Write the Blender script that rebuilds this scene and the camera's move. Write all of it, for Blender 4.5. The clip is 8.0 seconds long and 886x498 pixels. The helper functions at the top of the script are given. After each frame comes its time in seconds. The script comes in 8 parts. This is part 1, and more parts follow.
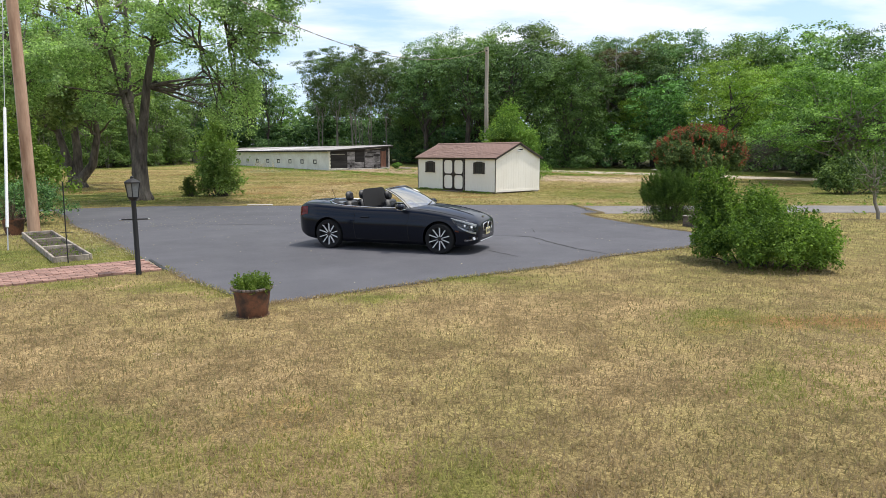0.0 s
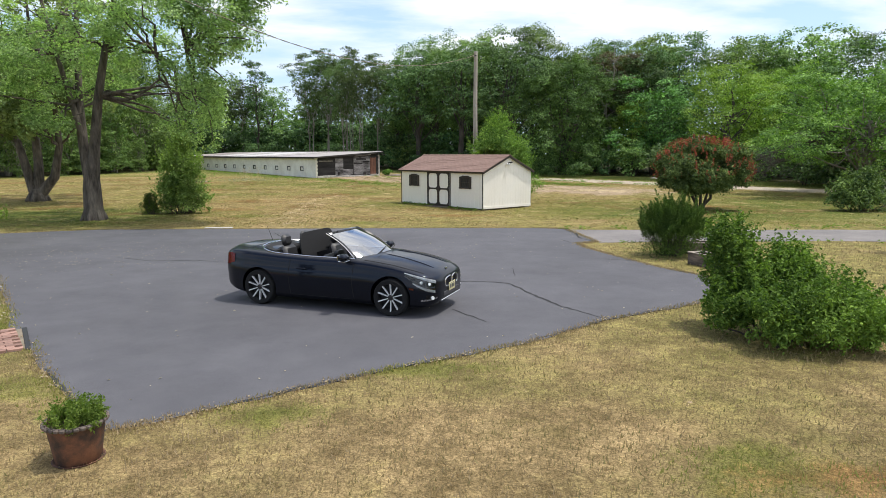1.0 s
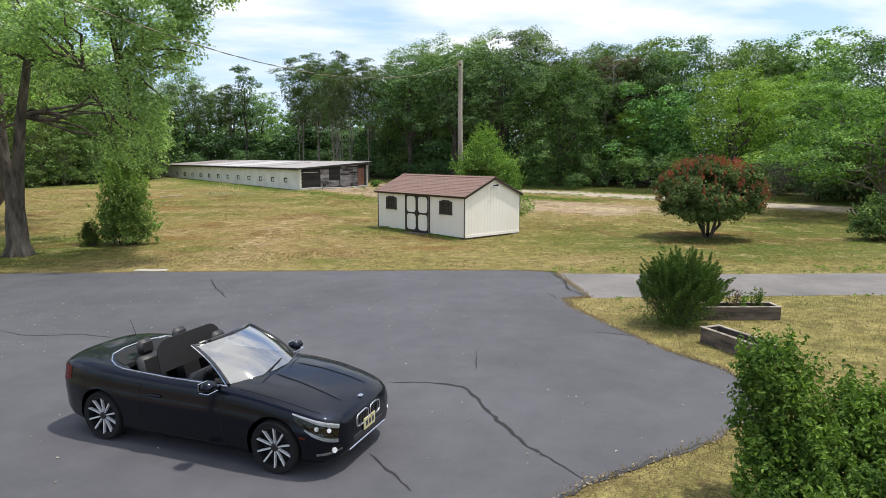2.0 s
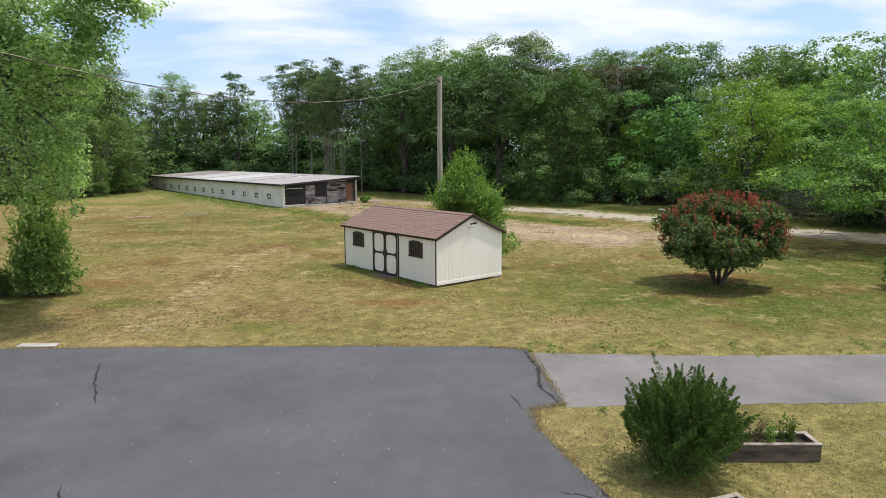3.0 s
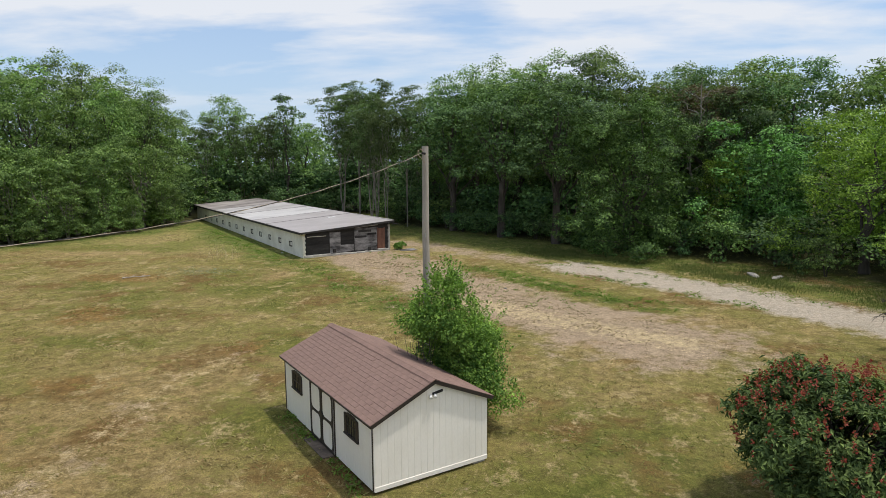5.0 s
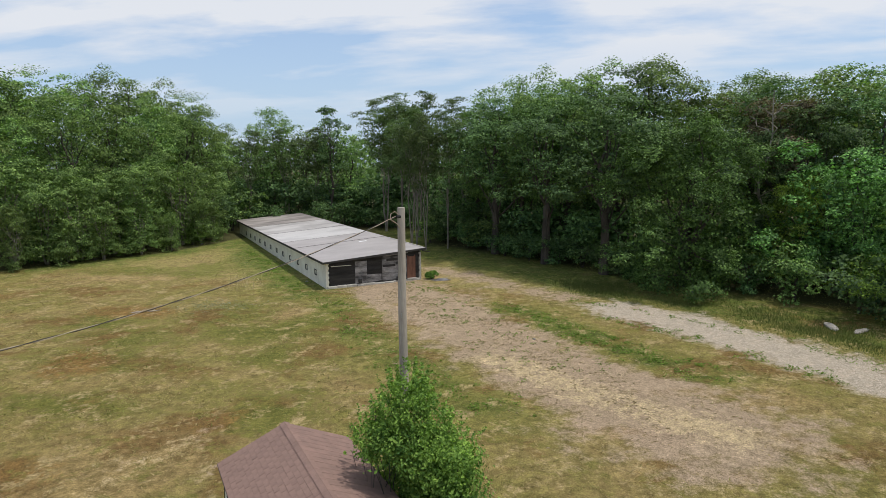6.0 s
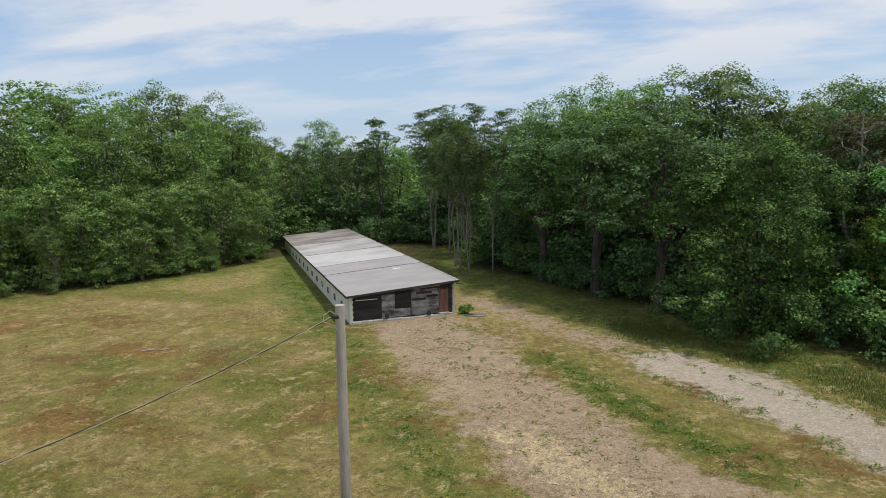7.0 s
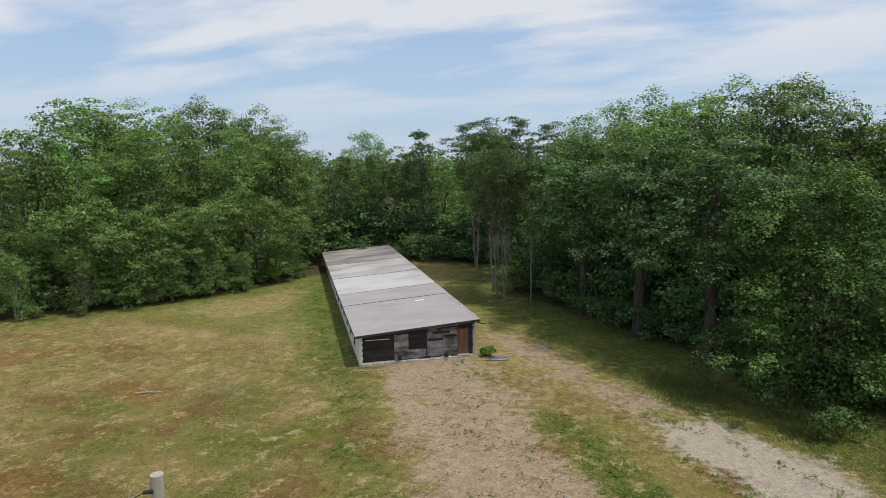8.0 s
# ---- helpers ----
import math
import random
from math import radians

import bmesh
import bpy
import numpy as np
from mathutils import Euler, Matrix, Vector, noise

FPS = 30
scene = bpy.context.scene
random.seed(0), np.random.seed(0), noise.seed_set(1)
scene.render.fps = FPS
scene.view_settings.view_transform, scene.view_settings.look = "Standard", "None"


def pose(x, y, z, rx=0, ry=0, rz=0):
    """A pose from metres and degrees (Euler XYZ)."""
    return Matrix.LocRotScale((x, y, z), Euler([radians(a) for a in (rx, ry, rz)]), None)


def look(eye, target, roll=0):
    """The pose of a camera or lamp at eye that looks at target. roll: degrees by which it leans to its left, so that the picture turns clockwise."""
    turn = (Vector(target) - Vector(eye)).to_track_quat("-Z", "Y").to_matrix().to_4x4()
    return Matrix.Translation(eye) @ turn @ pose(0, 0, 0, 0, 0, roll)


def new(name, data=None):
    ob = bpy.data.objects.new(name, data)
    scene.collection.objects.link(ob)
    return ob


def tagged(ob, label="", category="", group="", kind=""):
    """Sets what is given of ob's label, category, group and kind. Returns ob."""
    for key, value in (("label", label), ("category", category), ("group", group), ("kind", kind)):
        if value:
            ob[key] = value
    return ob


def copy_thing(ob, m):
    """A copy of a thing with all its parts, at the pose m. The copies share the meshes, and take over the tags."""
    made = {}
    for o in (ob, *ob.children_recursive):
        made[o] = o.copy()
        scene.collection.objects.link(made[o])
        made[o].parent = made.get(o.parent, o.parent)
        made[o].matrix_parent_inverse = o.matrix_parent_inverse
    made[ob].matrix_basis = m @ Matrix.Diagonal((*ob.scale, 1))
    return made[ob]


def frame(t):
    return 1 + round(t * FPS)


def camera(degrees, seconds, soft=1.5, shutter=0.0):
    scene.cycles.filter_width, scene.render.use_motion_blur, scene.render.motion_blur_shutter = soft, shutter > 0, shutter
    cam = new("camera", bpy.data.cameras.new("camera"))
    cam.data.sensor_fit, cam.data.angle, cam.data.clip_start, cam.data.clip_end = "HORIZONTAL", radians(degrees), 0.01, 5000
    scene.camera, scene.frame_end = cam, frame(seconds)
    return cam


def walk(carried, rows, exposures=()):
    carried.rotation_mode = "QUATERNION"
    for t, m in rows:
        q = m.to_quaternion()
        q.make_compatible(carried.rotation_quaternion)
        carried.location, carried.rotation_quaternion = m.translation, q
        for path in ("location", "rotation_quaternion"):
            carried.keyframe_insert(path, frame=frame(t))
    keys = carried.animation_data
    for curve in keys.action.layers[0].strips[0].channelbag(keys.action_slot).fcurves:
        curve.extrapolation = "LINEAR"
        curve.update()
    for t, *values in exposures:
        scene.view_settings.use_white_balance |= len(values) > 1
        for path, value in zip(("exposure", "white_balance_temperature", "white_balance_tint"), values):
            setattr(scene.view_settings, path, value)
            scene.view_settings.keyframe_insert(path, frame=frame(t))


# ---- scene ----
cam = camera(69.0, 8.0, soft=0.8)
METRES, EYE, TILT, LEAN, TURN = 41.4, 2.3, 0.0, 0.0, 0.0
ROWS = [
    (0.0, 0.0, 0.0, 0.0, -0.02, -8.49, 0.12),
    (0.5, 0.0109, 0.0297, 0.0073, -0.13, -8.45, 0.09),
    (1.0, 0.0198, 0.0671, 0.0157, -0.12, -8.41, 0.06),
    (1.5, 0.0316, 0.1104, 0.0265, -0.09, -8.36, 0.08),
    (3.0, 0.0862, 0.2601, 0.0708, 0.74, -8.14, 0.18),
    (3.5, 0.1083, 0.317, 0.091, 1.59, -8.1, 0.2),
    (4.0, 0.1284, 0.3766, 0.1132, 2.81, -8.03, 0.25),
    (4.5, 0.1495, 0.4377, 0.1355, 5.49, -8.0, 0.34),
    (6.0, 0.2173, 0.6286, 0.2032, 14.14, -7.86, 0.51),
    (6.5, 0.2364, 0.6943, 0.227, 17.56, -7.84, 0.58),
    (7.0, 0.2549, 0.7609, 0.2504, 20.49, -7.84, 0.71),
    (7.5, 0.278, 0.8327, 0.2737, 23.39, -7.82, 0.79),
    (8.0, 0.3006, 0.9038, 0.3004, 27.02, -7.91, 0.84),
]
walk(cam, [(t, pose(0, 0, EYE, TILT, LEAN, TURN) @ pose(METRES * x, METRES * y, METRES * z, 90 + pitch, roll, yaw)) for t, x, y, z, yaw, pitch, roll in ROWS],
     exposures=((0, 0.6), (1.5, 0.57), (3, 0.42), (4.5, 0.18), (6, 0.06), (8, -0.02)))

# ---- world, sun, exposure ----
SUN_EL, SUN_TO = 71.0, Vector((0.98, 0.18, 0.0)).normalized()
world = bpy.data.worlds.new("sky")
scene.world = world
world.use_nodes = True
wn, wl = world.node_tree.nodes, world.node_tree.links
wn.clear()
w_out = wn.new("ShaderNodeOutputWorld")
w_bg = wn.new("ShaderNodeBackground")
w_bg.inputs["Strength"].default_value = 0.15
w_sky = wn.new("ShaderNodeTexSky")
w_sky.sky_type = "NISHITA"
w_sky.sun_disc = False
w_sky.sun_elevation = radians(SUN_EL)
w_sky.sun_rotation = math.atan2(SUN_TO.x, SUN_TO.y)
w_sky.air_density, w_sky.dust_density, w_sky.ozone_density = 1.1, 0.4, 2.5
# thin streaked cloud, spread over the whole sky
w_co = wn.new("ShaderNodeTexCoord")
w_sep = wn.new("ShaderNodeSeparateXYZ")
wl.new(w_co.outputs["Generated"], w_sep.inputs[0])
w_h = wn.new("ShaderNodeMath")
w_h.operation = "ADD"
wl.new(w_sep.outputs["Z"], w_h.inputs[0])
w_h.inputs[1].default_value = 0.12
w_hm = wn.new("ShaderNodeMath")
w_hm.operation = "MAXIMUM"
wl.new(w_h.outputs[0], w_hm.inputs[0])
w_hm.inputs[1].default_value = 0.05
w_flat = wn.new("ShaderNodeVectorMath")
w_flat.operation = "DIVIDE"
w_cmb = wn.new("ShaderNodeCombineXYZ")
for axis in "XYZ":
    wl.new(w_hm.outputs[0], w_cmb.inputs[axis])
wl.new(w_co.outputs["Generated"], w_flat.inputs[0])
wl.new(w_cmb.outputs[0], w_flat.inputs[1])
w_map = wn.new("ShaderNodeMapping")
w_map.inputs["Location"].default_value = (4.6, 2.9, 0.0)
w_map.inputs["Rotation"].default_value = (0, 0, radians(-14))
w_map.inputs["Scale"].default_value = (0.62, 1.05, 0.0)
wl.new(w_flat.outputs[0], w_map.inputs[0])
w_noise = wn.new("ShaderNodeTexNoise")
w_noise.inputs["Scale"].default_value = 1.0
w_noise.inputs["Detail"].default_value = 8.0
w_noise.inputs["Roughness"].default_value = 0.55
w_noise.inputs["Distortion"].default_value = 0.12
wl.new(w_map.outputs[0], w_noise.inputs[0])
w_east = wn.new("ShaderNodeMapRange")
wl.new(w_sep.outputs["X"], w_east.inputs["Value"])
w_east.inputs["From Min"].default_value, w_east.inputs["From Max"].default_value = 0.1, 0.55
w_east.inputs["To Max"].default_value = 0.1
w_cover = wn.new("ShaderNodeMath")
wl.new(w_noise.outputs[0], w_cover.inputs[0])
wl.new(w_east.outputs[0], w_cover.inputs[1])
w_ramp = wn.new("ShaderNodeValToRGB")
w_ramp.color_ramp.elements[0].position, w_ramp.color_ramp.elements[0].color = 0.43, (0.06, 0.06, 0.06, 1)
w_ramp.color_ramp.elements[1].position, w_ramp.color_ramp.elements[1].color = 0.57, (0.92, 0.92, 0.92, 1)
wl.new(w_cover.outputs[0], w_ramp.inputs[0])
w_mix = wn.new("ShaderNodeMixRGB")
w_zen = wn.new("ShaderNodeMapRange")
wl.new(w_sep.outputs["Z"], w_zen.inputs["Value"])
w_zen.inputs["From Min"].default_value, w_zen.inputs["From Max"].default_value = 0.3, 0.95
w_cloud = wn.new("ShaderNodeMixRGB")
wl.new(w_zen.outputs[0], w_cloud.inputs[0])
w_cloud.inputs["Color1"].default_value = (5.05, 5.2, 5.5, 1)
w_cloud.inputs["Color2"].default_value = (7.4, 7.35, 7.25, 1)
wl.new(w_cloud.outputs[0], w_mix.inputs["Color2"])
w_low = wn.new("ShaderNodeMapRange")
wl.new(w_sep.outputs["Z"], w_low.inputs["Value"])
w_low.inputs["From Min"].default_value, w_low.inputs["From Max"].default_value = 0.06, 0.17
w_low.inputs["To Min"].default_value = 0.25
w_amount = wn.new("ShaderNodeMath")
w_amount.operation = "MULTIPLY"
wl.new(w_ramp.outputs[0], w_amount.inputs[0])
wl.new(w_low.outputs[0], w_amount.inputs[1])
wl.new(w_amount.outputs[0], w_mix.inputs[0])
w_deep = wn.new("ShaderNodeMixRGB")
w_deep.blend_type = "MULTIPLY"
w_deep.inputs[0].default_value = 1.0
w_deep.inputs["Color2"].default_value = (0.72, 0.79, 0.9, 1)
wl.new(w_sky.outputs[0], w_deep.inputs["Color1"])
w_haze = wn.new("ShaderNodeMixRGB")
w_near = wn.new("ShaderNodeMapRange")
wl.new(w_sep.outputs["Z"], w_near.inputs["Value"])
w_near.inputs["From Min"].default_value, w_near.inputs["From Max"].default_value = 0.03, 0.4
w_near.inputs["To Min"].default_value, w_near.inputs["To Max"].default_value = 0.8, 0.0
wl.new(w_near.outputs[0], w_haze.inputs[0])
wl.new(w_deep.outputs[0], w_haze.inputs["Color1"])
w_haze.inputs["Color2"].default_value = (3.0, 3.85, 5.0, 1)
wl.new(w_haze.outputs[0], w_mix.inputs["Color1"])
wl.new(w_mix.outputs[0], w_bg.inputs["Color"])
wl.new(w_bg.outputs[0], w_out.inputs["Surface"])

sun = new("sun", bpy.data.lights.new("sun", "SUN"))
sun.data.energy, sun.data.angle, sun.data.color = 2.42, radians(2.2), (1.0, 0.955, 0.88)
sun.matrix_world = look(SUN_TO * 60 * math.cos(radians(SUN_EL)) + Vector((0, 30, 60 * math.sin(radians(SUN_EL)))), (0, 30, 0))



# ---- materials ----
def material(name):
    m = bpy.data.materials.new(name)
    m.use_nodes = True
    return m, m.node_tree.nodes, m.node_tree.links, m.node_tree.nodes["Principled BSDF"]


def rgb(c):
    return (c[0], c[1], c[2], 1)


def noise_node(ns, ls, scale, detail=4.0, rough=0.55, coord="Object", stretch=None):
    co = ns.new("ShaderNodeTexCoord")
    n = ns.new("ShaderNodeTexNoise")
    n.inputs["Scale"].default_value, n.inputs["Detail"].default_value, n.inputs["Roughness"].default_value = scale, detail, rough
    if stretch:
        mp = ns.new("ShaderNodeMapping")
        mp.inputs["Scale"].default_value = stretch
        ls.new(co.outputs[coord], mp.inputs[0])
        ls.new(mp.outputs[0], n.inputs[0])
    else:
        ls.new(co.outputs[coord], n.inputs[0])
    return n.outputs[0]


def ramp(ns, ls, fac, *stops):
    r = ns.new("ShaderNodeValToRGB")
    e = r.color_ramp.elements
    while len(e) < len(stops):
        e.new(0.5)
    for el, (pos, c) in zip(e, stops):
        el.position, el.color = pos, rgb(c)
    ls.new(fac, r.inputs[0])
    return r.outputs[0]


def blend(ns, ls, fac, a, b, how="MIX"):
    m = ns.new("ShaderNodeMixRGB")
    m.blend_type = how
    for sock, v in ((0, fac), (1, a), (2, b)):
        if isinstance(v, bpy.types.NodeSocket):
            ls.new(v, m.inputs[sock])
        elif isinstance(v, (int, float)):
            m.inputs[sock].default_value = v if sock == 0 else (v, v, v, 1)
        else:
            m.inputs[sock].default_value = rgb(v)
    return m.outputs[0]


def maths(ns, ls, op, a, b=0.0):
    m = ns.new("ShaderNodeMath")
    m.operation = op
    m.use_clamp = op in ("MULTIPLY_ADD",)
    for i, v in enumerate((a, b)):
        if isinstance(v, bpy.types.NodeSocket):
            ls.new(v, m.inputs[i])
        else:
            m.inputs[i].default_value = v
    return m.outputs[0]


def bump(ns, ls, bs, height, strength=0.3, dist=0.01):
    b = ns.new("ShaderNodeBump")
    b.inputs["Strength"].default_value, b.inputs["Distance"].default_value = strength, dist
    ls.new(height, b.inputs["Height"])
    ls.new(b.outputs[0], bs.inputs["Normal"])


def worn(name, base, dark, rough=0.7, scale=3.0, fine=40.0, relief=0.3, dist=0.006, stretch=None, metal=0.0, jitter=0.0, coord="Object", lo=0.35, hi=0.7, speck=0.35):
    """A surface of one colour with stains at a large scale and grain at a small one."""
    m, ns, ls, bs = material(name)
    big = noise_node(ns, ls, scale, 6, 0.6, coord, stretch)
    small = noise_node(ns, ls, fine, 4, 0.6, coord, stretch)
    col = ramp(ns, ls, big, (lo, dark), (hi, base))
    col = blend(ns, ls, speck, col, ramp(ns, ls, small, (0.3, (0.62, 0.62, 0.62)), (0.7, (1.25, 1.25, 1.25))), "MULTIPLY")
    if jitter:
        info = ns.new("ShaderNodeObjectInfo")
        v = maths(ns, ls, "ADD", maths(ns, ls, "MULTIPLY", info.outputs["Random"], 2 * jitter), 1 - jitter)
        col = blend(ns, ls, 1.0, col, v, "MULTIPLY")
    ls.new(col, bs.inputs["Base Color"])
    bs.inputs["Roughness"].default_value, bs.inputs["Metallic"].default_value = rough, metal
    bump(ns, ls, bs, small, relief, dist)
    return m


def plain(name, c, rough=0.5, metal=0.0, coat=0.0):
    m, ns, ls, bs = material(name)
    v = noise_node(ns, ls, 25, 3)
    ls.new(ramp(ns, ls, v, (0.3, tuple(k * 0.85 for k in c)), (0.7, tuple(min(1, k * 1.1) for k in c))), bs.inputs["Base Color"])
    bs.inputs["Roughness"].default_value, bs.inputs["Metallic"].default_value, bs.inputs["Coat Weight"].default_value = rough, metal, coat
    return m


def leaves(name, dark, light, through_light=0.34):
    """Foliage: each leaf its own shade, light coming through."""
    m, ns, ls, bs = material(name)
    geo = ns.new("ShaderNodeNewGeometry")
    info = ns.new("ShaderNodeObjectInfo")
    patch = noise_node(ns, ls, 0.75, 3, 0.6)
    f = maths(ns, ls, "ADD", maths(ns, ls, "MULTIPLY", geo.outputs["Random Per Island"], 0.42), maths(ns, ls, "MULTIPLY", patch, 0.88))
    col = ramp(ns, ls, f, (0.34, dark), (0.68, tuple(0.6 * p + 0.4 * q for p, q in zip(dark, light))), (0.98, light))
    hue = ns.new("ShaderNodeHueSaturation")
    ls.new(maths(ns, ls, "ADD", maths(ns, ls, "MULTIPLY", info.outputs["Random"], 0.026), 0.484), hue.inputs["Hue"])
    ls.new(maths(ns, ls, "ADD", maths(ns, ls, "MULTIPLY", info.outputs["Random"], 0.6), 0.7), hue.inputs["Value"])
    ls.new(col, hue.inputs["Color"])
    col = hue.outputs[0]
    ls.new(col, bs.inputs["Base Color"])
    bs.inputs["Roughness"].default_value = 0.6
    bs.inputs["Specular IOR Level"].default_value = 0.18
    tr = ns.new("ShaderNodeBsdfTranslucent")
    ls.new(blend(ns, ls, 1.0, col, (1.1, 1.3, 0.55), "MULTIPLY"), tr.inputs[0])
    mix = ns.new("ShaderNodeMixShader")
    mix.inputs[0].default_value = through_light
    ls.new(bs.outputs[0], mix.inputs[1])
    ls.new(tr.outputs[0], mix.inputs[2])
    ls.new(mix.outputs[0], ns["Material Output"].inputs["Surface"])
    return m


def attribute(ns, name):
    a = ns.new("ShaderNodeAttribute")
    a.attribute_name = name
    return a.outputs["Fac"]


def ground_material():
    m, ns, ls, bs = material("dry_lawn_soil")
    broad = noise_node(ns, ls, 0.16, 4, 0.6)
    patchy = noise_node(ns, ls, 0.55, 5, 0.65)
    mid = noise_node(ns, ls, 2.1, 5, 0.7)
    mott = noise_node(ns, ls, 5.5, 5, 0.7)
    fine = noise_node(ns, ls, 13.0, 7, 0.8)
    grain = noise_node(ns, ls, 42.0, 5, 0.75)
    add = lambda p, q: maths(ns, ls, "ADD", p, q)
    mul = lambda p, q: maths(ns, ls, "MULTIPLY", p, q)
    off = lambda p: maths(ns, ls, "SUBTRACT", p, 0.5)
    step = lambda f, lo, hi, top=1.0: ramp(ns, ls, f, (lo, (0, 0, 0)), (hi, (top, top, top)))
    ragged_edge = add(mul(off(patchy), 1.8), add(mul(off(mid), 1.8), mul(off(fine), 1.0)))
    # dry grass, ochre to pinkish straw
    dry = blend(ns, ls, step(mid, 0.36, 0.64), (0.242, 0.177, 0.092), (0.392, 0.294, 0.16))
    dry = blend(ns, ls, step(noise_node(ns, ls, 0.8, 5, 0.65), 0.5, 0.66, 0.6), dry, (0.5, 0.37, 0.2))
    wet = blend(ns, ls, step(mid, 0.35, 0.65), (0.172, 0.16, 0.058), (0.312, 0.28, 0.106))
    f = add(add(mul(broad, 0.35), mul(patchy, 0.3)), add(add(mul(mid, 0.15), mul(mott, 0.25)), mul(fine, 0.2)))
    f = add(f, mul(off(attribute(ns, "lush")), 0.55))
    f = add(f, mul(attribute(ns, "pale"), -0.16))
    col = blend(ns, ls, step(f, 0.52, 0.68, 0.9), dry, wet)
    olive = step(add(attribute(ns, "olive"), ragged_edge), 0.3, 0.85, 0.9)
    col = blend(ns, ls, olive, col, blend(ns, ls, step(mid, 0.3, 0.7), (0.105, 0.12, 0.03), (0.215, 0.215, 0.064)))
    green = step(add(mul(attribute(ns, "lush"), 0.4), add(mul(patchy, 0.4), mul(mid, 0.2))), 0.57, 0.68, 0.9)
    col = blend(ns, ls, green, col, blend(ns, ls, step(mid, 0.3, 0.7), (0.06, 0.095, 0.021), (0.145, 0.19, 0.045)))
    # brown and reddish seed heads in the rougher grass
    brown = step(add(attribute(ns, "brown"), ragged_edge), 0.3, 0.85, 0.9)
    col = blend(ns, ls, brown, col, blend(ns, ls, step(mid, 0.3, 0.7), (0.185, 0.108, 0.044), (0.33, 0.2, 0.088)))
    red = mul(attribute(ns, "meadow"), step(noise_node(ns, ls, 0.21, 5, 0.65), 0.52, 0.62, 0.85))
    col = blend(ns, ls, red, col, blend(ns, ls, mid, (0.15, 0.095, 0.042), (0.27, 0.165, 0.08)))
    # the unmown meadow is a coarser, duller growth than the lawn
    col = blend(ns, ls, attribute(ns, "meadow"), col, (0.8, 0.81, 0.71), "MULTIPLY")
    # tufts of greener and of bleached growth
    tuft = add(mul(noise_node(ns, ls, 0.5, 6, 0.72, "Object", (1, 1.25, 1)), 0.7), mul(noise_node(ns, ls, 3.1, 5, 0.7), 0.3))
    wild = add(mul(attribute(ns, "meadow"), 0.62), 0.2)
    col = blend(ns, ls, mul(step(tuft, 0.52, 0.6), wild), col, blend(ns, ls, mott, (0.13, 0.135, 0.036), (0.235, 0.215, 0.066)))
    faded = add(mul(noise_node(ns, ls, 0.62, 6, 0.72, "Object", (1.2, 1, 0.7)), 0.65), mul(noise_node(ns, ls, 4.3, 5, 0.7), 0.35))
    col = blend(ns, ls, mul(step(faded, 0.53, 0.61), wild), col, blend(ns, ls, mott, (0.345, 0.265, 0.138), (0.49, 0.395, 0.232)))
    # bare trodden soil, with straw lying on it
    patch_f = add(mul(mid, 0.5), mul(fine, 0.5))
    bare = step(add(attribute(ns, "bare"), mul(off(add(mul(patchy, 0.5), mul(patch_f, 0.5))), 3.6)), 0.3, 0.66, 0.92)
    soil = blend(ns, ls, add(mul(mid, 0.6), mul(fine, 0.4)), (0.275, 0.205, 0.152), (0.455, 0.36, 0.278))
    col = blend(ns, ls, bare, col, soil)
    straw = step(add(attribute(ns, "straw"), mul(off(patch_f), 1.8)), 0.5, 0.72)
    col = blend(ns, ls, straw, col, blend(ns, ls, fine, (0.38, 0.298, 0.178), (0.57, 0.47, 0.315)))
    # gravel of the track
    edge = add(attribute(ns, "gravel"), mul(off(add(mul(patchy, 0.4), add(mul(mid, 0.4), mul(fine, 0.2)))), 3.4))
    stone = blend(ns, ls, step(noise_node(ns, ls, 12, 6, 0.75), 0.25, 0.75), (0.35, 0.305, 0.265), (0.52, 0.46, 0.405))
    stone = blend(ns, ls, step(patch_f, 0.5, 0.62, 0.5), stone, (0.37, 0.3, 0.23))
    col = blend(ns, ls, step(edge, 0.35, 0.75), col, stone)
    col = blend(ns, ls, 1.0, col, ramp(ns, ls, mid, (0.34, (0.88, 0.89, 0.87)), (0.66, (1.11, 1.1, 1.09))), "MULTIPLY")
    col = blend(ns, ls, 1.0, col, ramp(ns, ls, mott, (0.36, (0.84, 0.84, 0.8)), (0.64, (1.2, 1.18, 1.17))), "MULTIPLY")
    # leaf litter under the woods
    litter = blend(ns, ls, mid, (0.05, 0.06, 0.022), (0.1, 0.09, 0.045))
    col = blend(ns, ls, attribute(ns, "wooded"), col, litter)
    col = blend(ns, ls, 0.85, col, ramp(ns, ls, grain, (0.36, (0.46, 0.46, 0.42)), (0.64, (1.64, 1.62, 1.59))), "MULTIPLY")
    col = blend(ns, ls, 0.85, col, ramp(ns, ls, fine, (0.34, (0.52, 0.53, 0.48)), (0.66, (1.36, 1.34, 1.32))), "MULTIPLY")
    ls.new(col, bs.inputs["Base Color"])
    bs.inputs["Roughness"].default_value = 0.95
    bs.inputs["Specular IOR Level"].default_value = 0.1
    bump(ns, ls, bs, add(grain, mul(fine, 1.5)), 0.8, 0.05)
    return m


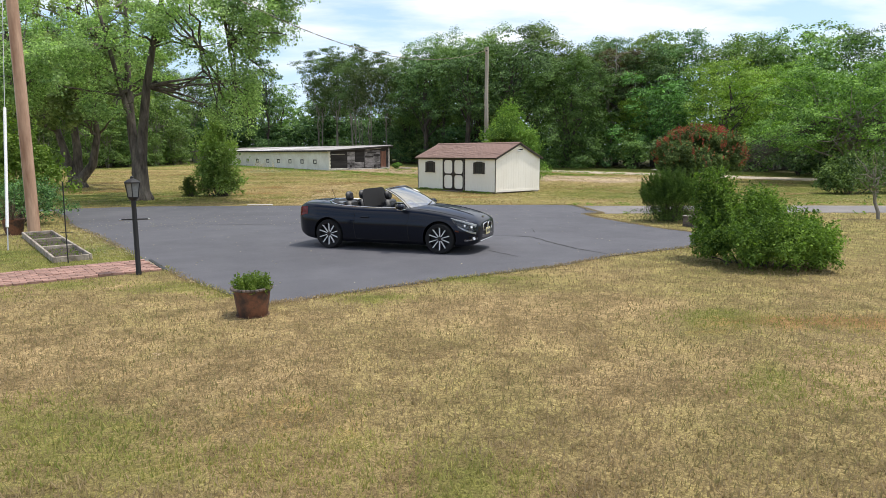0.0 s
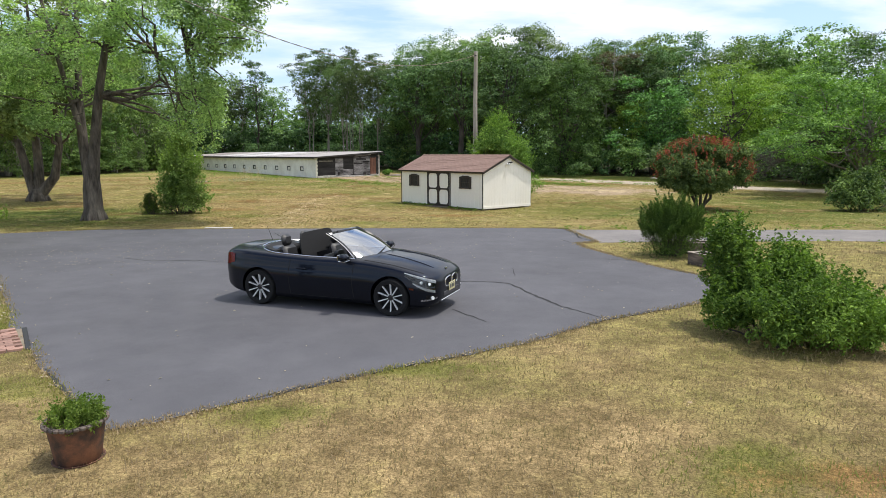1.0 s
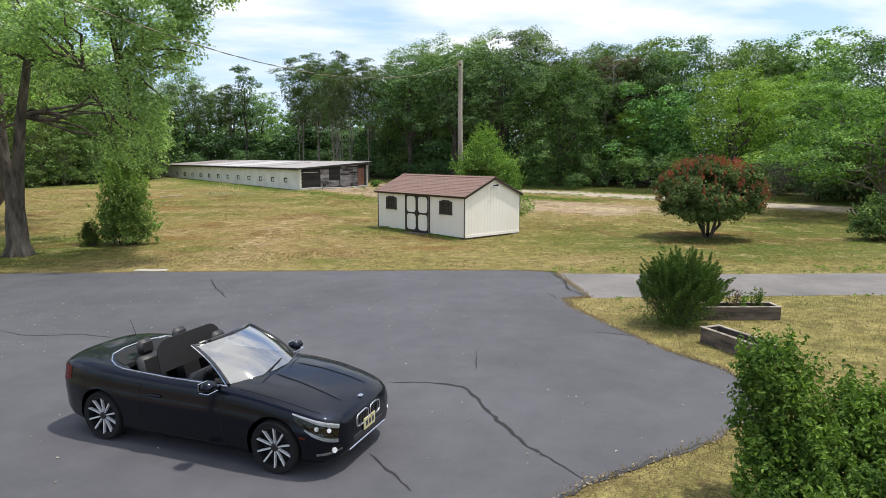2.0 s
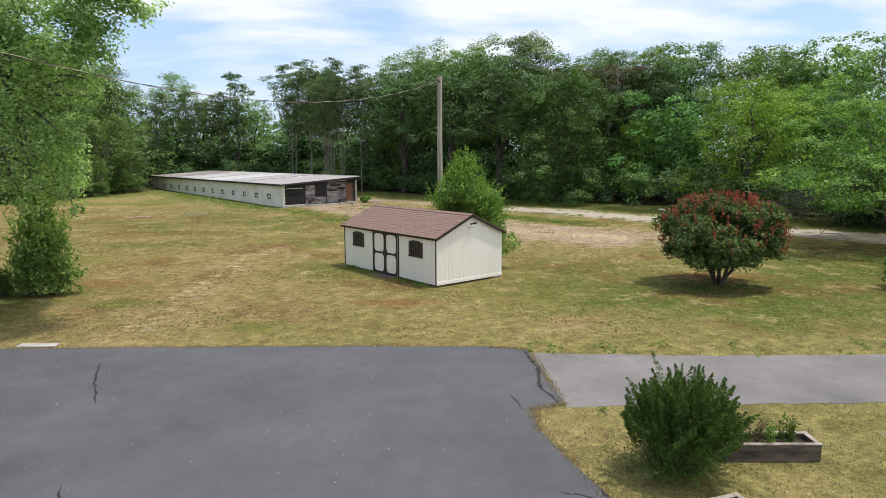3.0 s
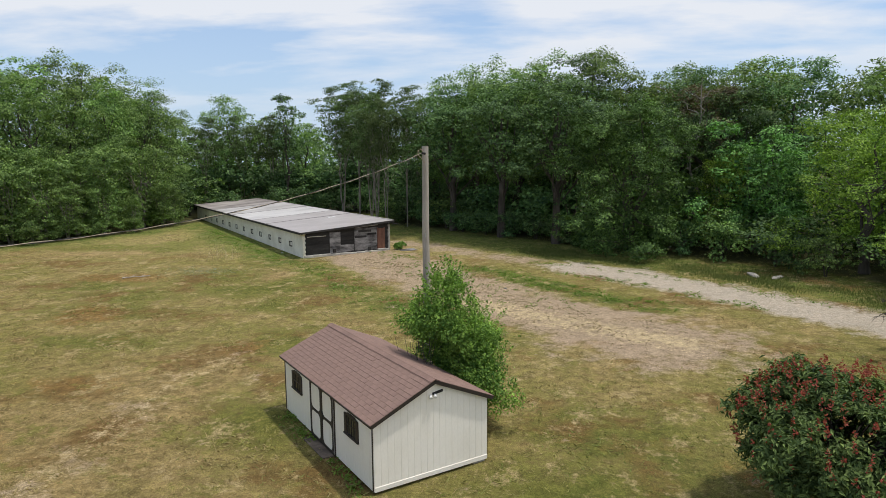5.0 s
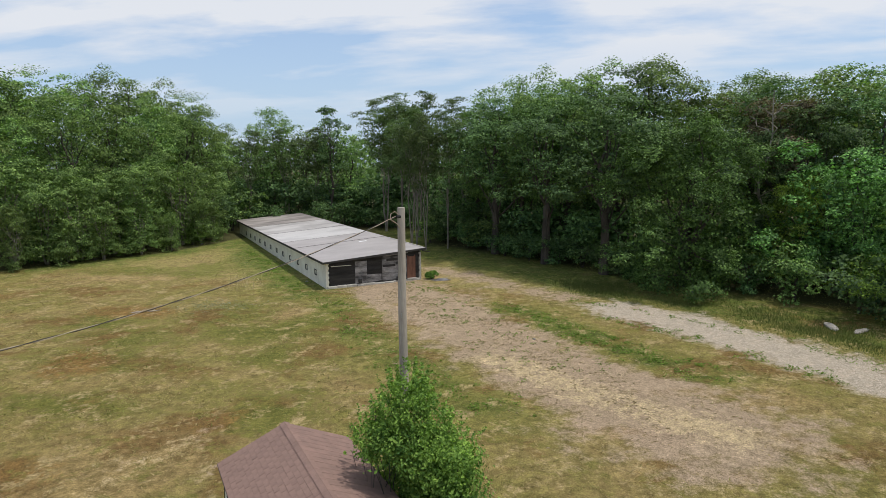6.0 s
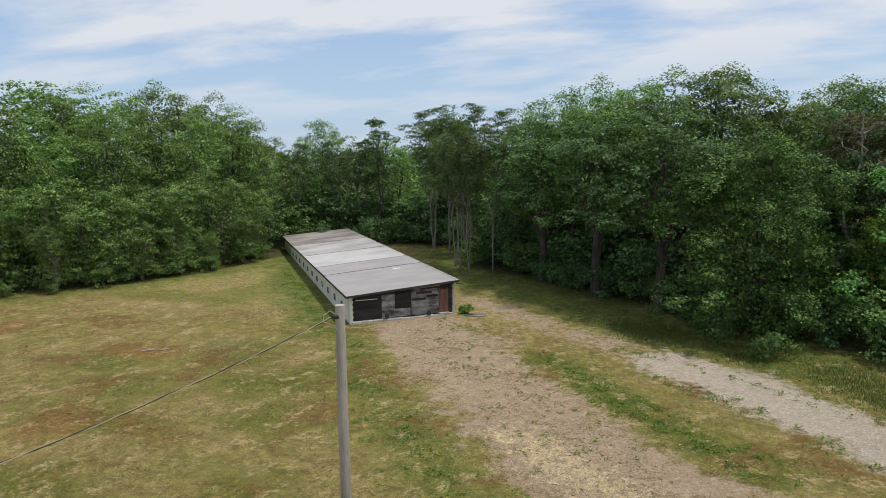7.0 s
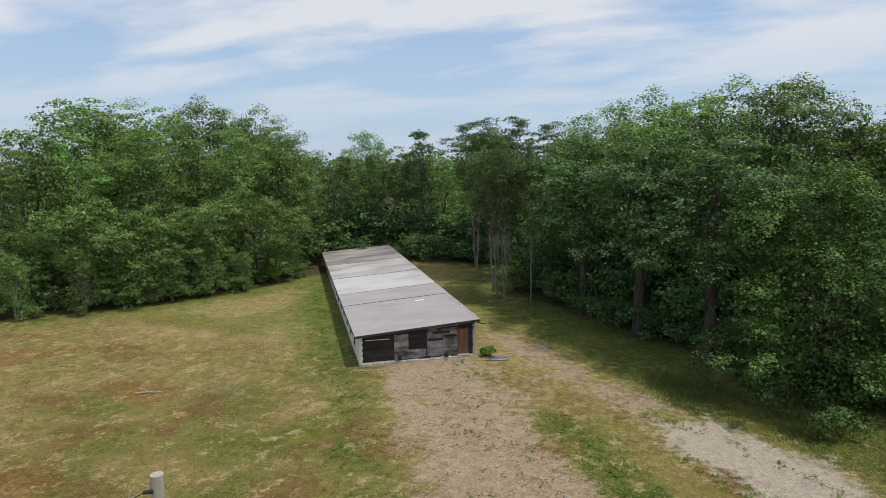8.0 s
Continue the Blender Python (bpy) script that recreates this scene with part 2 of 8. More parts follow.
def asphalt_material(name, base, dark, fleck):
    m, ns, ls, bs = material(name)
    broad = noise_node(ns, ls, 0.35, 5, 0.6)
    col = ramp(ns, ls, broad, (0.3, dark), (0.72, base))
    grain = noise_node(ns, ls, 120, 3, 0.7)
    col = blend(ns, ls, 0.5, col, ramp(ns, ls, grain, (0.3, (0.6, 0.6, 0.6)), (0.75, (1.5, 1.5, 1.5))), "MULTIPLY")
    stain = noise_node(ns, ls, 1.7, 6, 0.7)
    col = blend(ns, ls, 0.5, col, ramp(ns, ls, stain, (0.35, (0.78, 0.78, 0.8)), (0.62, (1.12, 1.12, 1.1))), "MULTIPLY")
    ls.new(blend(ns, ls, ramp(ns, ls, noise_node(ns, ls, 38, 2, 0.5), (0.76, (0, 0, 0)), (0.8, (0.5, 0.5, 0.5))), col, fleck), bs.inputs["Base Color"])
    bs.inputs["Roughness"].default_value = 0.8
    bs.inputs["Specular IOR Level"].default_value = 0.35
    bump(ns, ls, bs, grain, 0.35, 0.006)
    return m


def grass_material(name, pale, tan, green, lo, hi):
    m, ns, ls, bs = material(name)
    geo = ns.new("ShaderNodeNewGeometry")
    patchy = noise_node(ns, ls, 0.5, 5, 0.65)
    broad = noise_node(ns, ls, 0.13, 4, 0.6)
    f = maths(ns, ls, "ADD", maths(ns, ls, "ADD", maths(ns, ls, "MULTIPLY", patchy, 0.7), maths(ns, ls, "MULTIPLY", broad, 0.6)), maths(ns, ls, "MULTIPLY", geo.outputs["Random Per Island"], 0.35))
    col = ramp(ns, ls, f, (lo, pale), ((lo + hi) / 2, tan), (hi, green))
    ls.new(col, bs.inputs["Base Color"])
    bs.inputs["Roughness"].default_value = 0.7
    bs.inputs["Specular IOR Level"].default_value = 0.2
    tr = ns.new("ShaderNodeBsdfTranslucent")
    ls.new(col, tr.inputs[0])
    mix = ns.new("ShaderNodeMixShader")
    mix.inputs[0].default_value = 0.4
    ls.new(bs.outputs[0], mix.inputs[1])
    ls.new(tr.outputs[0], mix.inputs[2])
    ls.new(mix.outputs[0], ns["Material Output"].inputs["Surface"])
    return m


GROUND = ground_material()
GRASS = grass_material("lawn_blades", (0.458, 0.355, 0.212), (0.37, 0.28, 0.148), (0.26, 0.236, 0.097), 0.5, 1.12)
MEADOW = grass_material("meadow_blades", (0.445, 0.35, 0.17), (0.36, 0.288, 0.123), (0.235, 0.23, 0.072), 0.55, 1.15)
LAWN_GREEN = grass_material("olive_lawn_blades", (0.46, 0.4, 0.14), (0.33, 0.32, 0.095), (0.22, 0.25, 0.06), 0.5, 1.15)
VERGE = grass_material("rank_verge_blades", (0.19, 0.205, 0.065), (0.145, 0.18, 0.05), (0.1, 0.14, 0.034), 0.5, 1.1)
MEADOW_GREEN = grass_material("green_meadow_blades", (0.36, 0.32, 0.115), (0.27, 0.265, 0.082), (0.18, 0.22, 0.052), 0.55, 1.1)
ASPHALT = asphalt_material("blacktop", (0.105, 0.1035, 0.1145), (0.076, 0.0745, 0.083), (0.3, 0.29, 0.26))
OLD_ASPHALT = asphalt_material("weathered_blacktop", (0.238, 0.217, 0.206), (0.128, 0.119, 0.114), (0.42, 0.39, 0.34))
CRACK = plain("crack_shadow", (0.018, 0.018, 0.018), 0.9)
TAR = plain("tar_edge", (0.022, 0.022, 0.023), 0.6)
LAWN_BARK = worn("furrowed_maple_bark", (0.19, 0.16, 0.132), (0.045, 0.037, 0.031), 0.95, 3.5, 14, 0.9, 0.05, (1, 1, 0.25))
BARK = worn("dark_bark", (0.12, 0.1, 0.08), (0.04, 0.034, 0.028), 0.95, 2.5, 14, 0.9, 0.05, (1, 1, 0.25))
PALE_BARK = worn("grey_bark", (0.36, 0.33, 0.275), (0.15, 0.13, 0.105), 0.95, 2.5, 14, 0.7, 0.03, (1, 1, 0.3))
LEAF_MAPLE = leaves("maple_leaves", (0.088, 0.155, 0.06), (0.57, 0.7, 0.36), 0.53)
LEAF_OAK = leaves("oak_leaves", (0.029, 0.073, 0.026), (0.365, 0.53, 0.158), 0.28)
# dark green of the deeper trees; on the understory bushes it paints shade
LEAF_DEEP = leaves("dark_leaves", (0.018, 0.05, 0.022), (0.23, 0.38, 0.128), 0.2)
LEAF_BRIGHT = leaves("bright_leaves", (0.05, 0.112, 0.02), (0.43, 0.6, 0.105), 0.32)
LEAF_LIGHT = leaves("pale_green_leaves", (0.1, 0.185, 0.05), (0.46, 0.6, 0.2), 0.42)
LEAF_SAPLING = leaves("young_tree_leaves", (0.045, 0.105, 0.022), (0.34, 0.48, 0.1), 0.3)
LEAF_FRESH = leaves("fresh_leaves", (0.03, 0.078, 0.02), (0.31, 0.47, 0.1), 0.28)
LEAF_LOCUST = leaves("locust_leaves", (0.035, 0.065, 0.026), (0.19, 0.26, 0.1))
LEAF_BROWN = leaves("brownish_leaves", (0.07, 0.065, 0.038), (0.32, 0.28, 0.15))
LEAF_RED = leaves("horse_chestnut_leaves", (0.03, 0.07, 0.024), (0.28, 0.4, 0.12), 0.14)
FLOWER_RED = leaves("red_blossom", (0.27, 0.05, 0.036), (0.43, 0.14, 0.095), 0.3)
LEAF_JUNIPER = leaves("juniper_sprays", (0.024, 0.058, 0.016), (0.23, 0.37, 0.075), 0.18)
LEAF_SHRUB = leaves("shrub_leaves", (0.06, 0.135, 0.025), (0.3, 0.46, 0.1))
LEAF_VINE = leaves("vine_leaves", (0.032, 0.092, 0.018), (0.35, 0.57, 0.105), 0.32)
LEAF_SHADE = leaves("shade_maple_leaves", (0.013, 0.046, 0.018), (0.27, 0.51, 0.125), 0.2)
LEAF_WEED = leaves("weed_leaves", (0.1, 0.16, 0.03), (0.22, 0.3, 0.065))
STRAW = leaves("straw_chips", (0.34, 0.27, 0.15), (0.68, 0.58, 0.38), 0.1)
LEAF_PALE = leaves("pale_weed_leaves", (0.22, 0.26, 0.15), (0.55, 0.58, 0.45), 0.2)
DRY_STALK = plain("dry_stalk", (0.5, 0.4, 0.22), 0.8)
LEAF_HERB = leaves("herb_leaves", (0.09, 0.16, 0.025), (0.22, 0.3, 0.06))
LEAF_DEAD = leaves("dry_sprigs", (0.14, 0.1, 0.06), (0.24, 0.18, 0.11), 0.1)
LITTER = leaves("pale_petals", (0.35, 0.3, 0.2), (0.62, 0.57, 0.44), 0.1)


# ---- building helpers ----
def mesh_np(name, verts, faces, mats=(), smooth=False):
    """A mesh from arrays of points and of faces with equal corner counts."""
    verts, faces = np.asarray(verts, dtype=np.float32), np.asarray(faces, dtype=np.int32)
    k = faces.shape[1]
    me = bpy.data.meshes.new(name)
    me.vertices.add(len(verts))
    me.vertices.foreach_set("co", verts.ravel())
    me.loops.add(faces.size)
    me.loops.foreach_set("vertex_index", faces.ravel())
    me.polygons.add(len(faces))
    me.polygons.foreach_set("loop_start", np.arange(0, faces.size, k, dtype=np.int32))
    me.polygons.foreach_set("use_smooth", np.full(len(faces), smooth, dtype=bool))
    for m in mats:
        me.materials.append(m)
    me.update(calc_edges=True)
    return me


def to_mesh(name, bm, mat, smooth=False):
    me = bpy.data.meshes.new(name)
    bmesh.ops.recalc_face_normals(bm, faces=bm.faces)
    if smooth:
        for f in bm.faces:
            f.smooth = True
        for e in bm.edges:
            if len(e.link_faces) == 2 and e.calc_face_angle(0) > radians(38):
                e.smooth = False
    bm.to_mesh(me)
    bm.free()
    me.materials.append(mat)
    return me


def part(name, bm, mat, parent, label="", smooth=False, at=None):
    """One mesh object under a thing or a part. bm: a bmesh or a mesh."""
    me = bm if isinstance(bm, bpy.types.Mesh) else to_mesh(name, bm, mat, smooth)
    ob = new(name, me)
    ob.parent = parent
    if at is not None:
        ob.matrix_basis = at
    return tagged(ob, label)


def thing(name, label, category, at=None, group="", kind=""):
    ob = tagged(new(name), label, category, group, kind)
    ob.empty_display_size = 0.2
    if at is not None:
        ob.matrix_basis = at
    return ob


def box(bm, x, y, z, sx, sy, sz, bevel=0.0, turn=None):
    """A box with its centre at x, y, z."""
    m = Matrix.Translation((x, y, z)) @ (turn or Matrix()) @ Matrix.Diagonal((sx, sy, sz, 1))
    made = bmesh.ops.create_cube(bm, size=1, matrix=m)["verts"]
    if bevel:
        edges = list({e for v in made for e in v.link_edges})
        bmesh.ops.bevel(bm, geom=edges, offset=bevel, segments=1, affect="EDGES")
    return bm


def rod(bm, a, b, ra, rb=None, n=10, caps=True):
    """A tapered rod from a to b."""
    a, b = Vector(a), Vector(b)
    d = b - a
    m = Matrix.Translation((a + b) / 2) @ d.to_track_quat("Z", "Y").to_matrix().to_4x4()
    bmesh.ops.create_cone(bm, cap_ends=caps, segments=n, radius1=ra, radius2=ra if rb is None else rb, depth=d.length, matrix=m)
    return bm


def tube(bm, points, radii, n=8):
    """A tube along points, with a radius at each."""
    rings = []
    for i, p in enumerate(points):
        p = Vector(p)
        d = (Vector(points[min(i + 1, len(points) - 1)]) - Vector(points[max(i - 1, 0)])).normalized()
        side = d.cross(Vector((0.31, 0.95, 0.05))).normalized()
        up = side.cross(d)
        r = radii[i] if isinstance(radii, (list, tuple)) else radii
        rings.append([bm.verts.new(p + r * (side * math.cos(a) + up * math.sin(a))) for a in [2 * math.pi * k / n for k in range(n)]])
    for r0, r1 in zip(rings, rings[1:]):
        for k in range(n):
            bm.faces.new((r0[k], r0[(k + 1) % n], r1[(k + 1) % n], r1[k]))
    bm.faces.new(rings[0][::-1])
    bm.faces.new(rings[-1])
    return bm


def lathe(bm, profile, n=24, at=(0, 0, 0), closed=False):
    """A turned shape from (radius, height) points."""
    rings = [[bm.verts.new((at[0] + r * math.cos(2 * math.pi * k / n), at[1] + r * math.sin(2 * math.pi * k / n), at[2] + z)) for k in range(n)] for r, z in profile]
    pairs = list(zip(rings, rings[1:])) + ([(rings[-1], rings[0])] if closed else [])
    for r0, r1 in pairs:
        for k in range(n):
            bm.faces.new((r0[k], r0[(k + 1) % n], r1[(k + 1) % n], r1[k]))
    if not closed:
        bm.faces.new(rings[0][::-1])
        bm.faces.new(rings[-1])
    return bm


def prism(bm, outline, z0, z1):
    """An upright prism over an outline of (x, y)."""
    lo = [bm.verts.new((x, y, z0)) for x, y in outline]
    hi = [bm.verts.new((x, y, z1)) for x, y in outline]
    n = len(outline)
    for k in range(n):
        bm.faces.new((lo[k], lo[(k + 1) % n], hi[(k + 1) % n], hi[k]))
    bm.faces.new(lo[::-1])
    bm.faces.new(hi)
    return bm


# ---- the ground ----
def gz(y):
    """Height of the ground: it falls gently to the lawn's middle and rises to the woods."""
    return float(np.interp(y, (-900, 8, 37, 50, 60, 76, 110, 900), (0.16, 0.16, 0.0, 0.13, 0.22, 0.36, 0.85, 1.2)))


def segment_distance(X, Y, line):
    d = np.full(X.shape, 1e9)
    for (x0, y0), (x1, y1) in zip(line, line[1:]):
        dx, dy = x1 - x0, y1 - y0
        s = np.clip(((X - x0) * dx + (Y - y0) * dy) / (dx * dx + dy * dy), 0, 1)
        d = np.minimum(d, np.hypot(X - x0 - s * dx, Y - y0 - s * dy))
    return d


TRACK = ((8.6, 71.8), (13.4, 69.2), (19.0, 63.0), (24.0, 57.0), (29.5, 51.3), (40.0, 42.5), (70.0, 22.0))
LEFT_EDGE = ((-90, 20), (-60, 58), (-50, 72), (-44.5, 79), (-39, 89), (-37.5, 100), (-40, 112))
RIGHT_EDGE = ((-20, 125), (-10, 98), (2, 89), (10, 81.5), (19, 75.5), (27, 70), (34, 58), (46, 46), (90, 30))


def ground_masks(X, Y):
    """What covers the ground: gravel, bare soil, straw, lush, olive, brown or pale grass. Lush and olive also paint
    shade about the flowering tree.
    """
    gravel = np.clip(1.3 - segment_distance(X, Y, TRACK) / 3.1, 0, 1.1) * np.clip((X - 5.0) / 5.0, 0.35, 1)
    bare = 0.85 * np.clip(1.2 - segment_distance(X, Y, ((-9, 75.5), (-4, 70.5), (1, 65), (5, 60), (9, 55.5), (13, 52))) / 6.0, 0, 1)
    bare = np.maximum(bare, 0.65 * np.clip(1.2 - segment_distance(X, Y, ((-6, 84), (1, 79), (8, 73.5))) / 3.0, 0, 1))
    bare = np.maximum(bare, 0.3 * np.clip(1.2 - segment_distance(X, Y, ((-6.0, 29), (-6.2, 34.5), (-7.0, 42.5), (-6.2, 47))) / 1.5, 0, 1))
    straw = 0.62 * np.clip(1.25 - segment_distance(X, Y, ((3.5, 59), (8, 55), (14, 51.5))) / 3.0, 0, 1)
    straw = np.maximum(straw, 0.52 * np.clip(1.2 - segment_distance(X, Y, ((-6.2, 30), (-6.6, 36), (-7.0, 43), (-6.4, 47))) / 1.3, 0, 1))
    wall = segment_distance(X, Y, ((-14.2, 72.8), (-40.5, 103.5)))
    lush = 0.45 + 0.5 * np.clip(1.25 - wall / 4.2, 0, 1)
    right = segment_distance(X, Y, RIGHT_EDGE)
    lush = np.maximum(lush, 0.5 + 0.44 * np.clip(1.9 - right / 5.0, 0, 1))
    lush = np.maximum(lush, 0.45 + 0.1 * np.clip((Y - 11) / 4, 0, 1) * np.clip((46 - Y) / 6, 0.5, 1))
    lush = np.maximum(lush, 0.6 * np.clip((X - 5) / 3, 0, 1) * np.clip((Y - 14) / 4, 0, 1) * np.clip((46 - Y) / 8, 0, 1))
    left = segment_distance(X, Y, LEFT_EDGE)
    lush = np.maximum(lush, 0.5 + 0.45 * np.clip(1.2 - left / 5, 0, 1))
    # greener grass about the flowering tree, also darkening the ground for its shadow
    lush = np.maximum(lush, 0.5 + 0.42 * np.clip(1.35 - np.hypot((X - 15) / 9, (Y - 34.5) / 5.5), 0, 1))
    lush = np.maximum(lush, 0.5 + 0.5 * np.clip(1.5 - np.hypot((X + 18) / 8, (Y - 33.5) / 5.0), 0, 1))
    lush = np.maximum(lush, 0.5 + 0.31 * np.clip(1.3 - segment_distance(X, Y, ((-12.0, 71.5), (-6, 63), (-1, 57), (4.5, 52))) / 2.6, 0, 1))
    lush = np.maximum(lush, 0.5 + 0.45 * np.clip(1.2 - segment_distance(X, Y, ((2.5, 70.5), (6, 66.5), (10, 62), (14, 58.5))) / 2.2, 0, 1))
    lush = np.maximum(lush, 0.5 + 0.36 * np.clip(1.5 - np.hypot((X - 23) / 9, (Y - 38) / 11), 0, 1))
    lush = np.maximum(lush, 0.5 + 0.3 * np.clip(1.4 - np.hypot((X + 9.5) / 4, (Y - 14.5) / 3), 0, 1))
    lush -= 0.2 * np.clip(1.3 - np.hypot((X + 6.5) / 5.5, (Y - 38) / 10), 0, 1)
    bare *= 1 - 0.9 * np.clip((lush - 0.6) / 0.3, 0, 1)
    lush -= 0.1 * np.clip((13 - Y) / 4, 0, 1)
    lush += 0.08 * np.clip(1.4 - np.hypot((X - 6.5) / 4.0, (Y - 10) / 3.5), 0, 1)
    meadow = np.clip((Y - 24) / 12, 0, 1) * np.clip((80 - Y) / 8, 0, 1)
    def blots(rows):
        f = np.zeros(X.shape)
        for bx, by, rx, ry in rows:
            f = np.maximum(f, np.clip(1.35 - np.hypot((X - bx) / rx, (Y - by) / ry), 0, 1))
        return f
    # olive grass; the blots round the flowering tree also paint tree shade into colour
    olive = blots(((-6.4, 10.5, 1.2, 0.5), (-4.5, 10.2, 0.9, 0.45), (-7.6, 9.6, 1.3, 0.4), (-5.2, 12.4, 0.9, 0.6), (-3.3, 9.7, 0.6, 0.35), (0.6, 10.9, 1.0, 0.4), (-1.0, 9.4, 0.7, 0.4), (17.5, 33.2, 4.5, 1.6), (9.6, 34.6, 3.0, 1.6), (-12.0, 60.5, 4.0, 2.5), (-8.0, 57.0, 3.0, 2.5), (-24.0, 61.0, 5.0, 2.2), (-14.0, 48.5, 4.0, 1.6), (-2.9, 4.5, 0.9, 0.6), (-3.6, 5.2, 0.6, 0.4), (-0.3, 3.4, 1.4, 0.4), (-7.6, 13.0, 1.6, 1.4), (-9.8, 13.6, 2.0, 1.6), (-6.6, 12.9, 0.8, 0.7), (-0.9, 4.3, 0.8, 0.5), (-1.9, 4.3, 0.7, 0.35), (3.3, 5.6, 0.8, 0.5), (0.2, 3.9, 0.6, 0.4), (3.6, 8.2, 0.8, 0.5), (4.4, 6.6, 0.8, 0.4), (-9.3, 62.6, 4, 3), (-2.2, 40.5, 2.5, 2.5), (-8.4, 33.4, 2.2, 1.0),
                   (-2.4, 30.2, 1.5, 0.9), (8.8, 36.0, 3.6, 3.6), (9.5, 41.0, 3.0, 2.5), (15.5, 33.6, 6.5, 3.0), (-17.1, 54.2, 5.5, 2.0), (-5.0, 49.7, 2.6, 3.5), (-19.6, 58.1, 4.5, 2.5), (-16.0, 64.5, 3.5, 5.0), (-28.5, 80.0, 4.0, 5.0), (-36.0, 78.0, 6.0, 3.0), (23.0, 40.0, 6.0, 6.0), (12.2, 34.6, 4.6, 3.2), (14.0, 30.4, 3.0, 1.2), (18.5, 36.5, 4.0, 3.0)))
    brown = blots(((-1.2, 5.3, 0.9, 0.35), (4.8, 7.8, 1.6, 0.6), (-17.8, 52.7, 2.2, 1.6), (-6.5, 48.2, 1.3, 1.6), (-10.9, 37.1, 2.0, 1.2), (10.8, 51.0, 3.2, 1.1), (-18.7, 54.2, 2.0, 1.5), (-38.7, 64.8, 3.0, 2.4), (-23.3, 64.1, 4.0, 2.0), (-11.0, 42.9, 2.2, 1.2), (1.6, 33.6, 2.4, 0.8), (14.8, 38.6, 2.4, 1.2)))
    pale = blots(((-9.0, 33.5, 4.0, 2.2), (-12.5, 39.0, 4.0, 2.4), (-4.6, 31.6, 3.0, 1.4), (-2.5, 6.0, 1.2, 0.7), (-4.3, 6.5, 1.4, 0.8), (1.3, 8.8, 1.8, 0.9), (2.7, 6.3, 1.4, 0.7), (-8.0, 41.5, 2.5, 2.0), (-6.7, 45.0, 2.2, 2.5), (-6.4, 38.0, 2.0, 3.5), (7.4, 31.0, 1.6, 1.0), (-33.1, 74.8, 6.0, 2.4), (-12.6, 66.8, 2.0, 2.5), (-48.6, 74.0, 4.0, 3.0), (14.6, 56.3, 3.5, 1.6)))
    # the woods stand beyond the two edges
    def beyond(line):
        px, py = np.array(line).T
        edge = np.interp(X, px, py)
        return np.clip((Y - edge) / 2.5, 0, 1)
    woods = np.where(X < -37, beyond(((-90, 20), (-60, 58), (-50, 72), (-44.5, 79), (-39, 89), (-37, 104))),
                     np.where(X < -12, np.clip((Y - 112) / 5, 0, 1), beyond(((-12, 99), (2, 90.5), (10, 83), (19, 77), (27, 72), (34, 60), (46, 48), (90, 32)))))
    return dict(gravel=gravel, bare=bare, lush=np.clip(lush, 0, 1), meadow=meadow, straw=straw, wooded=woods, olive=olive, brown=brown, pale=pale)


def ground_sheet():
    xs = np.concatenate([[-900, -400, -200, -120, -90], np.arange(-70, 60.1, 0.6), [75, 100, 150, 300, 900]])
    ys = np.concatenate([[-900, -300, -100, -40], np.arange(-12, 8, 1.0), np.arange(8, 125.1, 0.5), [135, 160, 220, 400, 900]])
    X, Y = np.meshgrid(xs, ys)
    Z = np.interp(Y, (-900, 8, 37, 50, 60, 76, 110, 900), (0.16, 0.16, 0.0, 0.13, 0.22, 0.36, 0.85, 1.2))
    nx, ny = len(xs), len(ys)
    idx = np.arange(nx * ny).reshape(ny, nx)
    faces = np.stack([idx[:-1, :-1].ravel(), idx[:-1, 1:].ravel(), idx[1:, 1:].ravel(), idx[1:, :-1].ravel()], 1)
    me = mesh_np("ground", np.stack([X, Y, Z], -1).reshape(-1, 3), faces, [GROUND], True)
    for name, values in ground_masks(X, Y).items():
        me.attributes.new(name, "FLOAT", "POINT").data.foreach_set("value", values.astype(np.float32).ravel())
    return tagged(new("ground", me), "dry tan lawn with green patches and a gravel track", "ground", kind="structure")


ground_sheet()


def ragged(outline, step, amount, seed):
    """The outline with more points, pushed in and out a little."""
    rnd = random.Random(seed)
    pts = []
    for (x0, y0), (x1, y1) in zip(outline, outline[1:] + outline[:1]):
        n = max(1, int(math.hypot(x1 - x0, y1 - y0) / step))
        for k in range(n):
            a = amount if k else amount * 0.3
            pts.append((x0 + (x1 - x0) * k / n + rnd.uniform(-a, a), y0 + (y1 - y0) * k / n + rnd.uniform(-a, a)))
    return pts


def slab(name, outline, mat, lift, label, category):
    bm = bmesh.new()
    hi = [bm.verts.new((x, y, gz(y) + lift)) for x, y in outline]
    lo = [bm.verts.new((x, y, gz(y) - 0.08)) for x, y in outline]
    n = len(outline)
    for k in range(n):
        bm.faces.new((lo[k], lo[(k + 1) % n], hi[(k + 1) % n], hi[k]))
    top = bm.faces.new(hi)
    bmesh.ops.triangulate(bm, faces=[top])
    return tagged(new(name, to_mesh(name, bm, mat)), label, category, kind="structure")


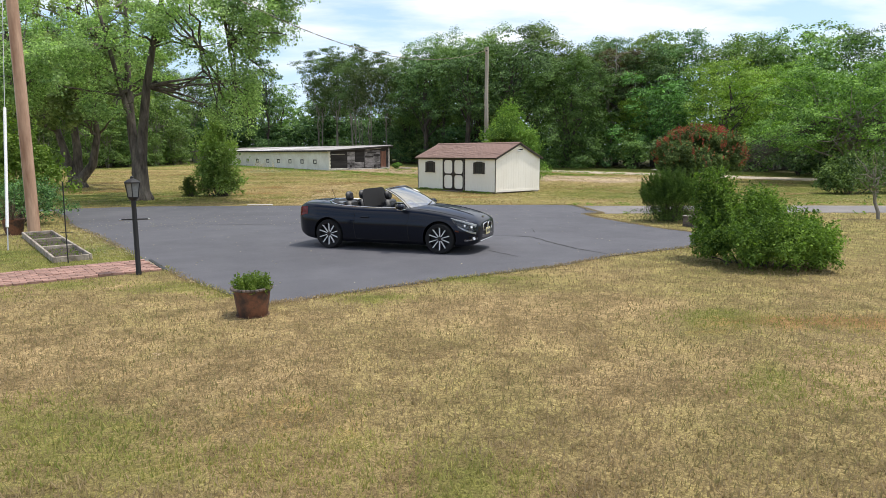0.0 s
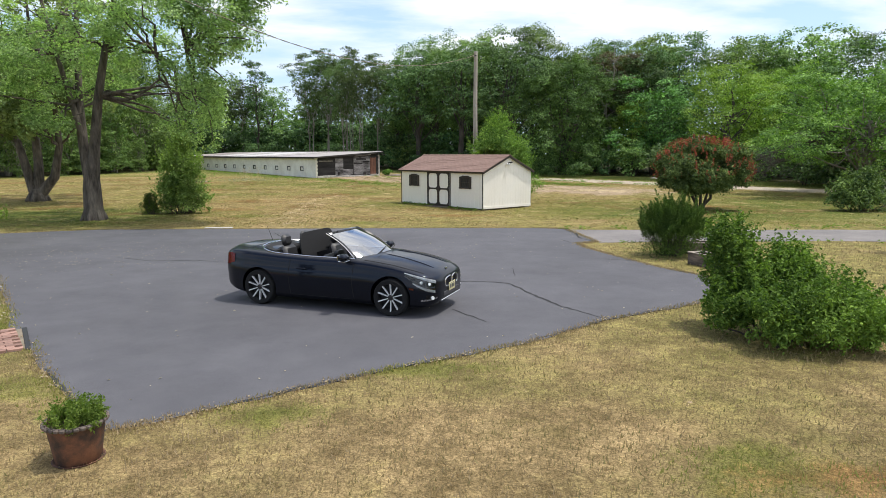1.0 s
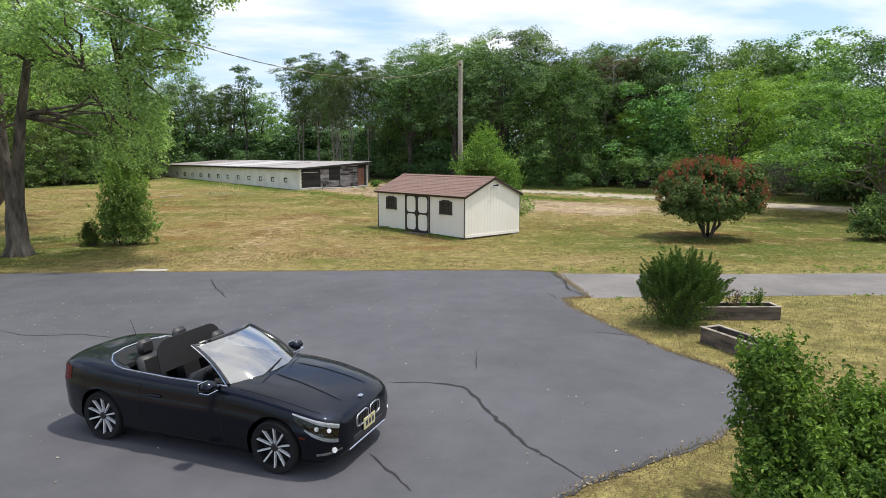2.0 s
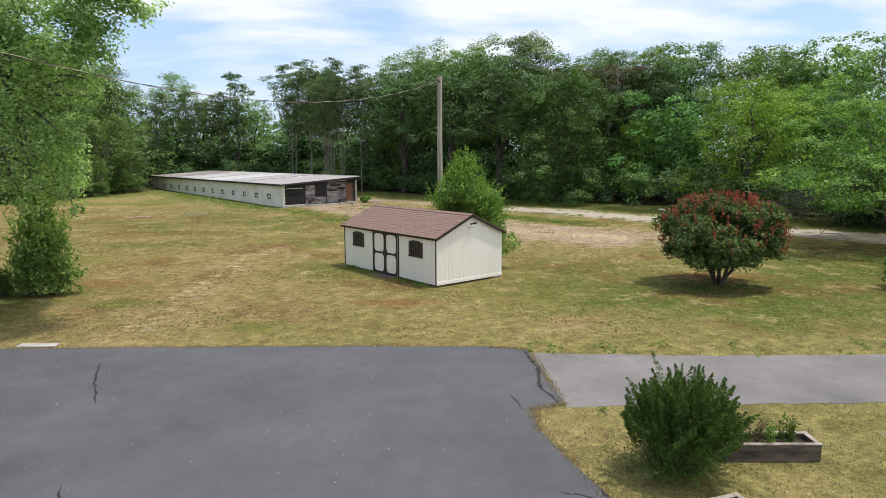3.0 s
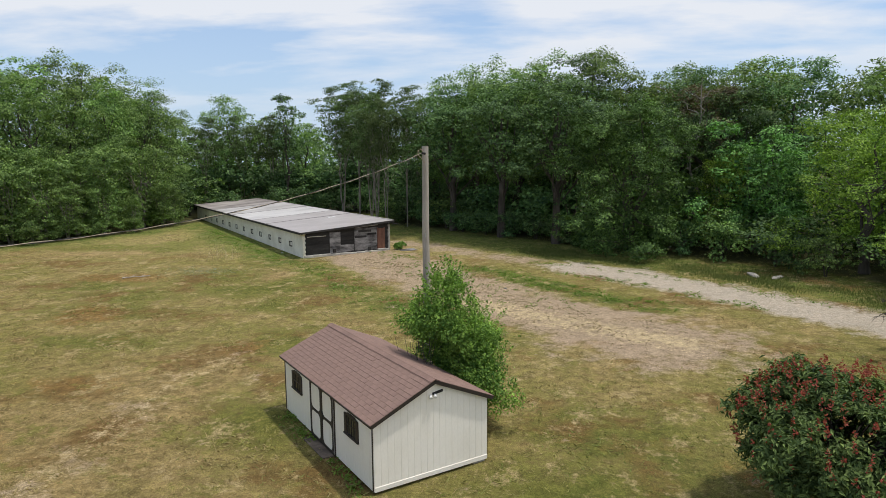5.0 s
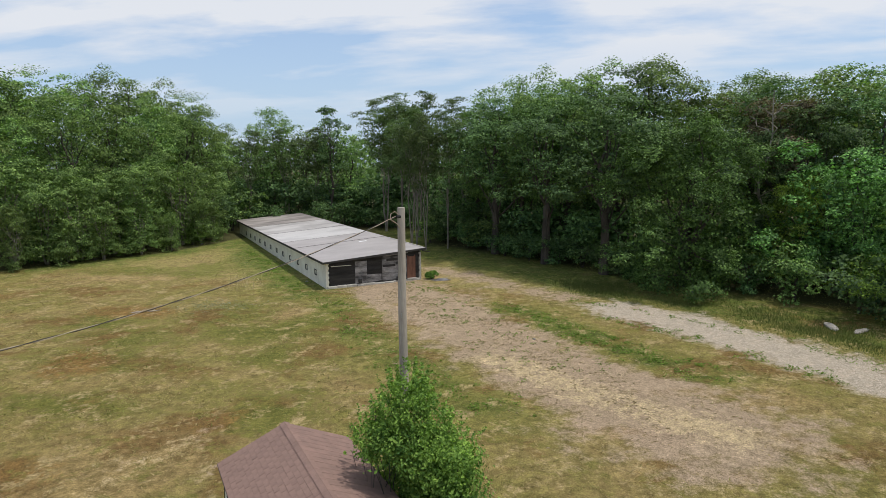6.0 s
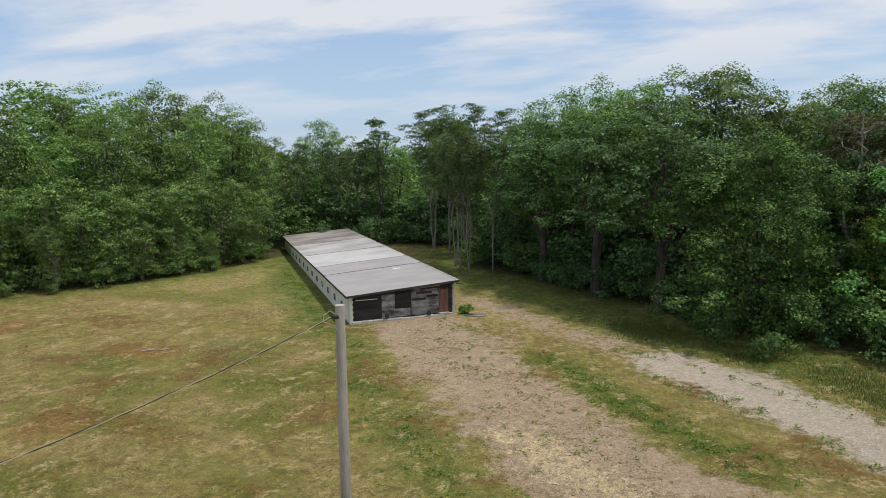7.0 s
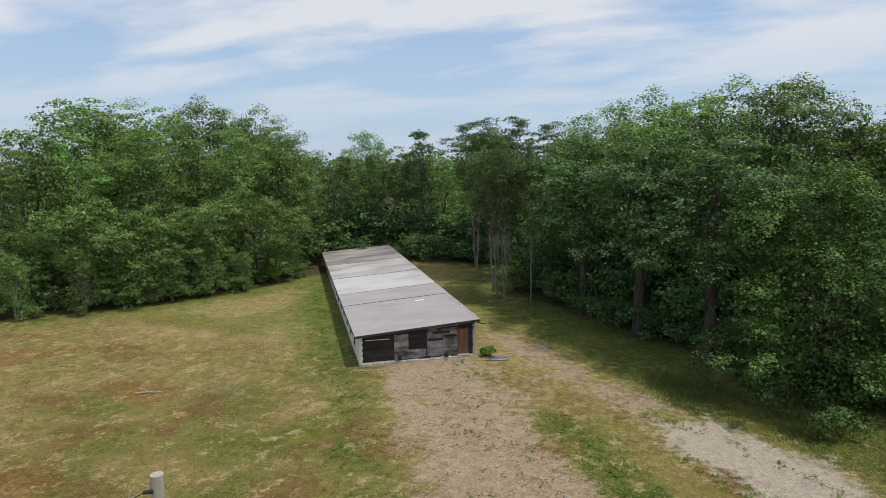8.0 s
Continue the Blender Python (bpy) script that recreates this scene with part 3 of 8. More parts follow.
YARD = [(-5.3, 12.05), (-4.5, 11.0), (-3.55, 9.95), (-2.65, 9.0), (-2.2, 9.2), (-1.5, 9.75), (-0.45, 10.5), (0.2, 10.95), (1.45, 11.72), (2.4, 12.35),
        (3.6, 13.5), (5.4, 14.55), (6.5, 15.4), (7.15, 16.6), (6.95, 17.7), (6.28, 18.9), (5.76, 20.6), (5.25, 22.4), (5.2, 23.45), (5.93, 23.75),
        (5.8, 25.6), (5.63, 27.7), (4.64, 27.95), (1.5, 27.98), (-1.7, 27.95), (-5.5, 27.85), (-9.1, 27.7), (-12.5, 27.6), (-15.2, 26.4), (-17.5, 25.9), (-16.8, 24.6), (-15.2, 25.0),
        (-13.2, 22.4), (-11.6, 19.9), (-9.6, 17.6), (-8.1, 15.6), (-6.9, 14.0), (-6.1, 12.75)]
slab("road", ragged(YARD, 0.28, 0.045, 3), ASPHALT, 0.009, "dark grey blacktop turning area, cracked and flecked", "driveway")
DRIVE = [(5.97, 23.6), (8.0, 23.7), (13.2, 23.9), (16.0, 23.75), (30.0, 22.8), (60.0, 20.3), (60.0, 24.4), (30.0, 26.5), (18.1, 27.1), (15.7, 27.25), (9.7, 27.15), (5.67, 27.4), (5.84, 25.6)]
slab("driveway", ragged(DRIVE, 0.4, 0.05, 4), OLD_ASPHALT, 0.006, "pale weathered driveway with ragged edges", "driveway")


def crack(name, pts, width, seed, mat=CRACK):
    """A crack: a thin ragged ribbon just proud of the blacktop."""
    rnd = random.Random(seed)
    line = []
    for (x0, y0), (x1, y1) in zip(pts, pts[1:]):
        n = max(2, int(math.hypot(x1 - x0, y1 - y0) / 0.12))
        line += [(x0 + (x1 - x0) * k / n + rnd.uniform(-0.025, 0.025), y0 + (y1 - y0) * k / n + rnd.uniform(-0.025, 0.025)) for k in range(n)]
    line.append(pts[-1])
    bm = bmesh.new()
    prev = None
    for i, (x, y) in enumerate(line):
        x2, y2 = line[min(i + 1, len(line) - 1)]
        x1, y1 = line[max(i - 1, 0)]
        d = Vector((x2 - x1, y2 - y1)).normalized()
        w = width * rnd.uniform(0.35, 1.0) * min(1, 0.3 + 3 * min(i, len(line) - 1 - i) / len(line))
        row = [bm.verts.new((x + s * w * -d.y, y + s * w * d.x, gz(y) + 0.013)) for s in (-0.5, 0.5)]
        if prev:
            bm.faces.new((prev[0], row[0], row[1], prev[1]))
        prev = row
    return tagged(new(name, to_mesh(name, bm, mat)), "dark crack running across the blacktop", "crack", kind="structure")


crack("crack", [(1.05, 16.95), (1.7, 16.95), (2.27, 16.74), (2.5, 16.2), (2.59, 15.71), (3.0, 14.6), (3.61, 13.6)], 0.075, 1)
crack("crack", [(2.6, 18.75), (2.52, 17.6)], 0.035, 2)
crack("crack", [(1.02, 14.28), (1.57, 13.35)], 0.05, 3)
crack("crack", [(5.85, 23.8), (5.55, 24.8), (5.7, 26.2), (5.5, 27.6)], 0.14, 4)
crack("crack", [(-5.4, 26.5), (-4.7, 25.0), (-3.95, 23.7)], 0.07, 5)
crack("crack", [(-8.2, 20.5), (-7.0, 19.9), (-5.8, 20.0), (-4.6, 19.6)], 0.035, 6)
crack("crack", [(5.05, 23.4), (4.85, 24.3)], 0.05, 8)
crack("crack", [(-2.6, 20.25), (-2.1, 19.2), (-1.0, 18.75), (-0.62, 18.3)], 0.07, 9)
crack("crack", [(-1.5, 9.78), (-0.45, 10.53), (0.2, 10.97), (1.1, 11.5)], 0.1, 11, TAR)
crack("crack", [(2.1, 12.18), (2.9, 12.85), (3.6, 13.5), (4.6, 14.1), (5.4, 14.58)], 0.1, 12, TAR)
crack("crack", [(6.9, 16.2), (7.12, 16.7), (6.92, 17.7), (6.3, 18.8)], 0.09, 13, TAR)
crack("crack", [(-4.4, 10.95), (-3.5, 9.95), (-2.75, 9.12)], 0.08, 14, TAR)
crack("crack", [(5.25, 20.1), (5.6, 20.0), (6.05, 19.75)], 0.05, 10)


# ---- foliage ----
def leaf_mesh(name, centres, normals, size, mat, rng, slim=0.62, single=False, axes=None):
    """Folded leaves, two triangles each, or single ones for far sprays, about the given normals."""
    n = len(centres)
    t = rng.normal(size=(n, 3))
    t[:, 2] -= 0.35
    if axes is not None:
        t = axes + t * 0.35
    t -= (t * normals).sum(1)[:, None] * normals
    t /= np.linalg.norm(t, axis=1)[:, None] + 1e-9
    b = np.cross(normals, t)
    s = (size * rng.uniform(0.6, 1.35, n))[:, None]
    fold = normals * s * 0.16
    v = np.stack([centres - t * s * 0.5, centres + b * s * slim * 0.5 + fold, centres + t * s * 0.5, centres - b * s * slim * 0.5 + fold], 1).reshape(-1, 3)
    if single:
        return mesh_np(name, v.reshape(-1, 4, 3)[:, [0, 1, 3]].reshape(-1, 3) + np.repeat(t * s * 0.2, 3, 0), np.arange(n * 3).reshape(-1, 3), [mat])
    i = (np.arange(n) * 4)[:, None]
    faces = np.concatenate([i + np.array([[0, 1, 2]]), i + np.array([[0, 2, 3]])], 1).reshape(-1, 3)
    return mesh_np(name, v, faces, [mat])


def ball(rng, n):
    d = rng.normal(size=(n, 3))
    return d / np.linalg.norm(d, axis=1)[:, None]


def clump_leaves(rng, centres, radii, count, flat=0.7, shell=0.45, tail=0.1):
    """Leaf places and normals for clumps of foliage."""
    share = radii ** 2
    pick = rng.choice(len(centres), count, p=share / share.sum())
    d = ball(rng, count)
    r = rng.uniform(0, 1, count) ** shell * (1 + tail * np.abs(rng.normal(size=count)) * (rng.uniform(0, 1, count) > 0.5))
    off = d * (r * radii[pick])[:, None]
    off[:, 2] *= flat
    nrm = d * 0.9 + ball(rng, count) * 0.5
    nrm[:, 2] += 0.5
    nrm /= np.linalg.norm(nrm, axis=1)[:, None]
    return centres[pick] + off, nrm


def crown_clumps(rng, n, rx, ry, z0, z1, size, lean=(0, 0), shape=1.0):
    """Clump centres: boughs spread over an egg-shaped crown, each carrying several clumps, and a few within."""
    lobes = max(7, n // 5)
    k = np.arange(lobes) + 0.5
    up = 1 - 1.85 * k / lobes
    turn = k * 2.39996 + rng.uniform(0, 6.28)
    ld = np.stack([np.cos(turn) * np.sqrt(1 - up ** 2), np.sin(turn) * np.sqrt(1 - up ** 2), up], 1) + rng.normal(size=(lobes, 3)) * 0.14
    lobe = ld * np.where(up > 0.6, rng.uniform(0.7, 0.82, lobes), rng.uniform(0.55, 0.85, lobes))[:, None]
    reach = rng.uniform(0.27, 0.46, lobes)
    pick = np.concatenate([np.arange(n // 4) % max(1, lobes // 3), np.arange(n - n // 4) % lobes])
    d = ball(rng, n)
    d[:, 2] *= 0.8
    d = lobe[pick] + d * (reach[pick] * rng.uniform(0.3, 1, n) ** 0.5)[:, None]
    core = rng.uniform(0, 1, n) < 0.1
    d[core] = ball(rng, int(core.sum())) * rng.uniform(0, 0.55, int(core.sum()))[:, None]
    far = np.linalg.norm(d, axis=1)[:, None]
    d = np.where(far > 1.04, d / far * 1.04, d)
    d[:, 2] = np.sign(d[:, 2]) * np.abs(d[:, 2]) ** 0.78
    zc, zr = (z0 + z1) / 2, (z1 - z0) / 2
    h = (d[:, 2] + 1) / 2
    wide = 1 - (shape - 1) * (h - 0.45) if shape != 1.0 else 1.0
    c = np.stack([d[:, 0] * rx * wide + lean[0] * h, d[:, 1] * ry * wide + lean[1] * h, zc + d[:, 2] * zr], 1)
    return c, size * rng.uniform(0.45, 1.25, n)


def crown_leaves(rng, c, r, count, flat, middle):
    """Leaf places and normals: each clump bears sprays of leaves, mostly on its upper, outer side."""
    out = c - np.array(middle)
    out /= np.linalg.norm(out, axis=1)[:, None] + 1e-6
    sprays = 15
    way = ball(rng, len(c) * sprays).reshape(-1, sprays, 3) + out[:, None] * 0.5 + np.array([0, 0, 0.3])
    way /= np.linalg.norm(way, axis=2)[..., None]
    reach = rng.uniform(0.58, 1.12, (len(c), sprays))
    share = r ** 2
    pick = rng.choice(len(c), count, p=share / share.sum())
    j = rng.integers(0, sprays, count)
    d = way[pick, j]
    off = (d * (reach[pick, j] * rng.uniform(0.75, 1.0, count))[:, None] + np.clip(rng.normal(size=(count, 3)), -2, 2) * np.array([0.2, 0.2, 0.12])) * r[pick][:, None]
    off[:, 2] *= flat
    nrm = d * 0.65 + ball(rng, count) * 0.5
    nrm[:, 2] += 0.5
    return c[pick] + off, nrm / np.linalg.norm(nrm, axis=1)[:, None]


def limb(bm, rng, a, b, ra, rb, sag=0.0, steps=5, wob=0.06, n=7):
    """A bent limb from a to b."""
    a, b = np.array(a, float), np.array(b, float)
    length = np.linalg.norm(b - a)
    pts, radii = [], []
    for k in range(steps + 1):
        s = k / steps
        p = a + (b - a) * s + rng.normal(size=3) * wob * length * math.sin(math.pi * s) * 0.5
        p[2] += sag * length * math.sin(math.pi * s)
        pts.append(tuple(p))
        radii.append(ra + (rb - ra) * s)
    tube(bm, pts, radii, n)
    return pts


def tree(name, label, category, seed, height, spread, base, mat, bark, leaf=0.4, count=8000, clumps=45, clump=1.5, trunk_r=0.25,
         stems=((0, 0),), flat=0.7, shape=1.0, limbs=14, at=None, group="", lean=(0, 0), slim=0.62, wild=0.0, single=False):
    """A tree: tapered trunk or stems with limbs, and a crown of many leaves in clumps."""
    rng = np.random.default_rng(seed)
    t = thing(name, label, category, at, group)
    c, r = crown_clumps(rng, clumps, spread, spread * rng.uniform(0.9, 1.1), base, height - clump * flat * 0.75, clump, lean, shape)
    if wild:
        c += rng.normal(size=c.shape) * wild * 0.5
    c[:, 2] = np.maximum(c[:, 2], r * flat * 0.8)
    bm = bmesh.new()
    tops = []
    for sx, sy in stems:
        foot = (sx * 0.12, sy * 0.12, -0.15)
        fork = (sx * 0.55, sy * 0.55, max(0.8, base * 0.55) if len(stems) > 1 else max(0.9, base * 0.6 + 0.3))
        top = (sx * 1.6 + lean[0] * 0.7, sy * 1.6 + lean[1] * 0.7, base + (height - base) * 0.72)
        rr = trunk_r / math.sqrt(len(stems)) * 1.15
        limb(bm, rng, foot, fork, rr * 1.35, rr, 0, 3, 0.03, 9)
        tops.append((fork, limb(bm, rng, fork, top, rr, rr * 0.22, 0, 6, 0.08, 8)))
    wood = bmesh.new()
    for k in rng.choice(len(c), min(limbs, len(c)), replace=False):
        fork, line = tops[int(rng.integers(len(tops)))]
        start = line[int(rng.integers(0, max(1, len(line) - 2)))]
        if c[k][2] > start[2] - 1.0:
            limb(wood, rng, start, c[k], trunk_r * 0.3, trunk_r * 0.06, 0.06, 4, 0.12, 5)
    part("trunk", bm, bark, t, "", True)
    tagged(part("branchwork", wood, bark, t, "", True), kind="stuff")
    middle = (lean[0] * 0.5, lean[1] * 0.5, base + (height - base) * 0.38)
    p, nrm = crown_leaves(rng, c, r, count, flat, middle)
    # the shaded inside: larger, fewer sprays
    deep = count // 7
    q = ball(rng, deep) * (rng.uniform(0.2, 1, deep) ** 0.4)[:, None] * np.array([spread * 0.7, spread * 0.7, (height - base) * 0.385]) + np.array([lean[0] * 0.5, lean[1] * 0.5, (height + base) / 2])
    p, nrm = np.concatenate([p, q]), np.concatenate([nrm, ball(rng, deep)])
    size = np.concatenate([np.full(count, leaf), np.full(deep, leaf * 1.5)])
    keep = p[:, 2] > 0.08
    part("crown", leaf_mesh("crown", p[keep], nrm[keep], size[keep], mat, rng, slim, single), mat, t)
    return t


# ---- more materials ----
CREAM = worn("cream_siding_paint", (0.93, 0.885, 0.805), (0.86, 0.81, 0.715), 0.6, 0.8, 30, 0.12, 0.002, (1, 1, 0.4), lo=0.3, hi=0.6, speck=0.1)
BROWN_TRIM = worn("dark_brown_trim", (0.04, 0.028, 0.022), (0.02, 0.015, 0.012), 0.6, 4, 50, 0.15)
SHINGLE = worn("brown_shingle", (0.27, 0.17, 0.138), (0.195, 0.125, 0.103), 0.95, 3, 160, 0.4, 0.003, None, 0, 0.04, lo=0.3, hi=0.7)
ROLL_ROOF = worn("grey_roll_roofing", (0.4, 0.37, 0.36), (0.31, 0.285, 0.275), 0.6, 0.5, 60, 0.2, 0.004, (0.5, 1, 1), 0, 0.06, lo=0.3, hi=0.6)
MOTTLED_ROOF = worn("mottled_roll_roofing", (0.56, 0.535, 0.52), (0.29, 0.27, 0.26), 0.6, 0.3, 60, 0.2, 0.004, (0.5, 1, 1), 0, 0.06, lo=0.36, hi=0.62)
PALE_ROOF = worn("bleached_roll_roofing", (0.57, 0.55, 0.535), (0.4, 0.38, 0.37), 0.5, 0.35, 60, 0.2, 0.004, (0.5, 1, 1), 0, 0.06, lo=0.3, hi=0.55)
STAINED_ROOF = worn("stained_roll_roofing", (0.4, 0.36, 0.335), (0.17, 0.15, 0.14), 0.7, 0.35, 60, 0.2, 0.004, (0.45, 1, 1), 0, 0.06, lo=0.38, hi=0.62)
BLOCK_PAINT = worn("whitewashed_block", (0.86, 0.83, 0.73), (0.66, 0.62, 0.52), 0.85, 0.9, 25, 0.3, 0.006, None, lo=0.25, hi=0.6)
RAW_BLOCK = worn("bare_concrete", (0.58, 0.55, 0.5), (0.33, 0.31, 0.28), 0.9, 2.0, 40, 0.4, 0.01)
GREY_BOARD = worn("weathered_grey_board", (0.4, 0.385, 0.385), (0.055, 0.052, 0.052), 0.9, 1.6, 30, 0.4, 0.006, (0.5, 1, 1.2), 0, 0.25, lo=0.38, hi=0.66)
BLACK_BOARD = worn("tarred_board", (0.05, 0.046, 0.044), (0.018, 0.017, 0.017), 0.85, 1.6, 30, 0.4, 0.006, (0.35, 1, 2.2), 0, 0.3)
OLD_DOOR = worn("red_brown_door_wood", (0.27, 0.125, 0.08), (0.13, 0.06, 0.042), 0.75, 2.5, 30, 0.3, 0.004, (2, 1, 0.4))
DARK_GLASS = plain("dark_pane", (0.03, 0.033, 0.036), 0.15)
POLE_WOOD = worn("silvered_pole_wood", (0.52, 0.46, 0.395), (0.27, 0.24, 0.2), 0.9, 3, 26, 0.5, 0.01, (1, 1, 0.12))
TALL_POLE_WOOD = worn("reddish_pole_wood", (0.52, 0.345, 0.24), (0.24, 0.125, 0.075), 0.85, 4.0, 26, 0.6, 0.01, (1, 1, 0.14), lo=0.3, hi=0.62)
SLEEPER = worn("old_timber", (0.2, 0.155, 0.12), (0.05, 0.04, 0.033), 0.95, 3.5, 30, 0.5, 0.008, (0.5, 0.5, 2.2), 0, 0.2)
RUST = worn("rusted_steel", (0.2, 0.085, 0.044), (0.055, 0.034, 0.025), 0.8, 5, 60, 0.3, 0.004, None, lo=0.4, hi=0.62)
RUST_RIM = worn("rusted_chain_rim", (0.2, 0.15, 0.12), (0.06, 0.05, 0.045), 0.7, 9, 60, 0.3)
BRICK = worn("red_paving_brick", (0.4, 0.235, 0.185), (0.24, 0.14, 0.11), 0.9, 7, 60, 0.4, 0.005, None, 0, 0.28)
MORTAR = worn("sand_bed", (0.27, 0.225, 0.165), (0.16, 0.135, 0.1), 0.95, 4, 60, 0.3)
SOIL = worn("potting_soil", (0.07, 0.05, 0.035), (0.03, 0.022, 0.016), 0.95, 9, 60, 0.6, 0.01)
BLACK_METAL = plain("black_painted_metal", (0.01, 0.01, 0.011), 0.65)
WHITE_PLASTIC = plain("white_plastic", (0.8, 0.8, 0.8), 0.4)
GALVANISED = plain("galvanised_steel", (0.45, 0.45, 0.44), 0.45, 0.8)
WIRE_COAT = worn("weathered_wire", (0.5, 0.42, 0.3), (0.3, 0.24, 0.17), 0.8, 1.2, 20, 0.1)
WIRE_BLACK = worn("black_wire_cover", (0.05, 0.045, 0.04), (0.025, 0.023, 0.02), 0.7, 1.2, 20, 0.1)
OLD_RIM = worn("worn_timber_edge", (0.46, 0.4, 0.33), (0.17, 0.14, 0.11), 0.95, 4, 30, 0.4, 0.006)
LANTERN_GLASS = plain("smoked_lantern_glass", (0.2, 0.21, 0.21), 0.2)
ROCK = worn("field_stone", (0.42, 0.39, 0.34), (0.2, 0.18, 0.16), 0.9, 5, 40, 0.4)

TURN_B = 40.55
SHED = pose(2.97, 36.28, 0.03, 0, 0, TURN_B)
BARN = pose(-12.95, 73.8, 0.3, 0, 0, TURN_B)


# ---- garden shed ----
def shed():
    t = thing("garden_shed", "cream wooden shed with brown trim and shingled gable roof", "shed", SHED)
    W, L, H, R = 3.66, 7.0, 1.98, 2.78
    bm = bmesh.new()
    box(bm, W / 2, L / 2, 0.06, W - 0.06, L - 0.06, 0.1)
    part("floor_frame", bm, SLEEPER, t, "dark timber skids under the floor")
    for x, y in ((0.4, 0.2), (W - 0.25, 0.12), (W - 0.25, L - 0.3), (0.4, L - 0.3)):
        bm = box(bmesh.new(), x, y, -0.02, 0.4, 0.2, 0.14, 0.01)
        part("foundation_block", bm, RAW_BLOCK, t)
    # boards of the two long walls and, cut to the slope, of the gable ends
    n = 23
    w = L / n
    long_board = to_mesh("board", box(bmesh.new(), 0, 0, H / 2 + 0.03, 0.03, w - 0.005, H - 0.06, 0.001), CREAM)
    for x in (0.0, W):
        for k in range(n):
            part("board", long_board, CREAM, t, at=pose(x, (k + 0.5) * w, 0))
        part("sheathing", box(bmesh.new(), x + (0.025 if x == 0 else -0.025), L / 2, H / 2 + 0.02, 0.02, L - 0.06, H - 0.08), CREAM, t)
    n = 18
    w = W / n
    for k in range(n):
        x0, x1 = k * w + 0.0022, (k + 1) * w - 0.0022
        h0, h1 = [H + (R - H) * (1 - abs(2 * x / W - 1)) - 0.02 for x in (x0, x1)]
        for y in (0.0, L):
            bm = bmesh.new()
            out = [(x0, 0.06), (x1, 0.06), (x1, h1), (x0, h0)]
            lo = [bm.verts.new((x, y - 0.015, z)) for x, z in out]
            hi = [bm.verts.new((x, y + 0.015, z)) for x, z in out]
            bm.faces.new(lo)
            bm.faces.new(hi[::-1])
            for i in range(4):
                bm.faces.new((lo[i], hi[i], hi[(i + 1) % 4], lo[(i + 1) % 4]))
            part("board", bm, CREAM, t)
    for y in (0.03, L - 0.03):
        bm = bmesh.new()
        out = [(0.02, 0.06), (W - 0.02, 0.06), (W - 0.02, H - 0.03), (W / 2, R - 0.05), (0.02, H - 0.03)]
        lo, hi = [[bm.verts.new((x, y + d, z)) for x, z in out] for d in (-0.008, 0.008)]
        bm.faces.new(lo)
        bm.faces.new(hi[::-1])
        for i in range(5):
            bm.faces.new((lo[i], hi[i], hi[(i + 1) % 5], lo[(i + 1) % 5]))
        part("gable_sheathing", bm, CREAM, t)
    part("skirt_board", box(bmesh.new(), W / 2, -0.022, 0.12, W, 0.02, 0.13, 0.004), CREAM, t)
    for x, y in ((0, 0), (0, L), (W, 0), (W, L)):
        bm = box(bmesh.new(), x + (-0.022 if x == 0 else 0.022), y + (0.028 if y == 0 else -0.028), H / 2 + 0.03, 0.018, 0.055, H - 0.06, 0.002)
        part("corner_trim", bm, BROWN_TRIM, t)
    # double door with a rounded lattice of brown battens
    door_c, door_w, door_h = 3.54, 1.86, 1.86
    for s in (-1, 1):
        c = door_c + s * door_w / 4
        dw = door_w / 2 - 0.012
        leaf_part = part("door", box(bmesh.new(), -0.03, c, 0.06 + door_h / 2, 0.03, dw, door_h, 0.003), CREAM, t, "cream shed door with dark brown battens")
        bw = 0.085
        for yy, zz, sy, sz in ((c - dw / 2 + bw / 2, 0.06 + door_h / 2, bw, door_h), (c + dw / 2 - bw / 2, 0.06 + door_h / 2, bw, door_h), (c, 0.06 + bw / 2, dw - 2 * bw, bw), (c, 0.06 + door_h - bw / 2, dw - 2 * bw, bw), (c, 0.06 + door_h * 0.5, dw - 2 * bw, bw)):
            part("batten", box(bmesh.new(), -0.055, yy, zz, 0.02, sy, sz, 0.003), BROWN_TRIM, leaf_part)
        # curved corner brackets, which round the four openings
        for z0, z1 in ((0.06 + bw, 0.06 + door_h * 0.5 - bw / 2), (0.06 + door_h * 0.5 + bw / 2, 0.06 + door_h - bw)):
            for ys in (-1, 1):
                for zs in (-1, 1):
                    cy, cz = c + ys * (dw / 2 - bw), (z1 if zs > 0 else z0)
                    bm = bmesh.new()
                    q = 0.17
                    pts = [(cy, cz)] + [(cy - ys * q * (1 - math.sin(a)), cz - zs * q * (1 - math.cos(a))) for a in [math.pi / 2 * k / 5 for k in range(6)]]
                    lo, hi = [[bm.verts.new((x, y, z)) for y, z in pts] for x in (-0.048, -0.064)]
                    bm.faces.new(lo)
                    bm.faces.new(hi[::-1])
                    for i in range(len(pts)):
                        bm.faces.new((lo[i], hi[i], hi[(i + 1) % len(pts)], lo[(i + 1) % len(pts)]))
                    part("bracket", bm, BROWN_TRIM, leaf_part)
    bm = bmesh.new()
    box(bm, -0.072, door_c, 1.0, 0.016, 0.26, 0.26, 0.004, Matrix.Rotation(radians(45), 4, "X"))
    part("door_boss", bm, BROWN_TRIM, t)
    for yy, sy, zz, sz in ((door_c - door_w / 2 - 0.04, 0.07, 0.98, 1.92), (door_c + door_w / 2 + 0.04, 0.07, 0.98, 1.92)):
        part("door_jamb", box(bmesh.new(), -0.028, yy, zz, 0.025, sy, sz, 0.003), BROWN_TRIM, t)
    part("door_ramp", box(bmesh.new(), -0.2, door_c, 0.0, 0.36, 1.7, 0.05, 0.01), SLEEPER, t)
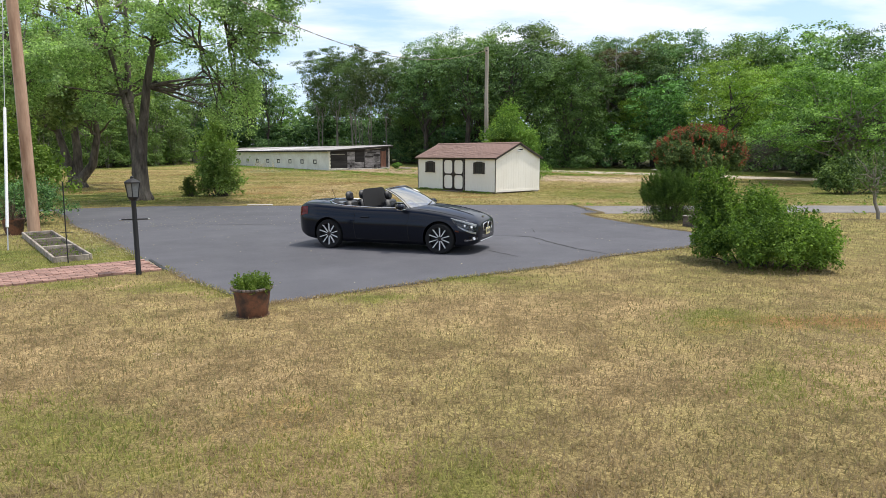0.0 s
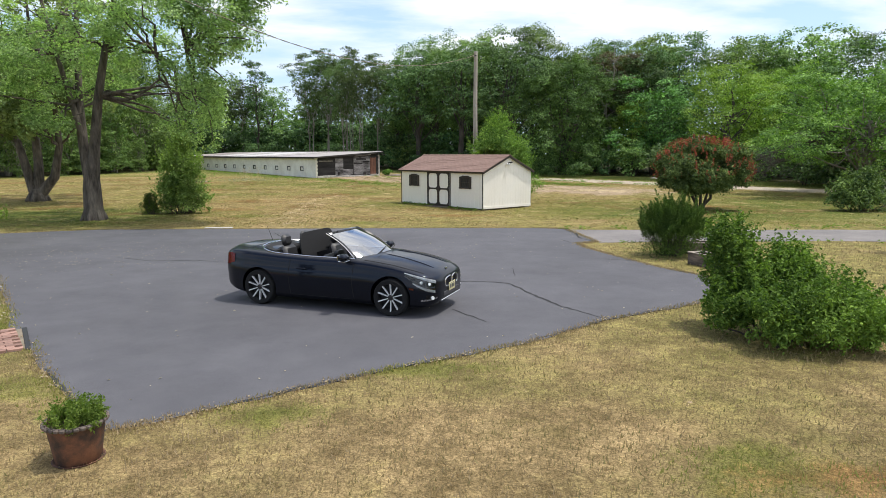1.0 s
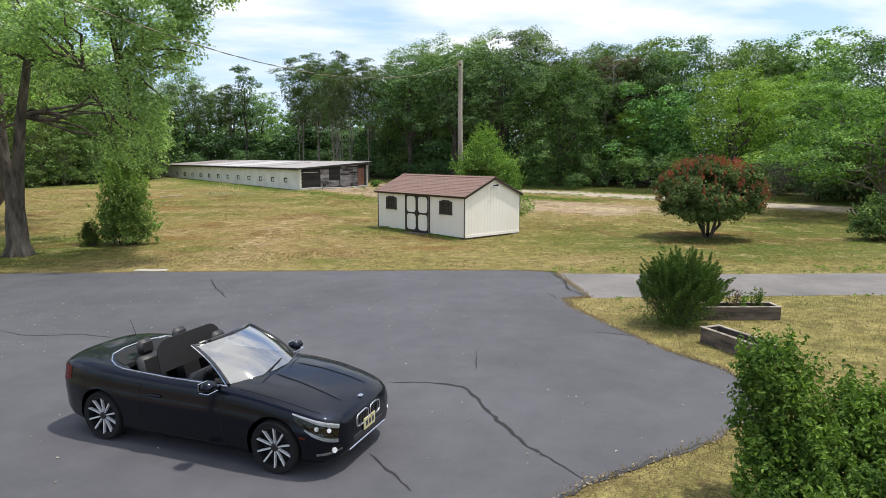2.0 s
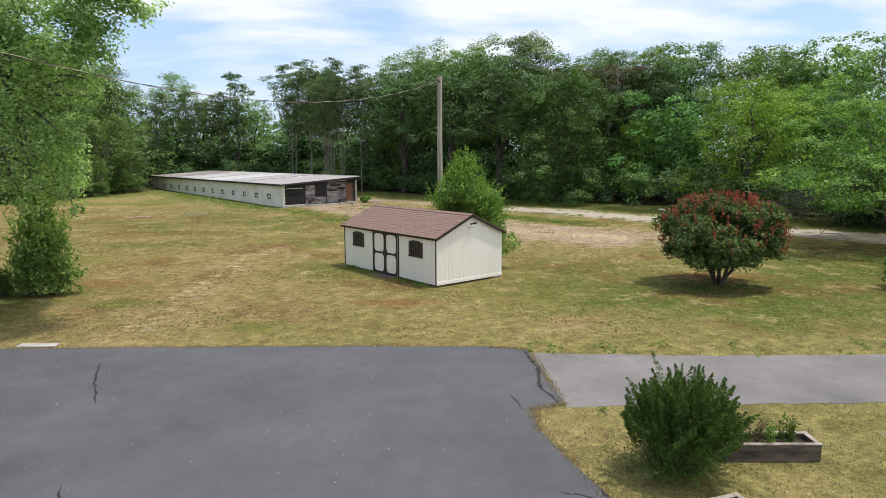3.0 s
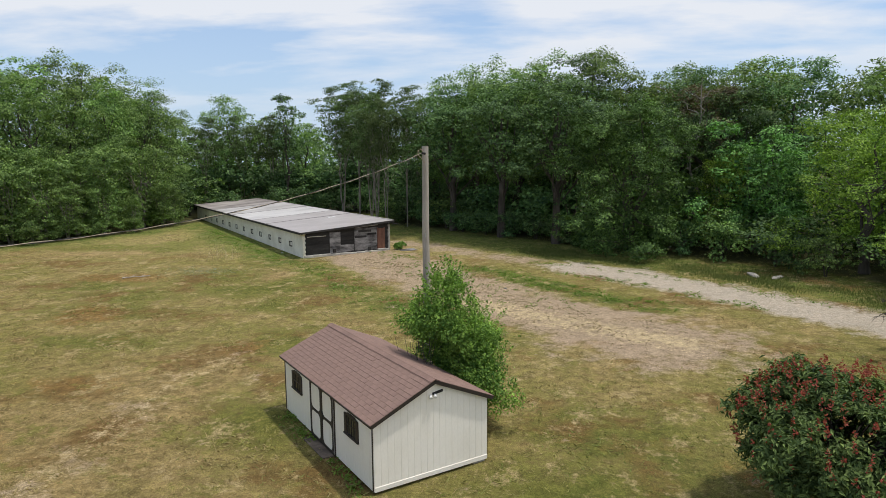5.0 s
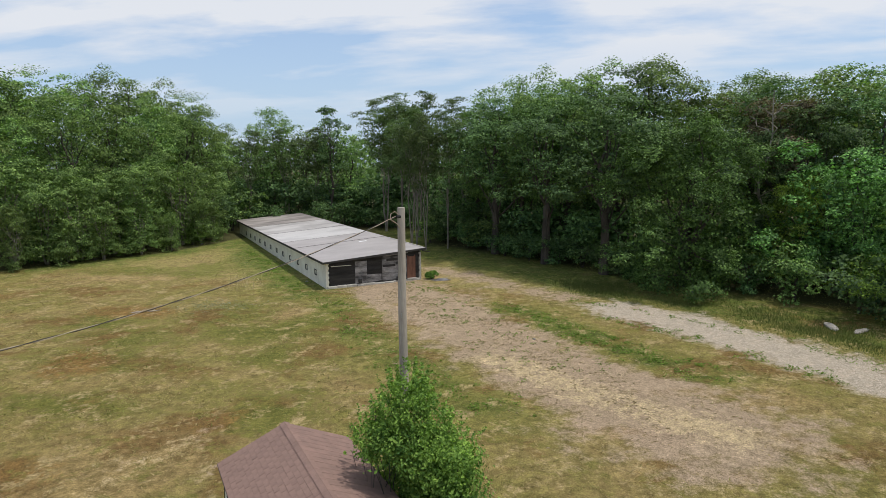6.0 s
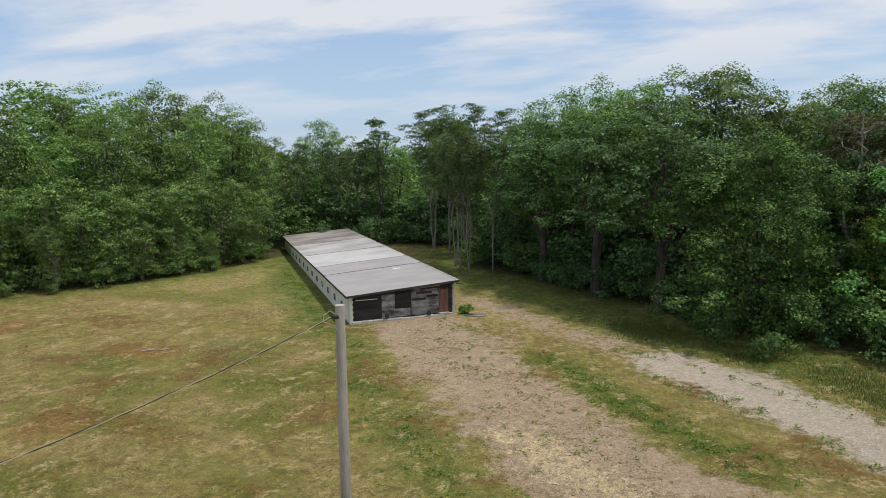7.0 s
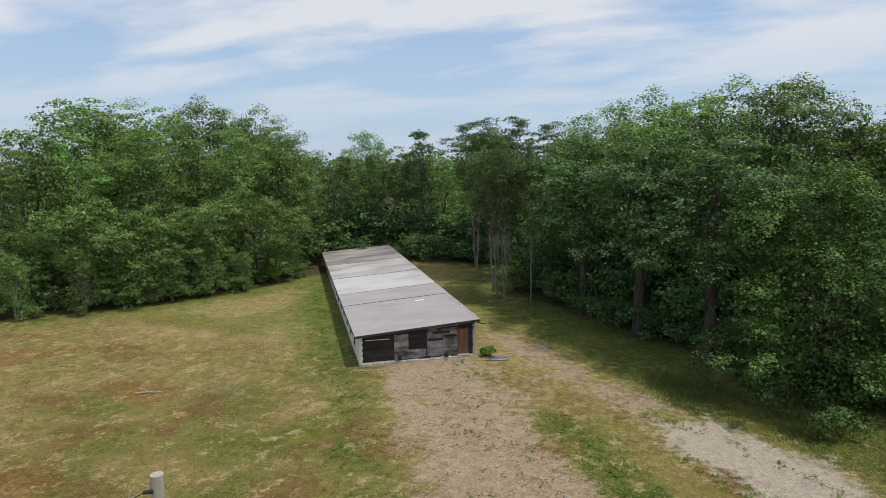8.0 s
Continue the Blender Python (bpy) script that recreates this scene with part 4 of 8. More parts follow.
    # windows with dark shutters and an arched head
    for c in (1.34, 5.74):
        wd = part("window", box(bmesh.new(), -0.022, c, 1.4, 0.012, 0.7, 0.56), DARK_GLASS, t, "dark shed window with arched brown surround")
        for s in (-1, 1):
            part("shutter", box(bmesh.new(), -0.035, c + s * 0.38, 1.38, 0.03, 0.17, 0.64, 0.004), BROWN_TRIM, wd)
        part("sill", box(bmesh.new(), -0.045, c, 1.1, 0.06, 0.94, 0.05, 0.004), BROWN_TRIM, wd)
        bm = bmesh.new()
        arc = [(c + 0.46, 1.66), (c + 0.45, 1.7), (c + 0.3, 1.72), (c + 0.22, 1.76), (c - 0.22, 1.76), (c - 0.3, 1.72), (c - 0.45, 1.7), (c - 0.46, 1.66)]
        lo, hi = [[bm.verts.new((x, y, z)) for y, z in arc] for x in (-0.018, -0.05)]
        bm.faces.new(lo)
        bm.faces.new(hi[::-1])
        for i in range(len(arc)):
            bm.faces.new((lo[i], hi[i], hi[(i + 1) % len(arc)], lo[(i + 1) % len(arc)]))
        part("arched_head", bm, BROWN_TRIM, wd)
        for k in range(-1, 2):
            part("glazing_bar", box(bmesh.new(), -0.036, c + k * 0.17, 1.4, 0.016, 0.022, 0.55), BROWN_TRIM, wd)
        part("glazing_bar", box(bmesh.new(), -0.038, c, 1.4, 0.016, 0.6, 0.022), BROWN_TRIM, wd)
    # floodlight under the gable
    lamp = part("floodlight", box(bmesh.new(), W / 2 + 0.14, -0.03, 2.44, 0.34, 0.03, 0.07, 0.006, Matrix.Rotation(radians(-8), 4, "Y")), BLACK_METAL, t, "small black and white twin floodlight")
    for dx in (-0.2, -0.06):
        bm = rod(bmesh.new(), (W / 2 + 0.1 + dx, -0.04, 2.4), (W / 2 + 0.07 + dx, -0.125, 2.34), 0.03, 0.05, 10)
        part("lamp_head", bm, WHITE_PLASTIC, lamp)
    # roof decks, fascia and shingles
    over, rise = 0.14, R - H
    slope = math.hypot(W / 2, rise)
    ang = math.degrees(math.atan2(rise, W / 2))
    for s, rz, ox in ((0, 0, 0), (1, 180, W)):
        base_m = pose(ox, 0 if s == 0 else L, H, 0, -ang, rz) if s == 0 else pose(W, L, H, 0, -ang, 180)
        deck = part("roof", box(bmesh.new(), (slope - over) / 2, L / 2, 0.03, slope + over, L + 2 * 0.12, 0.03), BROWN_TRIM, t, "brown shingled roof slope", at=base_m)
        part("fascia", box(bmesh.new(), -over - 0.01, L / 2, 0.02, 0.02, L + 0.26, 0.09), BROWN_TRIM, deck)
        for y in (-0.13, L + 0.13):
            part("barge_board", box(bmesh.new(), (slope - over) / 2, y, 0.0, slope + over, 0.02, 0.1), BROWN_TRIM, deck)
        rows, cols = 14, 21
        rh, cw = (slope + over) / rows, (L + 0.28) / cols
        rnd = random.Random(11 + s)
        tabs = []
        for v in range(4):
            bm = bmesh.new()
            box(bm, rh * 0.55, cw / 2, 0.004, rh * 1.15, cw - 0.005, 0.012 + 0.003 * v, 0.002, Matrix.Rotation(radians(2.2 + 0.5 * v), 4, "Y"))
            tabs.append(bm)
        if s == 0:
            tabs = [to_mesh("shingle", b, SHINGLE) for b in tabs]
            for i in range(rows):
                for k in range(cols + i % 2):
                    y = min(max(0.0, (k - 0.5 * (i % 2)) * cw), L + 0.28 - cw)
                    part("shingle", tabs[rnd.randrange(4)], SHINGLE, deck, at=pose(-over + i * rh, -0.14 + y, 0.054 + rnd.uniform(0, 0.003)))
        else:
            for b in tabs:
                b.free()
            bm = bmesh.new()
            for i in range(rows):
                for k in range(cols):
                    box(bm, -over + i * rh + rh * 0.55, -0.14 + (k + 0.5) * cw, 0.058 + rnd.uniform(0, 0.003), rh * 1.15, cw - 0.012, 0.014, 0, Matrix.Rotation(radians(2.5), 4, "Y"))
            tagged(part("shingles", bm, SHINGLE, deck), kind="stuff")
    for k in range(24):
        bm = bmesh.new()
        for s in (-1, 1):
            box(bm, W / 2 + s * 0.07, -0.14 + (k + 0.5) * (L + 0.28) / 24, R + 0.055 + 0.004 * (k % 2), 0.17, (L + 0.28) / 24 + 0.03, 0.014, 0, Matrix.Rotation(radians(s * ang), 4, "Y"))
        part("ridge_shingle", bm, SHINGLE, t)
    return t


shed()


# ---- long poultry barn ----
def barn():
    t = thing("poultry_barn", "long low whitewashed block barn with sloping grey roof", "barn", BARN)
    W, L, HL, HR = 8.5, 42.7, 2.22, 2.78
    openings = [3.1 + 3.1 * k for k in range(12)]
    # the long whitewashed wall, with its row of openings
    bm = bmesh.new()
    box(bm, 0.1, L / 2, 0.3, 0.2, L, 0.9)
    box(bm, 0.1, L / 2, (1.25 + HL) / 2, 0.2, L, HL - 1.25)
    y = 0.0
    for c in openings + [L + 0.36]:
        y1 = min(c - 0.36, L)
        box(bm, 0.1, (y + y1) / 2, 1.0, 0.2, y1 - y, 0.5)
        y = c + 0.36
    part("long_wall", bm, BLOCK_PAINT, t, "whitewashed concrete block wall, stained")
    for c in openings:
        wd = part("window", box(bmesh.new(), 0.12, c, 1.0, 0.02, 0.72, 0.5), DARK_GLASS, t, "small dark window in a timber frame")
        for yy, zz, sy, sz in ((c, 0.775, 0.72, 0.05), (c, 1.225, 0.72, 0.05), (c - 0.335, 1.0, 0.05, 0.4), (c + 0.335, 1.0, 0.05, 0.4)):
            part("frame", box(bmesh.new(), 0.02, yy, zz, 0.09, sy, sz, 0.004), BLACK_BOARD, wd)
        part("pane", box(bmesh.new(), 0.05, c + 0.02, 0.98, 0.02, 0.52, 0.3, 0.003), BLOCK_PAINT, wd, "board closing most of the opening")
    for x0, name in ((W - 0.1, "rear_wall"),):
        part(name, box(bmesh.new(), x0, L / 2, HR / 2 - 0.1, 0.2, L - 0.2, HR), GREY_BOARD, t)
    part("end_wall", box(bmesh.new(), W / 2, L - 0.1, HL / 2 - 0.1, W - 0.4, 0.2, HL + 0.1), BLOCK_PAINT, t)
    part("lining", box(bmesh.new(), W / 2, 0.2, HL / 2 + 0.1, W - 0.42, 0.1, HL - 0.1), BLACK_BOARD, t)
    # toothed block end of the long wall
    rnd = random.Random(5)
    for k in range(12):
        d = 0.27 if k % 2 else 0.22
        part("corner_block", box(bmesh.new(), d / 2 - 0.012, 0.045, -0.1 + (k + 0.5) * 0.195, d, 0.13, 0.185, 0.012), BLOCK_PAINT, t)
    for k in range(12):
        d = 0.2 if k % 2 else 0.15
        part("corner_block", box(bmesh.new(), W - d / 2 + 0.012, 0.045, 0.0 + (k + 0.5) * 0.21, d, 0.13, 0.2, 0.012), RAW_BLOCK, t)
    # footing along the front
    for k in range(10):
        part("footing", box(bmesh.new(), 0.5 + k * 0.83, 0.02 + rnd.uniform(-0.03, 0.02), 0.06 + rnd.uniform(-0.04, 0.04), 0.83, 0.32, 0.34, 0.05), RAW_BLOCK, t)
    # boarded front: tarred bay, plywood sheet, grey boards, door
    def boards(x0, x1, z0, z1, mat, step, name="plank"):
        n = max(1, round((z1 - z0) / step))
        for k in range(n):
            a = rnd.uniform(-0.012, 0.012)
            part(name, box(bmesh.new(), (x0 + x1) / 2 + rnd.uniform(-0.01, 0.01), 0.06 + rnd.uniform(-0.008, 0.008), z0 + (k + 0.5) * (z1 - z0) / n, x1 - x0 - 0.01, 0.035, (z1 - z0) / n - 0.012, 0.004, Matrix.Rotation(a * 0.5, 4, "Y")), mat, t)
    boards(0.32, 2.48, 0.28, 2.1, BLACK_BOARD, 0.2)
    part("batten", box(bmesh.new(), 1.3, 0.03, 1.86, 1.75, 0.025, 0.05), BLOCK_PAINT, t)
    part("plywood_sheet", box(bmesh.new(), 3.02, 0.035, 1.2, 1.04, 0.03, 1.86, 0.004), GREY_BOARD, t, "pale grey weathered plywood sheet")
    boards(3.55, 4.85, 0.95, 2.3, BLACK_BOARD, 0.22)
    boards(3.55, 4.85, 0.3, 0.94, GREY_BOARD, 0.22)
    boards(4.87, 7.18, 0.28, 2.35, GREY_BOARD, 0.2)
    for x0, x1, z0 in ((4.95, 6.1, 1.55), (5.3, 6.6, 2.05), (6.2, 7.1, 1.75)):
        part("tarred_patch", box(bmesh.new(), (x0 + x1) / 2, 0.035, z0, x1 - x0, 0.02, 0.19, 0.004), BLACK_BOARD, t)
    part("post", box(bmesh.new(), 4.86, 0.02, 1.3, 0.06, 0.03, 2.1), BLACK_BOARD, t)
    door = part("door", box(bmesh.new(), 7.58, 0.03, 1.26, 0.74, 0.05, 1.9, 0.005), OLD_DOOR, t, "worn faded brown panelled door, closed")
    for z0, h in ((0.62, 0.42), (1.22, 0.6), (1.9, 0.45)):
        part("door_panel", box(bmesh.new(), 7.58, 0.0, z0, 0.46, 0.03, h, 0.01), OLD_DOOR, door)
    for x in (7.24, 7.92):
        part("door_frame", box(bmesh.new(), x, 0.02, 1.3, 0.08, 0.07, 2.0), OLD_DOOR, door)
    part("door_step", box(bmesh.new(), 7.58, -0.05, 0.28, 0.85, 0.25, 0.1, 0.01), RAW_BLOCK, t)
    boards(7.98, 8.3, 0.2, 2.5, BLACK_BOARD, 0.23)
    for x, z in ((2.87, 0.5), (6.28, 0.42)):
        part("vent", box(bmesh.new(), x, -0.15, z, 0.28, 0.12, 0.34, 0.01), BLACK_BOARD, t, "small dark hatch box")
    # the triangle under the roof edge
    for x0, x1 in ((0.3, 2.4), (2.4, 4.9), (4.9, 8.4)):
        z0, z1 = [HL + (HR - HL) * x / W for x in (x0, x1)]
        bm = bmesh.new()
        out = [(x0, 2.05), (x1, 2.05), (x1, z1), (x0, z0)]
        lo, hi = [[bm.verts.new((x, yy, z)) for x, z in out] for yy in (0.075, 0.11)]
        bm.faces.new(lo)
        bm.faces.new(hi[::-1])
        for i in range(4):
            bm.faces.new((lo[i], hi[i], hi[(i + 1) % 4], lo[(i + 1) % 4]))
        part("upper_boarding", bm, BLACK_BOARD, t)
    part("loose_rail", box(bmesh.new(), 6.1, -0.03, 2.48, 2.3, 0.06, 0.07, 0.01, Matrix.Rotation(radians(-4), 4, "Y")), GREY_BOARD, t)
    # roof: sheets laid across, each lapping the next
    ang = math.degrees(math.atan2(HR - HL, W))
    x0, wide = -0.32, math.hypot(W, HR - HL) + 0.62
    edges = (-0.35, 9.3, 14.1, 22.1, 31.0, L + 0.2)
    sheets = (ROLL_ROOF, ROLL_ROOF, PALE_ROOF, MOTTLED_ROOF, STAINED_ROOF)
    roof = part("roof", box(bmesh.new(), x0 + wide / 2, L / 2, 0.0, wide - 0.06, L + 0.5, 0.1), BLACK_BOARD, t, "low sloping roof of grey roll roofing", at=pose(0, 0, HL + 0.06, 0, -ang, 0))
    for k, (y0, y1) in enumerate(zip(edges, edges[1:])):
        part("roofing_sheet", box(bmesh.new(), x0 + wide / 2, (y0 + y1) / 2 + 0.03, 0.062 + 0.012 * (k % 2), wide, y1 - y0 + 0.06, 0.02, 0.004), sheets[k], roof)
        if k:
            part("lap_seam", box(bmesh.new(), x0 + wide / 2, y0, 0.085, wide, 0.09, 0.012), BLACK_BOARD, roof)
    part("eave_board", box(bmesh.new(), x0 - 0.012, L / 2, -0.04, 0.03, L + 0.5, 0.17), BLACK_BOARD, roof)
    part("verge_board", box(bmesh.new(), x0 + wide / 2, -0.37, -0.03, wide, 0.03, 0.15), BLACK_BOARD, roof)
    part("verge_strip", box(bmesh.new(), x0 + wide - 0.1, 4.0, 0.1, 0.12, 8.0, 0.03, 0.006), RAW_BLOCK, roof)
    part("roof_patch", box(bmesh.new(), 6.0, 7.9, 0.085, 0.75, 0.36, 0.02, 0.005), WHITE_PLASTIC, roof, "small pale patch on the roofing")
    part("rail_end", rod(bmesh.new(), (W + 0.1, -0.1, -0.2), (W + 0.75, -0.3, -0.38), 0.05, 0.03, 6), BLACK_BOARD, roof)
    return t


barn()


# ---- poles and wire ----
def field_pole():
    t = thing("utility_pole", "short silvery weathered wooden pole behind the shed", "utility pole", pose(2.98, 44.65, gz(44.65)))
    bm = bmesh.new()
    tube(bm, [(0.0, 0.0, -0.3), (0.01, 0.0, 3.0), (-0.02, 0.01, 6.0), (0, 0, 9.22)], [0.155, 0.145, 0.13, 0.115], 14)
    part("shaft", bm, POLE_WOOD, t, "", True)
    bm = bmesh.new()
    tube(bm, [(-0.05, -0.1, 9.0), (-0.12, -0.25, 9.12), (-0.2, -0.4, 9.05), (-0.2, -0.45, 8.9), (-0.08, -0.2, 8.75), (0.0, -0.12, 8.6)], 0.014, 6)
    part("wire_loop", bm, WIRE_COAT, t)
    part("insulator", rod(bmesh.new(), (0, -0.1, 8.95), (-0.08, -0.24, 8.97), 0.045, 0.035, 8), BLACK_METAL, t)
    part("staple", box(bmesh.new(), 0.0, -0.135, 5.9, 0.03, 0.02, 0.16, 0.004), GALVANISED, t)


field_pole()


def tall_pole():
    t = thing("utility_pole", "tall reddish-brown wooden utility pole with guy wire", "utility pole", pose(-11.2, 17.55, gz(17.5)))
    part("shaft", tube(bmesh.new(), [(0, 0, -0.3), (0, 0, 4), (0, 0, 8), (0, 0, 11.6)], [0.15, 0.142, 0.13, 0.115], 16), TALL_POLE_WOOD, t, "", True)
    a, b = Vector((1.3, -3.05, 0.0)), Vector((0.1, -0.12, 9.6))
    part("guy_wire", rod(bmesh.new(), a, b, 0.008, n=6), GALVANISED, t)
    part("guy_guard", rod(bmesh.new(), a.lerp(b, 0.055), a.lerp(b, 0.34), 0.033, n=10), WHITE_PLASTIC, t, "white plastic guard on the guy wire")
    part("anchor_rod", rod(bmesh.new(), a + Vector((0, 0, -0.2)), a.lerp(b, 0.06), 0.014, n=6), GALVANISED, t)
    part("conduit", rod(bmesh.new(), (-0.18, 0.03, 0), (-0.16, 0.03, 9), 0.02, n=6), GALVANISED, t)


tall_pole()


def power_line():
    a, b = Vector((2.92, 44.5, 9.05)), Vector((-11.1, 17.7, 9.75))
    pts = []
    for k in range(241):
        s = 30.5 * k / 240
        p = a.lerp(b, k / 240)
        pts.append(Vector((p.x, p.y, 7.15 + 0.0099 * (s - 13.9) ** 2 if s < 13.9 else 7.15 + 0.00945 * (s - 13.9) ** 2)))
    t = thing("power_line", "slack tan and black twisted overhead wire between wooden poles", "power line")
    across = Vector((b.y - a.y, a.x - b.x, 0)).normalized()
    for name, mat, turn in (("bare_wire", WIRE_COAT, 0.0), ("insulated_wire", WIRE_BLACK, math.pi)):
        coil = [p + across * (0.011 * math.cos(turn + k * 0.55)) + Vector((0, 0, 0.011 * math.sin(turn + k * 0.55))) for k, p in enumerate(pts)]
        part(name, tube(bmesh.new(), [tuple(p) for p in coil], 0.0095, 5), mat, t, "", True)


power_line()


# ---- lamp post ----
def lamp_post():
    t = thing("lamp_post", "black metal garden lamp post with four-sided lantern", "lamp post", pose(-5.48, 11.42, gz(11.4), 0, 0, 20))
    part("post", tube(bmesh.new(), [(0, 0, -0.1), (0, 0, 0.06), (0, 0, 0.08), (0, 0, 1.36)], [0.05, 0.05, 0.044, 0.04], 12), BLACK_METAL, t, "", True)
    part("ladder_rest", rod(bmesh.new(), (-0.22, 0, 1.0), (0.22, 0, 1.0), 0.012, n=8), BLACK_METAL, t)
    for s in (-1, 1):
        part("finial", rod(bmesh.new(), (s * 0.215, 0, 1.0), (s * 0.25, 0, 1.0), 0.018, 0.012, 8), GALVANISED, t)
    head = part("lantern", lathe(bmesh.new(), [(0.035, 1.33), (0.09, 1.38), (0.095, 1.4)], 8), BLACK_METAL, t, "four-sided black lantern")
    part("pane", lathe(bmesh.new(), [(0.078, 1.4), (0.112, 1.64)], 4), LANTERN_GLASS, head, "smoky lantern panes")
    for k in range(4):
        a = math.pi / 2 * k
        part("bar", rod(bmesh.new(), (0.082 * math.cos(a), 0.082 * math.sin(a), 1.39), (0.118 * math.cos(a), 0.118 * math.sin(a), 1.65), 0.009, n=6), BLACK_METAL, head)
    part("cap", lathe(bmesh.new(), [(0.132, 1.64), (0.132, 1.66), (0.09, 1.695), (0.04, 1.715), (0.026, 1.73), (0.032, 1.745), (0.012, 1.765)], 12), BLACK_METAL, head, "grey-topped black cap")


lamp_post()


# ---- timber beds and troughs ----
def raised_bed():
    ax = math.degrees(math.atan2(12.85 - 17.2, -7.45 + 10.9))
    t = thing("raised_bed", "narrow raised bed of old dark timbers", "raised bed", pose(-9.2, 15.05, gz(15), 0, 0, ax))
    L, W = 5.4, 0.66
    for s in (-1, 1):
        part("side_timber", box(bmesh.new(), 0, s * W / 2, 0.05, L, 0.05, 0.16, 0.008), OLD_RIM, t)
    for x in (-L / 2 + 0.035, -0.85, 0.75, L / 2 - 0.035):
        part("cross_timber", box(bmesh.new(), x, 0, 0.055, 0.05, W - 0.055, 0.14, 0.008), OLD_RIM, t)
    part("soil", box(bmesh.new(), 0, 0, 0.0, L - 0.12, W - 0.06, 0.09), SOIL, t)
    rng = np.random.default_rng(6)
    p = np.stack([rng.uniform(-L / 2, L / 2, 700), rng.uniform(-W / 2 + 0.05, W / 2 - 0.05, 700), rng.uniform(0.04, 0.09, 700)], 1)[:260]
    nrm = ball(rng, 260)
    tagged(part("weeds", leaf_mesh("weeds", p, nrm, np.full(260, 0.07), LEAF_HERB, rng, 0.3), LEAF_HERB, t), kind="stuff")


raised_bed()


def garden_stake():
    t = thing("garden_stake", "thin dark metal garden stake beside the raised bed", "stake", pose(-7.5, 12.72, gz(12.7)))
    part("rod", tube(bmesh.new(), [(0, 0, -0.1), (0.01, 0, 0.8), (0.03, 0.0, 1.62)], 0.011, 6), BLACK_METAL, t)
    part("foot", rod(bmesh.new(), (-0.1, 0, 0.62), (0.16, 0.04, 0.6), 0.007, n=6), BLACK_METAL, t)


garden_stake()


def edge_slab():
    """A thin old paving slab lying where the lawn meets the blacktop."""
    ob = tagged(new("paving_slab", to_mesh("paving_slab", box(bmesh.new(), 0, 0, 0.02, 1.05, 0.3, 0.05, 0.012), RAW_BLOCK)), "pale concrete slab at the lawn's edge", "paving slab")
    ob.matrix_basis = pose(-7.95, 28.0, gz(28), 0, 0, 3)


edge_slab()


def trough(x, y, turn, L, W, H, label):
    t = thing("planter_trough", label, "planter", pose(x, y, gz(y), 0, 0, turn), "timber troughs by the driveway")
    for s in (-1, 1):
        part("side_board", box(bmesh.new(), 0, s * (W / 2 - 0.03), H / 2, L, 0.06, H, 0.01), SLEEPER, t)
        part("end_board", box(bmesh.new(), s * (L / 2 - 0.03), 0, H / 2, 0.06, W - 0.125, H, 0.01), SLEEPER, t)
    for s in (-1, 1):
        part("rim", box(bmesh.new(), 0, s * (W / 2 - 0.035), H + 0.012, L + 0.03, 0.085, 0.02, 0.004), OLD_RIM, t)
        part("rim", box(bmesh.new(), s * (L / 2 - 0.035), 0, H + 0.012, 0.085, W - 0.16, 0.02, 0.004), OLD_RIM, t)
    part("soil", box(bmesh.new(), 0, 0, H * 0.36, L - 0.13, W - 0.13, H * 0.7), SOIL, t)
    return t


trough(8.62, 21.4, 0.5, 2.4, 0.52, 0.3, "dark weathered timber trough with tall herbs")
trough(7.72, 18.75, -69.4, 1.5, 0.48, 0.3, "dark weathered timber trough with bare soil")


def herb(x, y, z, h, n, seed, label, mat):
    rng = np.random.default_rng(seed)
    t = thing("herb_plant", label, "plant", pose(x, y, z), "herbs in the trough")
    bm = bmesh.new()
    pts, nr = [], []
    for k in range(n):
        a, l = rng.uniform(0, 6.28), rng.uniform(0.02, 0.14)
        top = Vector((math.cos(a) * l * 1.8, math.sin(a) * l * 1.8, h * rng.uniform(0.7, 1)))
        foot = Vector((math.cos(a) * l, math.sin(a) * l, -0.04))
        rod(bm, foot, top, 0.007, 0.003, 5)
        for i in range(26):
            pts.append(tuple(foot.lerp(top, rng.uniform(0.15, 1)) + Vector(rng.normal(size=3) * 0.035)))
    part("stems", bm, LEAF_HERB, t)
    pts = np.array(pts)
    part("leaves", leaf_mesh("leaves", pts, ball(rng, len(pts)), np.full(len(pts), 0.075), mat, rng, 0.4), mat, t)


herb(9.35, 21.4, gz(21.7) + 0.24, 0.48, 9, 3, "tall leafy green herb in the trough", LEAF_SHRUB)
herb(8.8, 21.45, gz(21.7) + 0.24, 0.46, 6, 4, "reddish thin herb in the trough", LEAF_DEAD)
herb(8.95, 21.38, gz(21.7) + 0.24, 0.38, 5, 5, "thin green herb in the trough", LEAF_SHRUB)


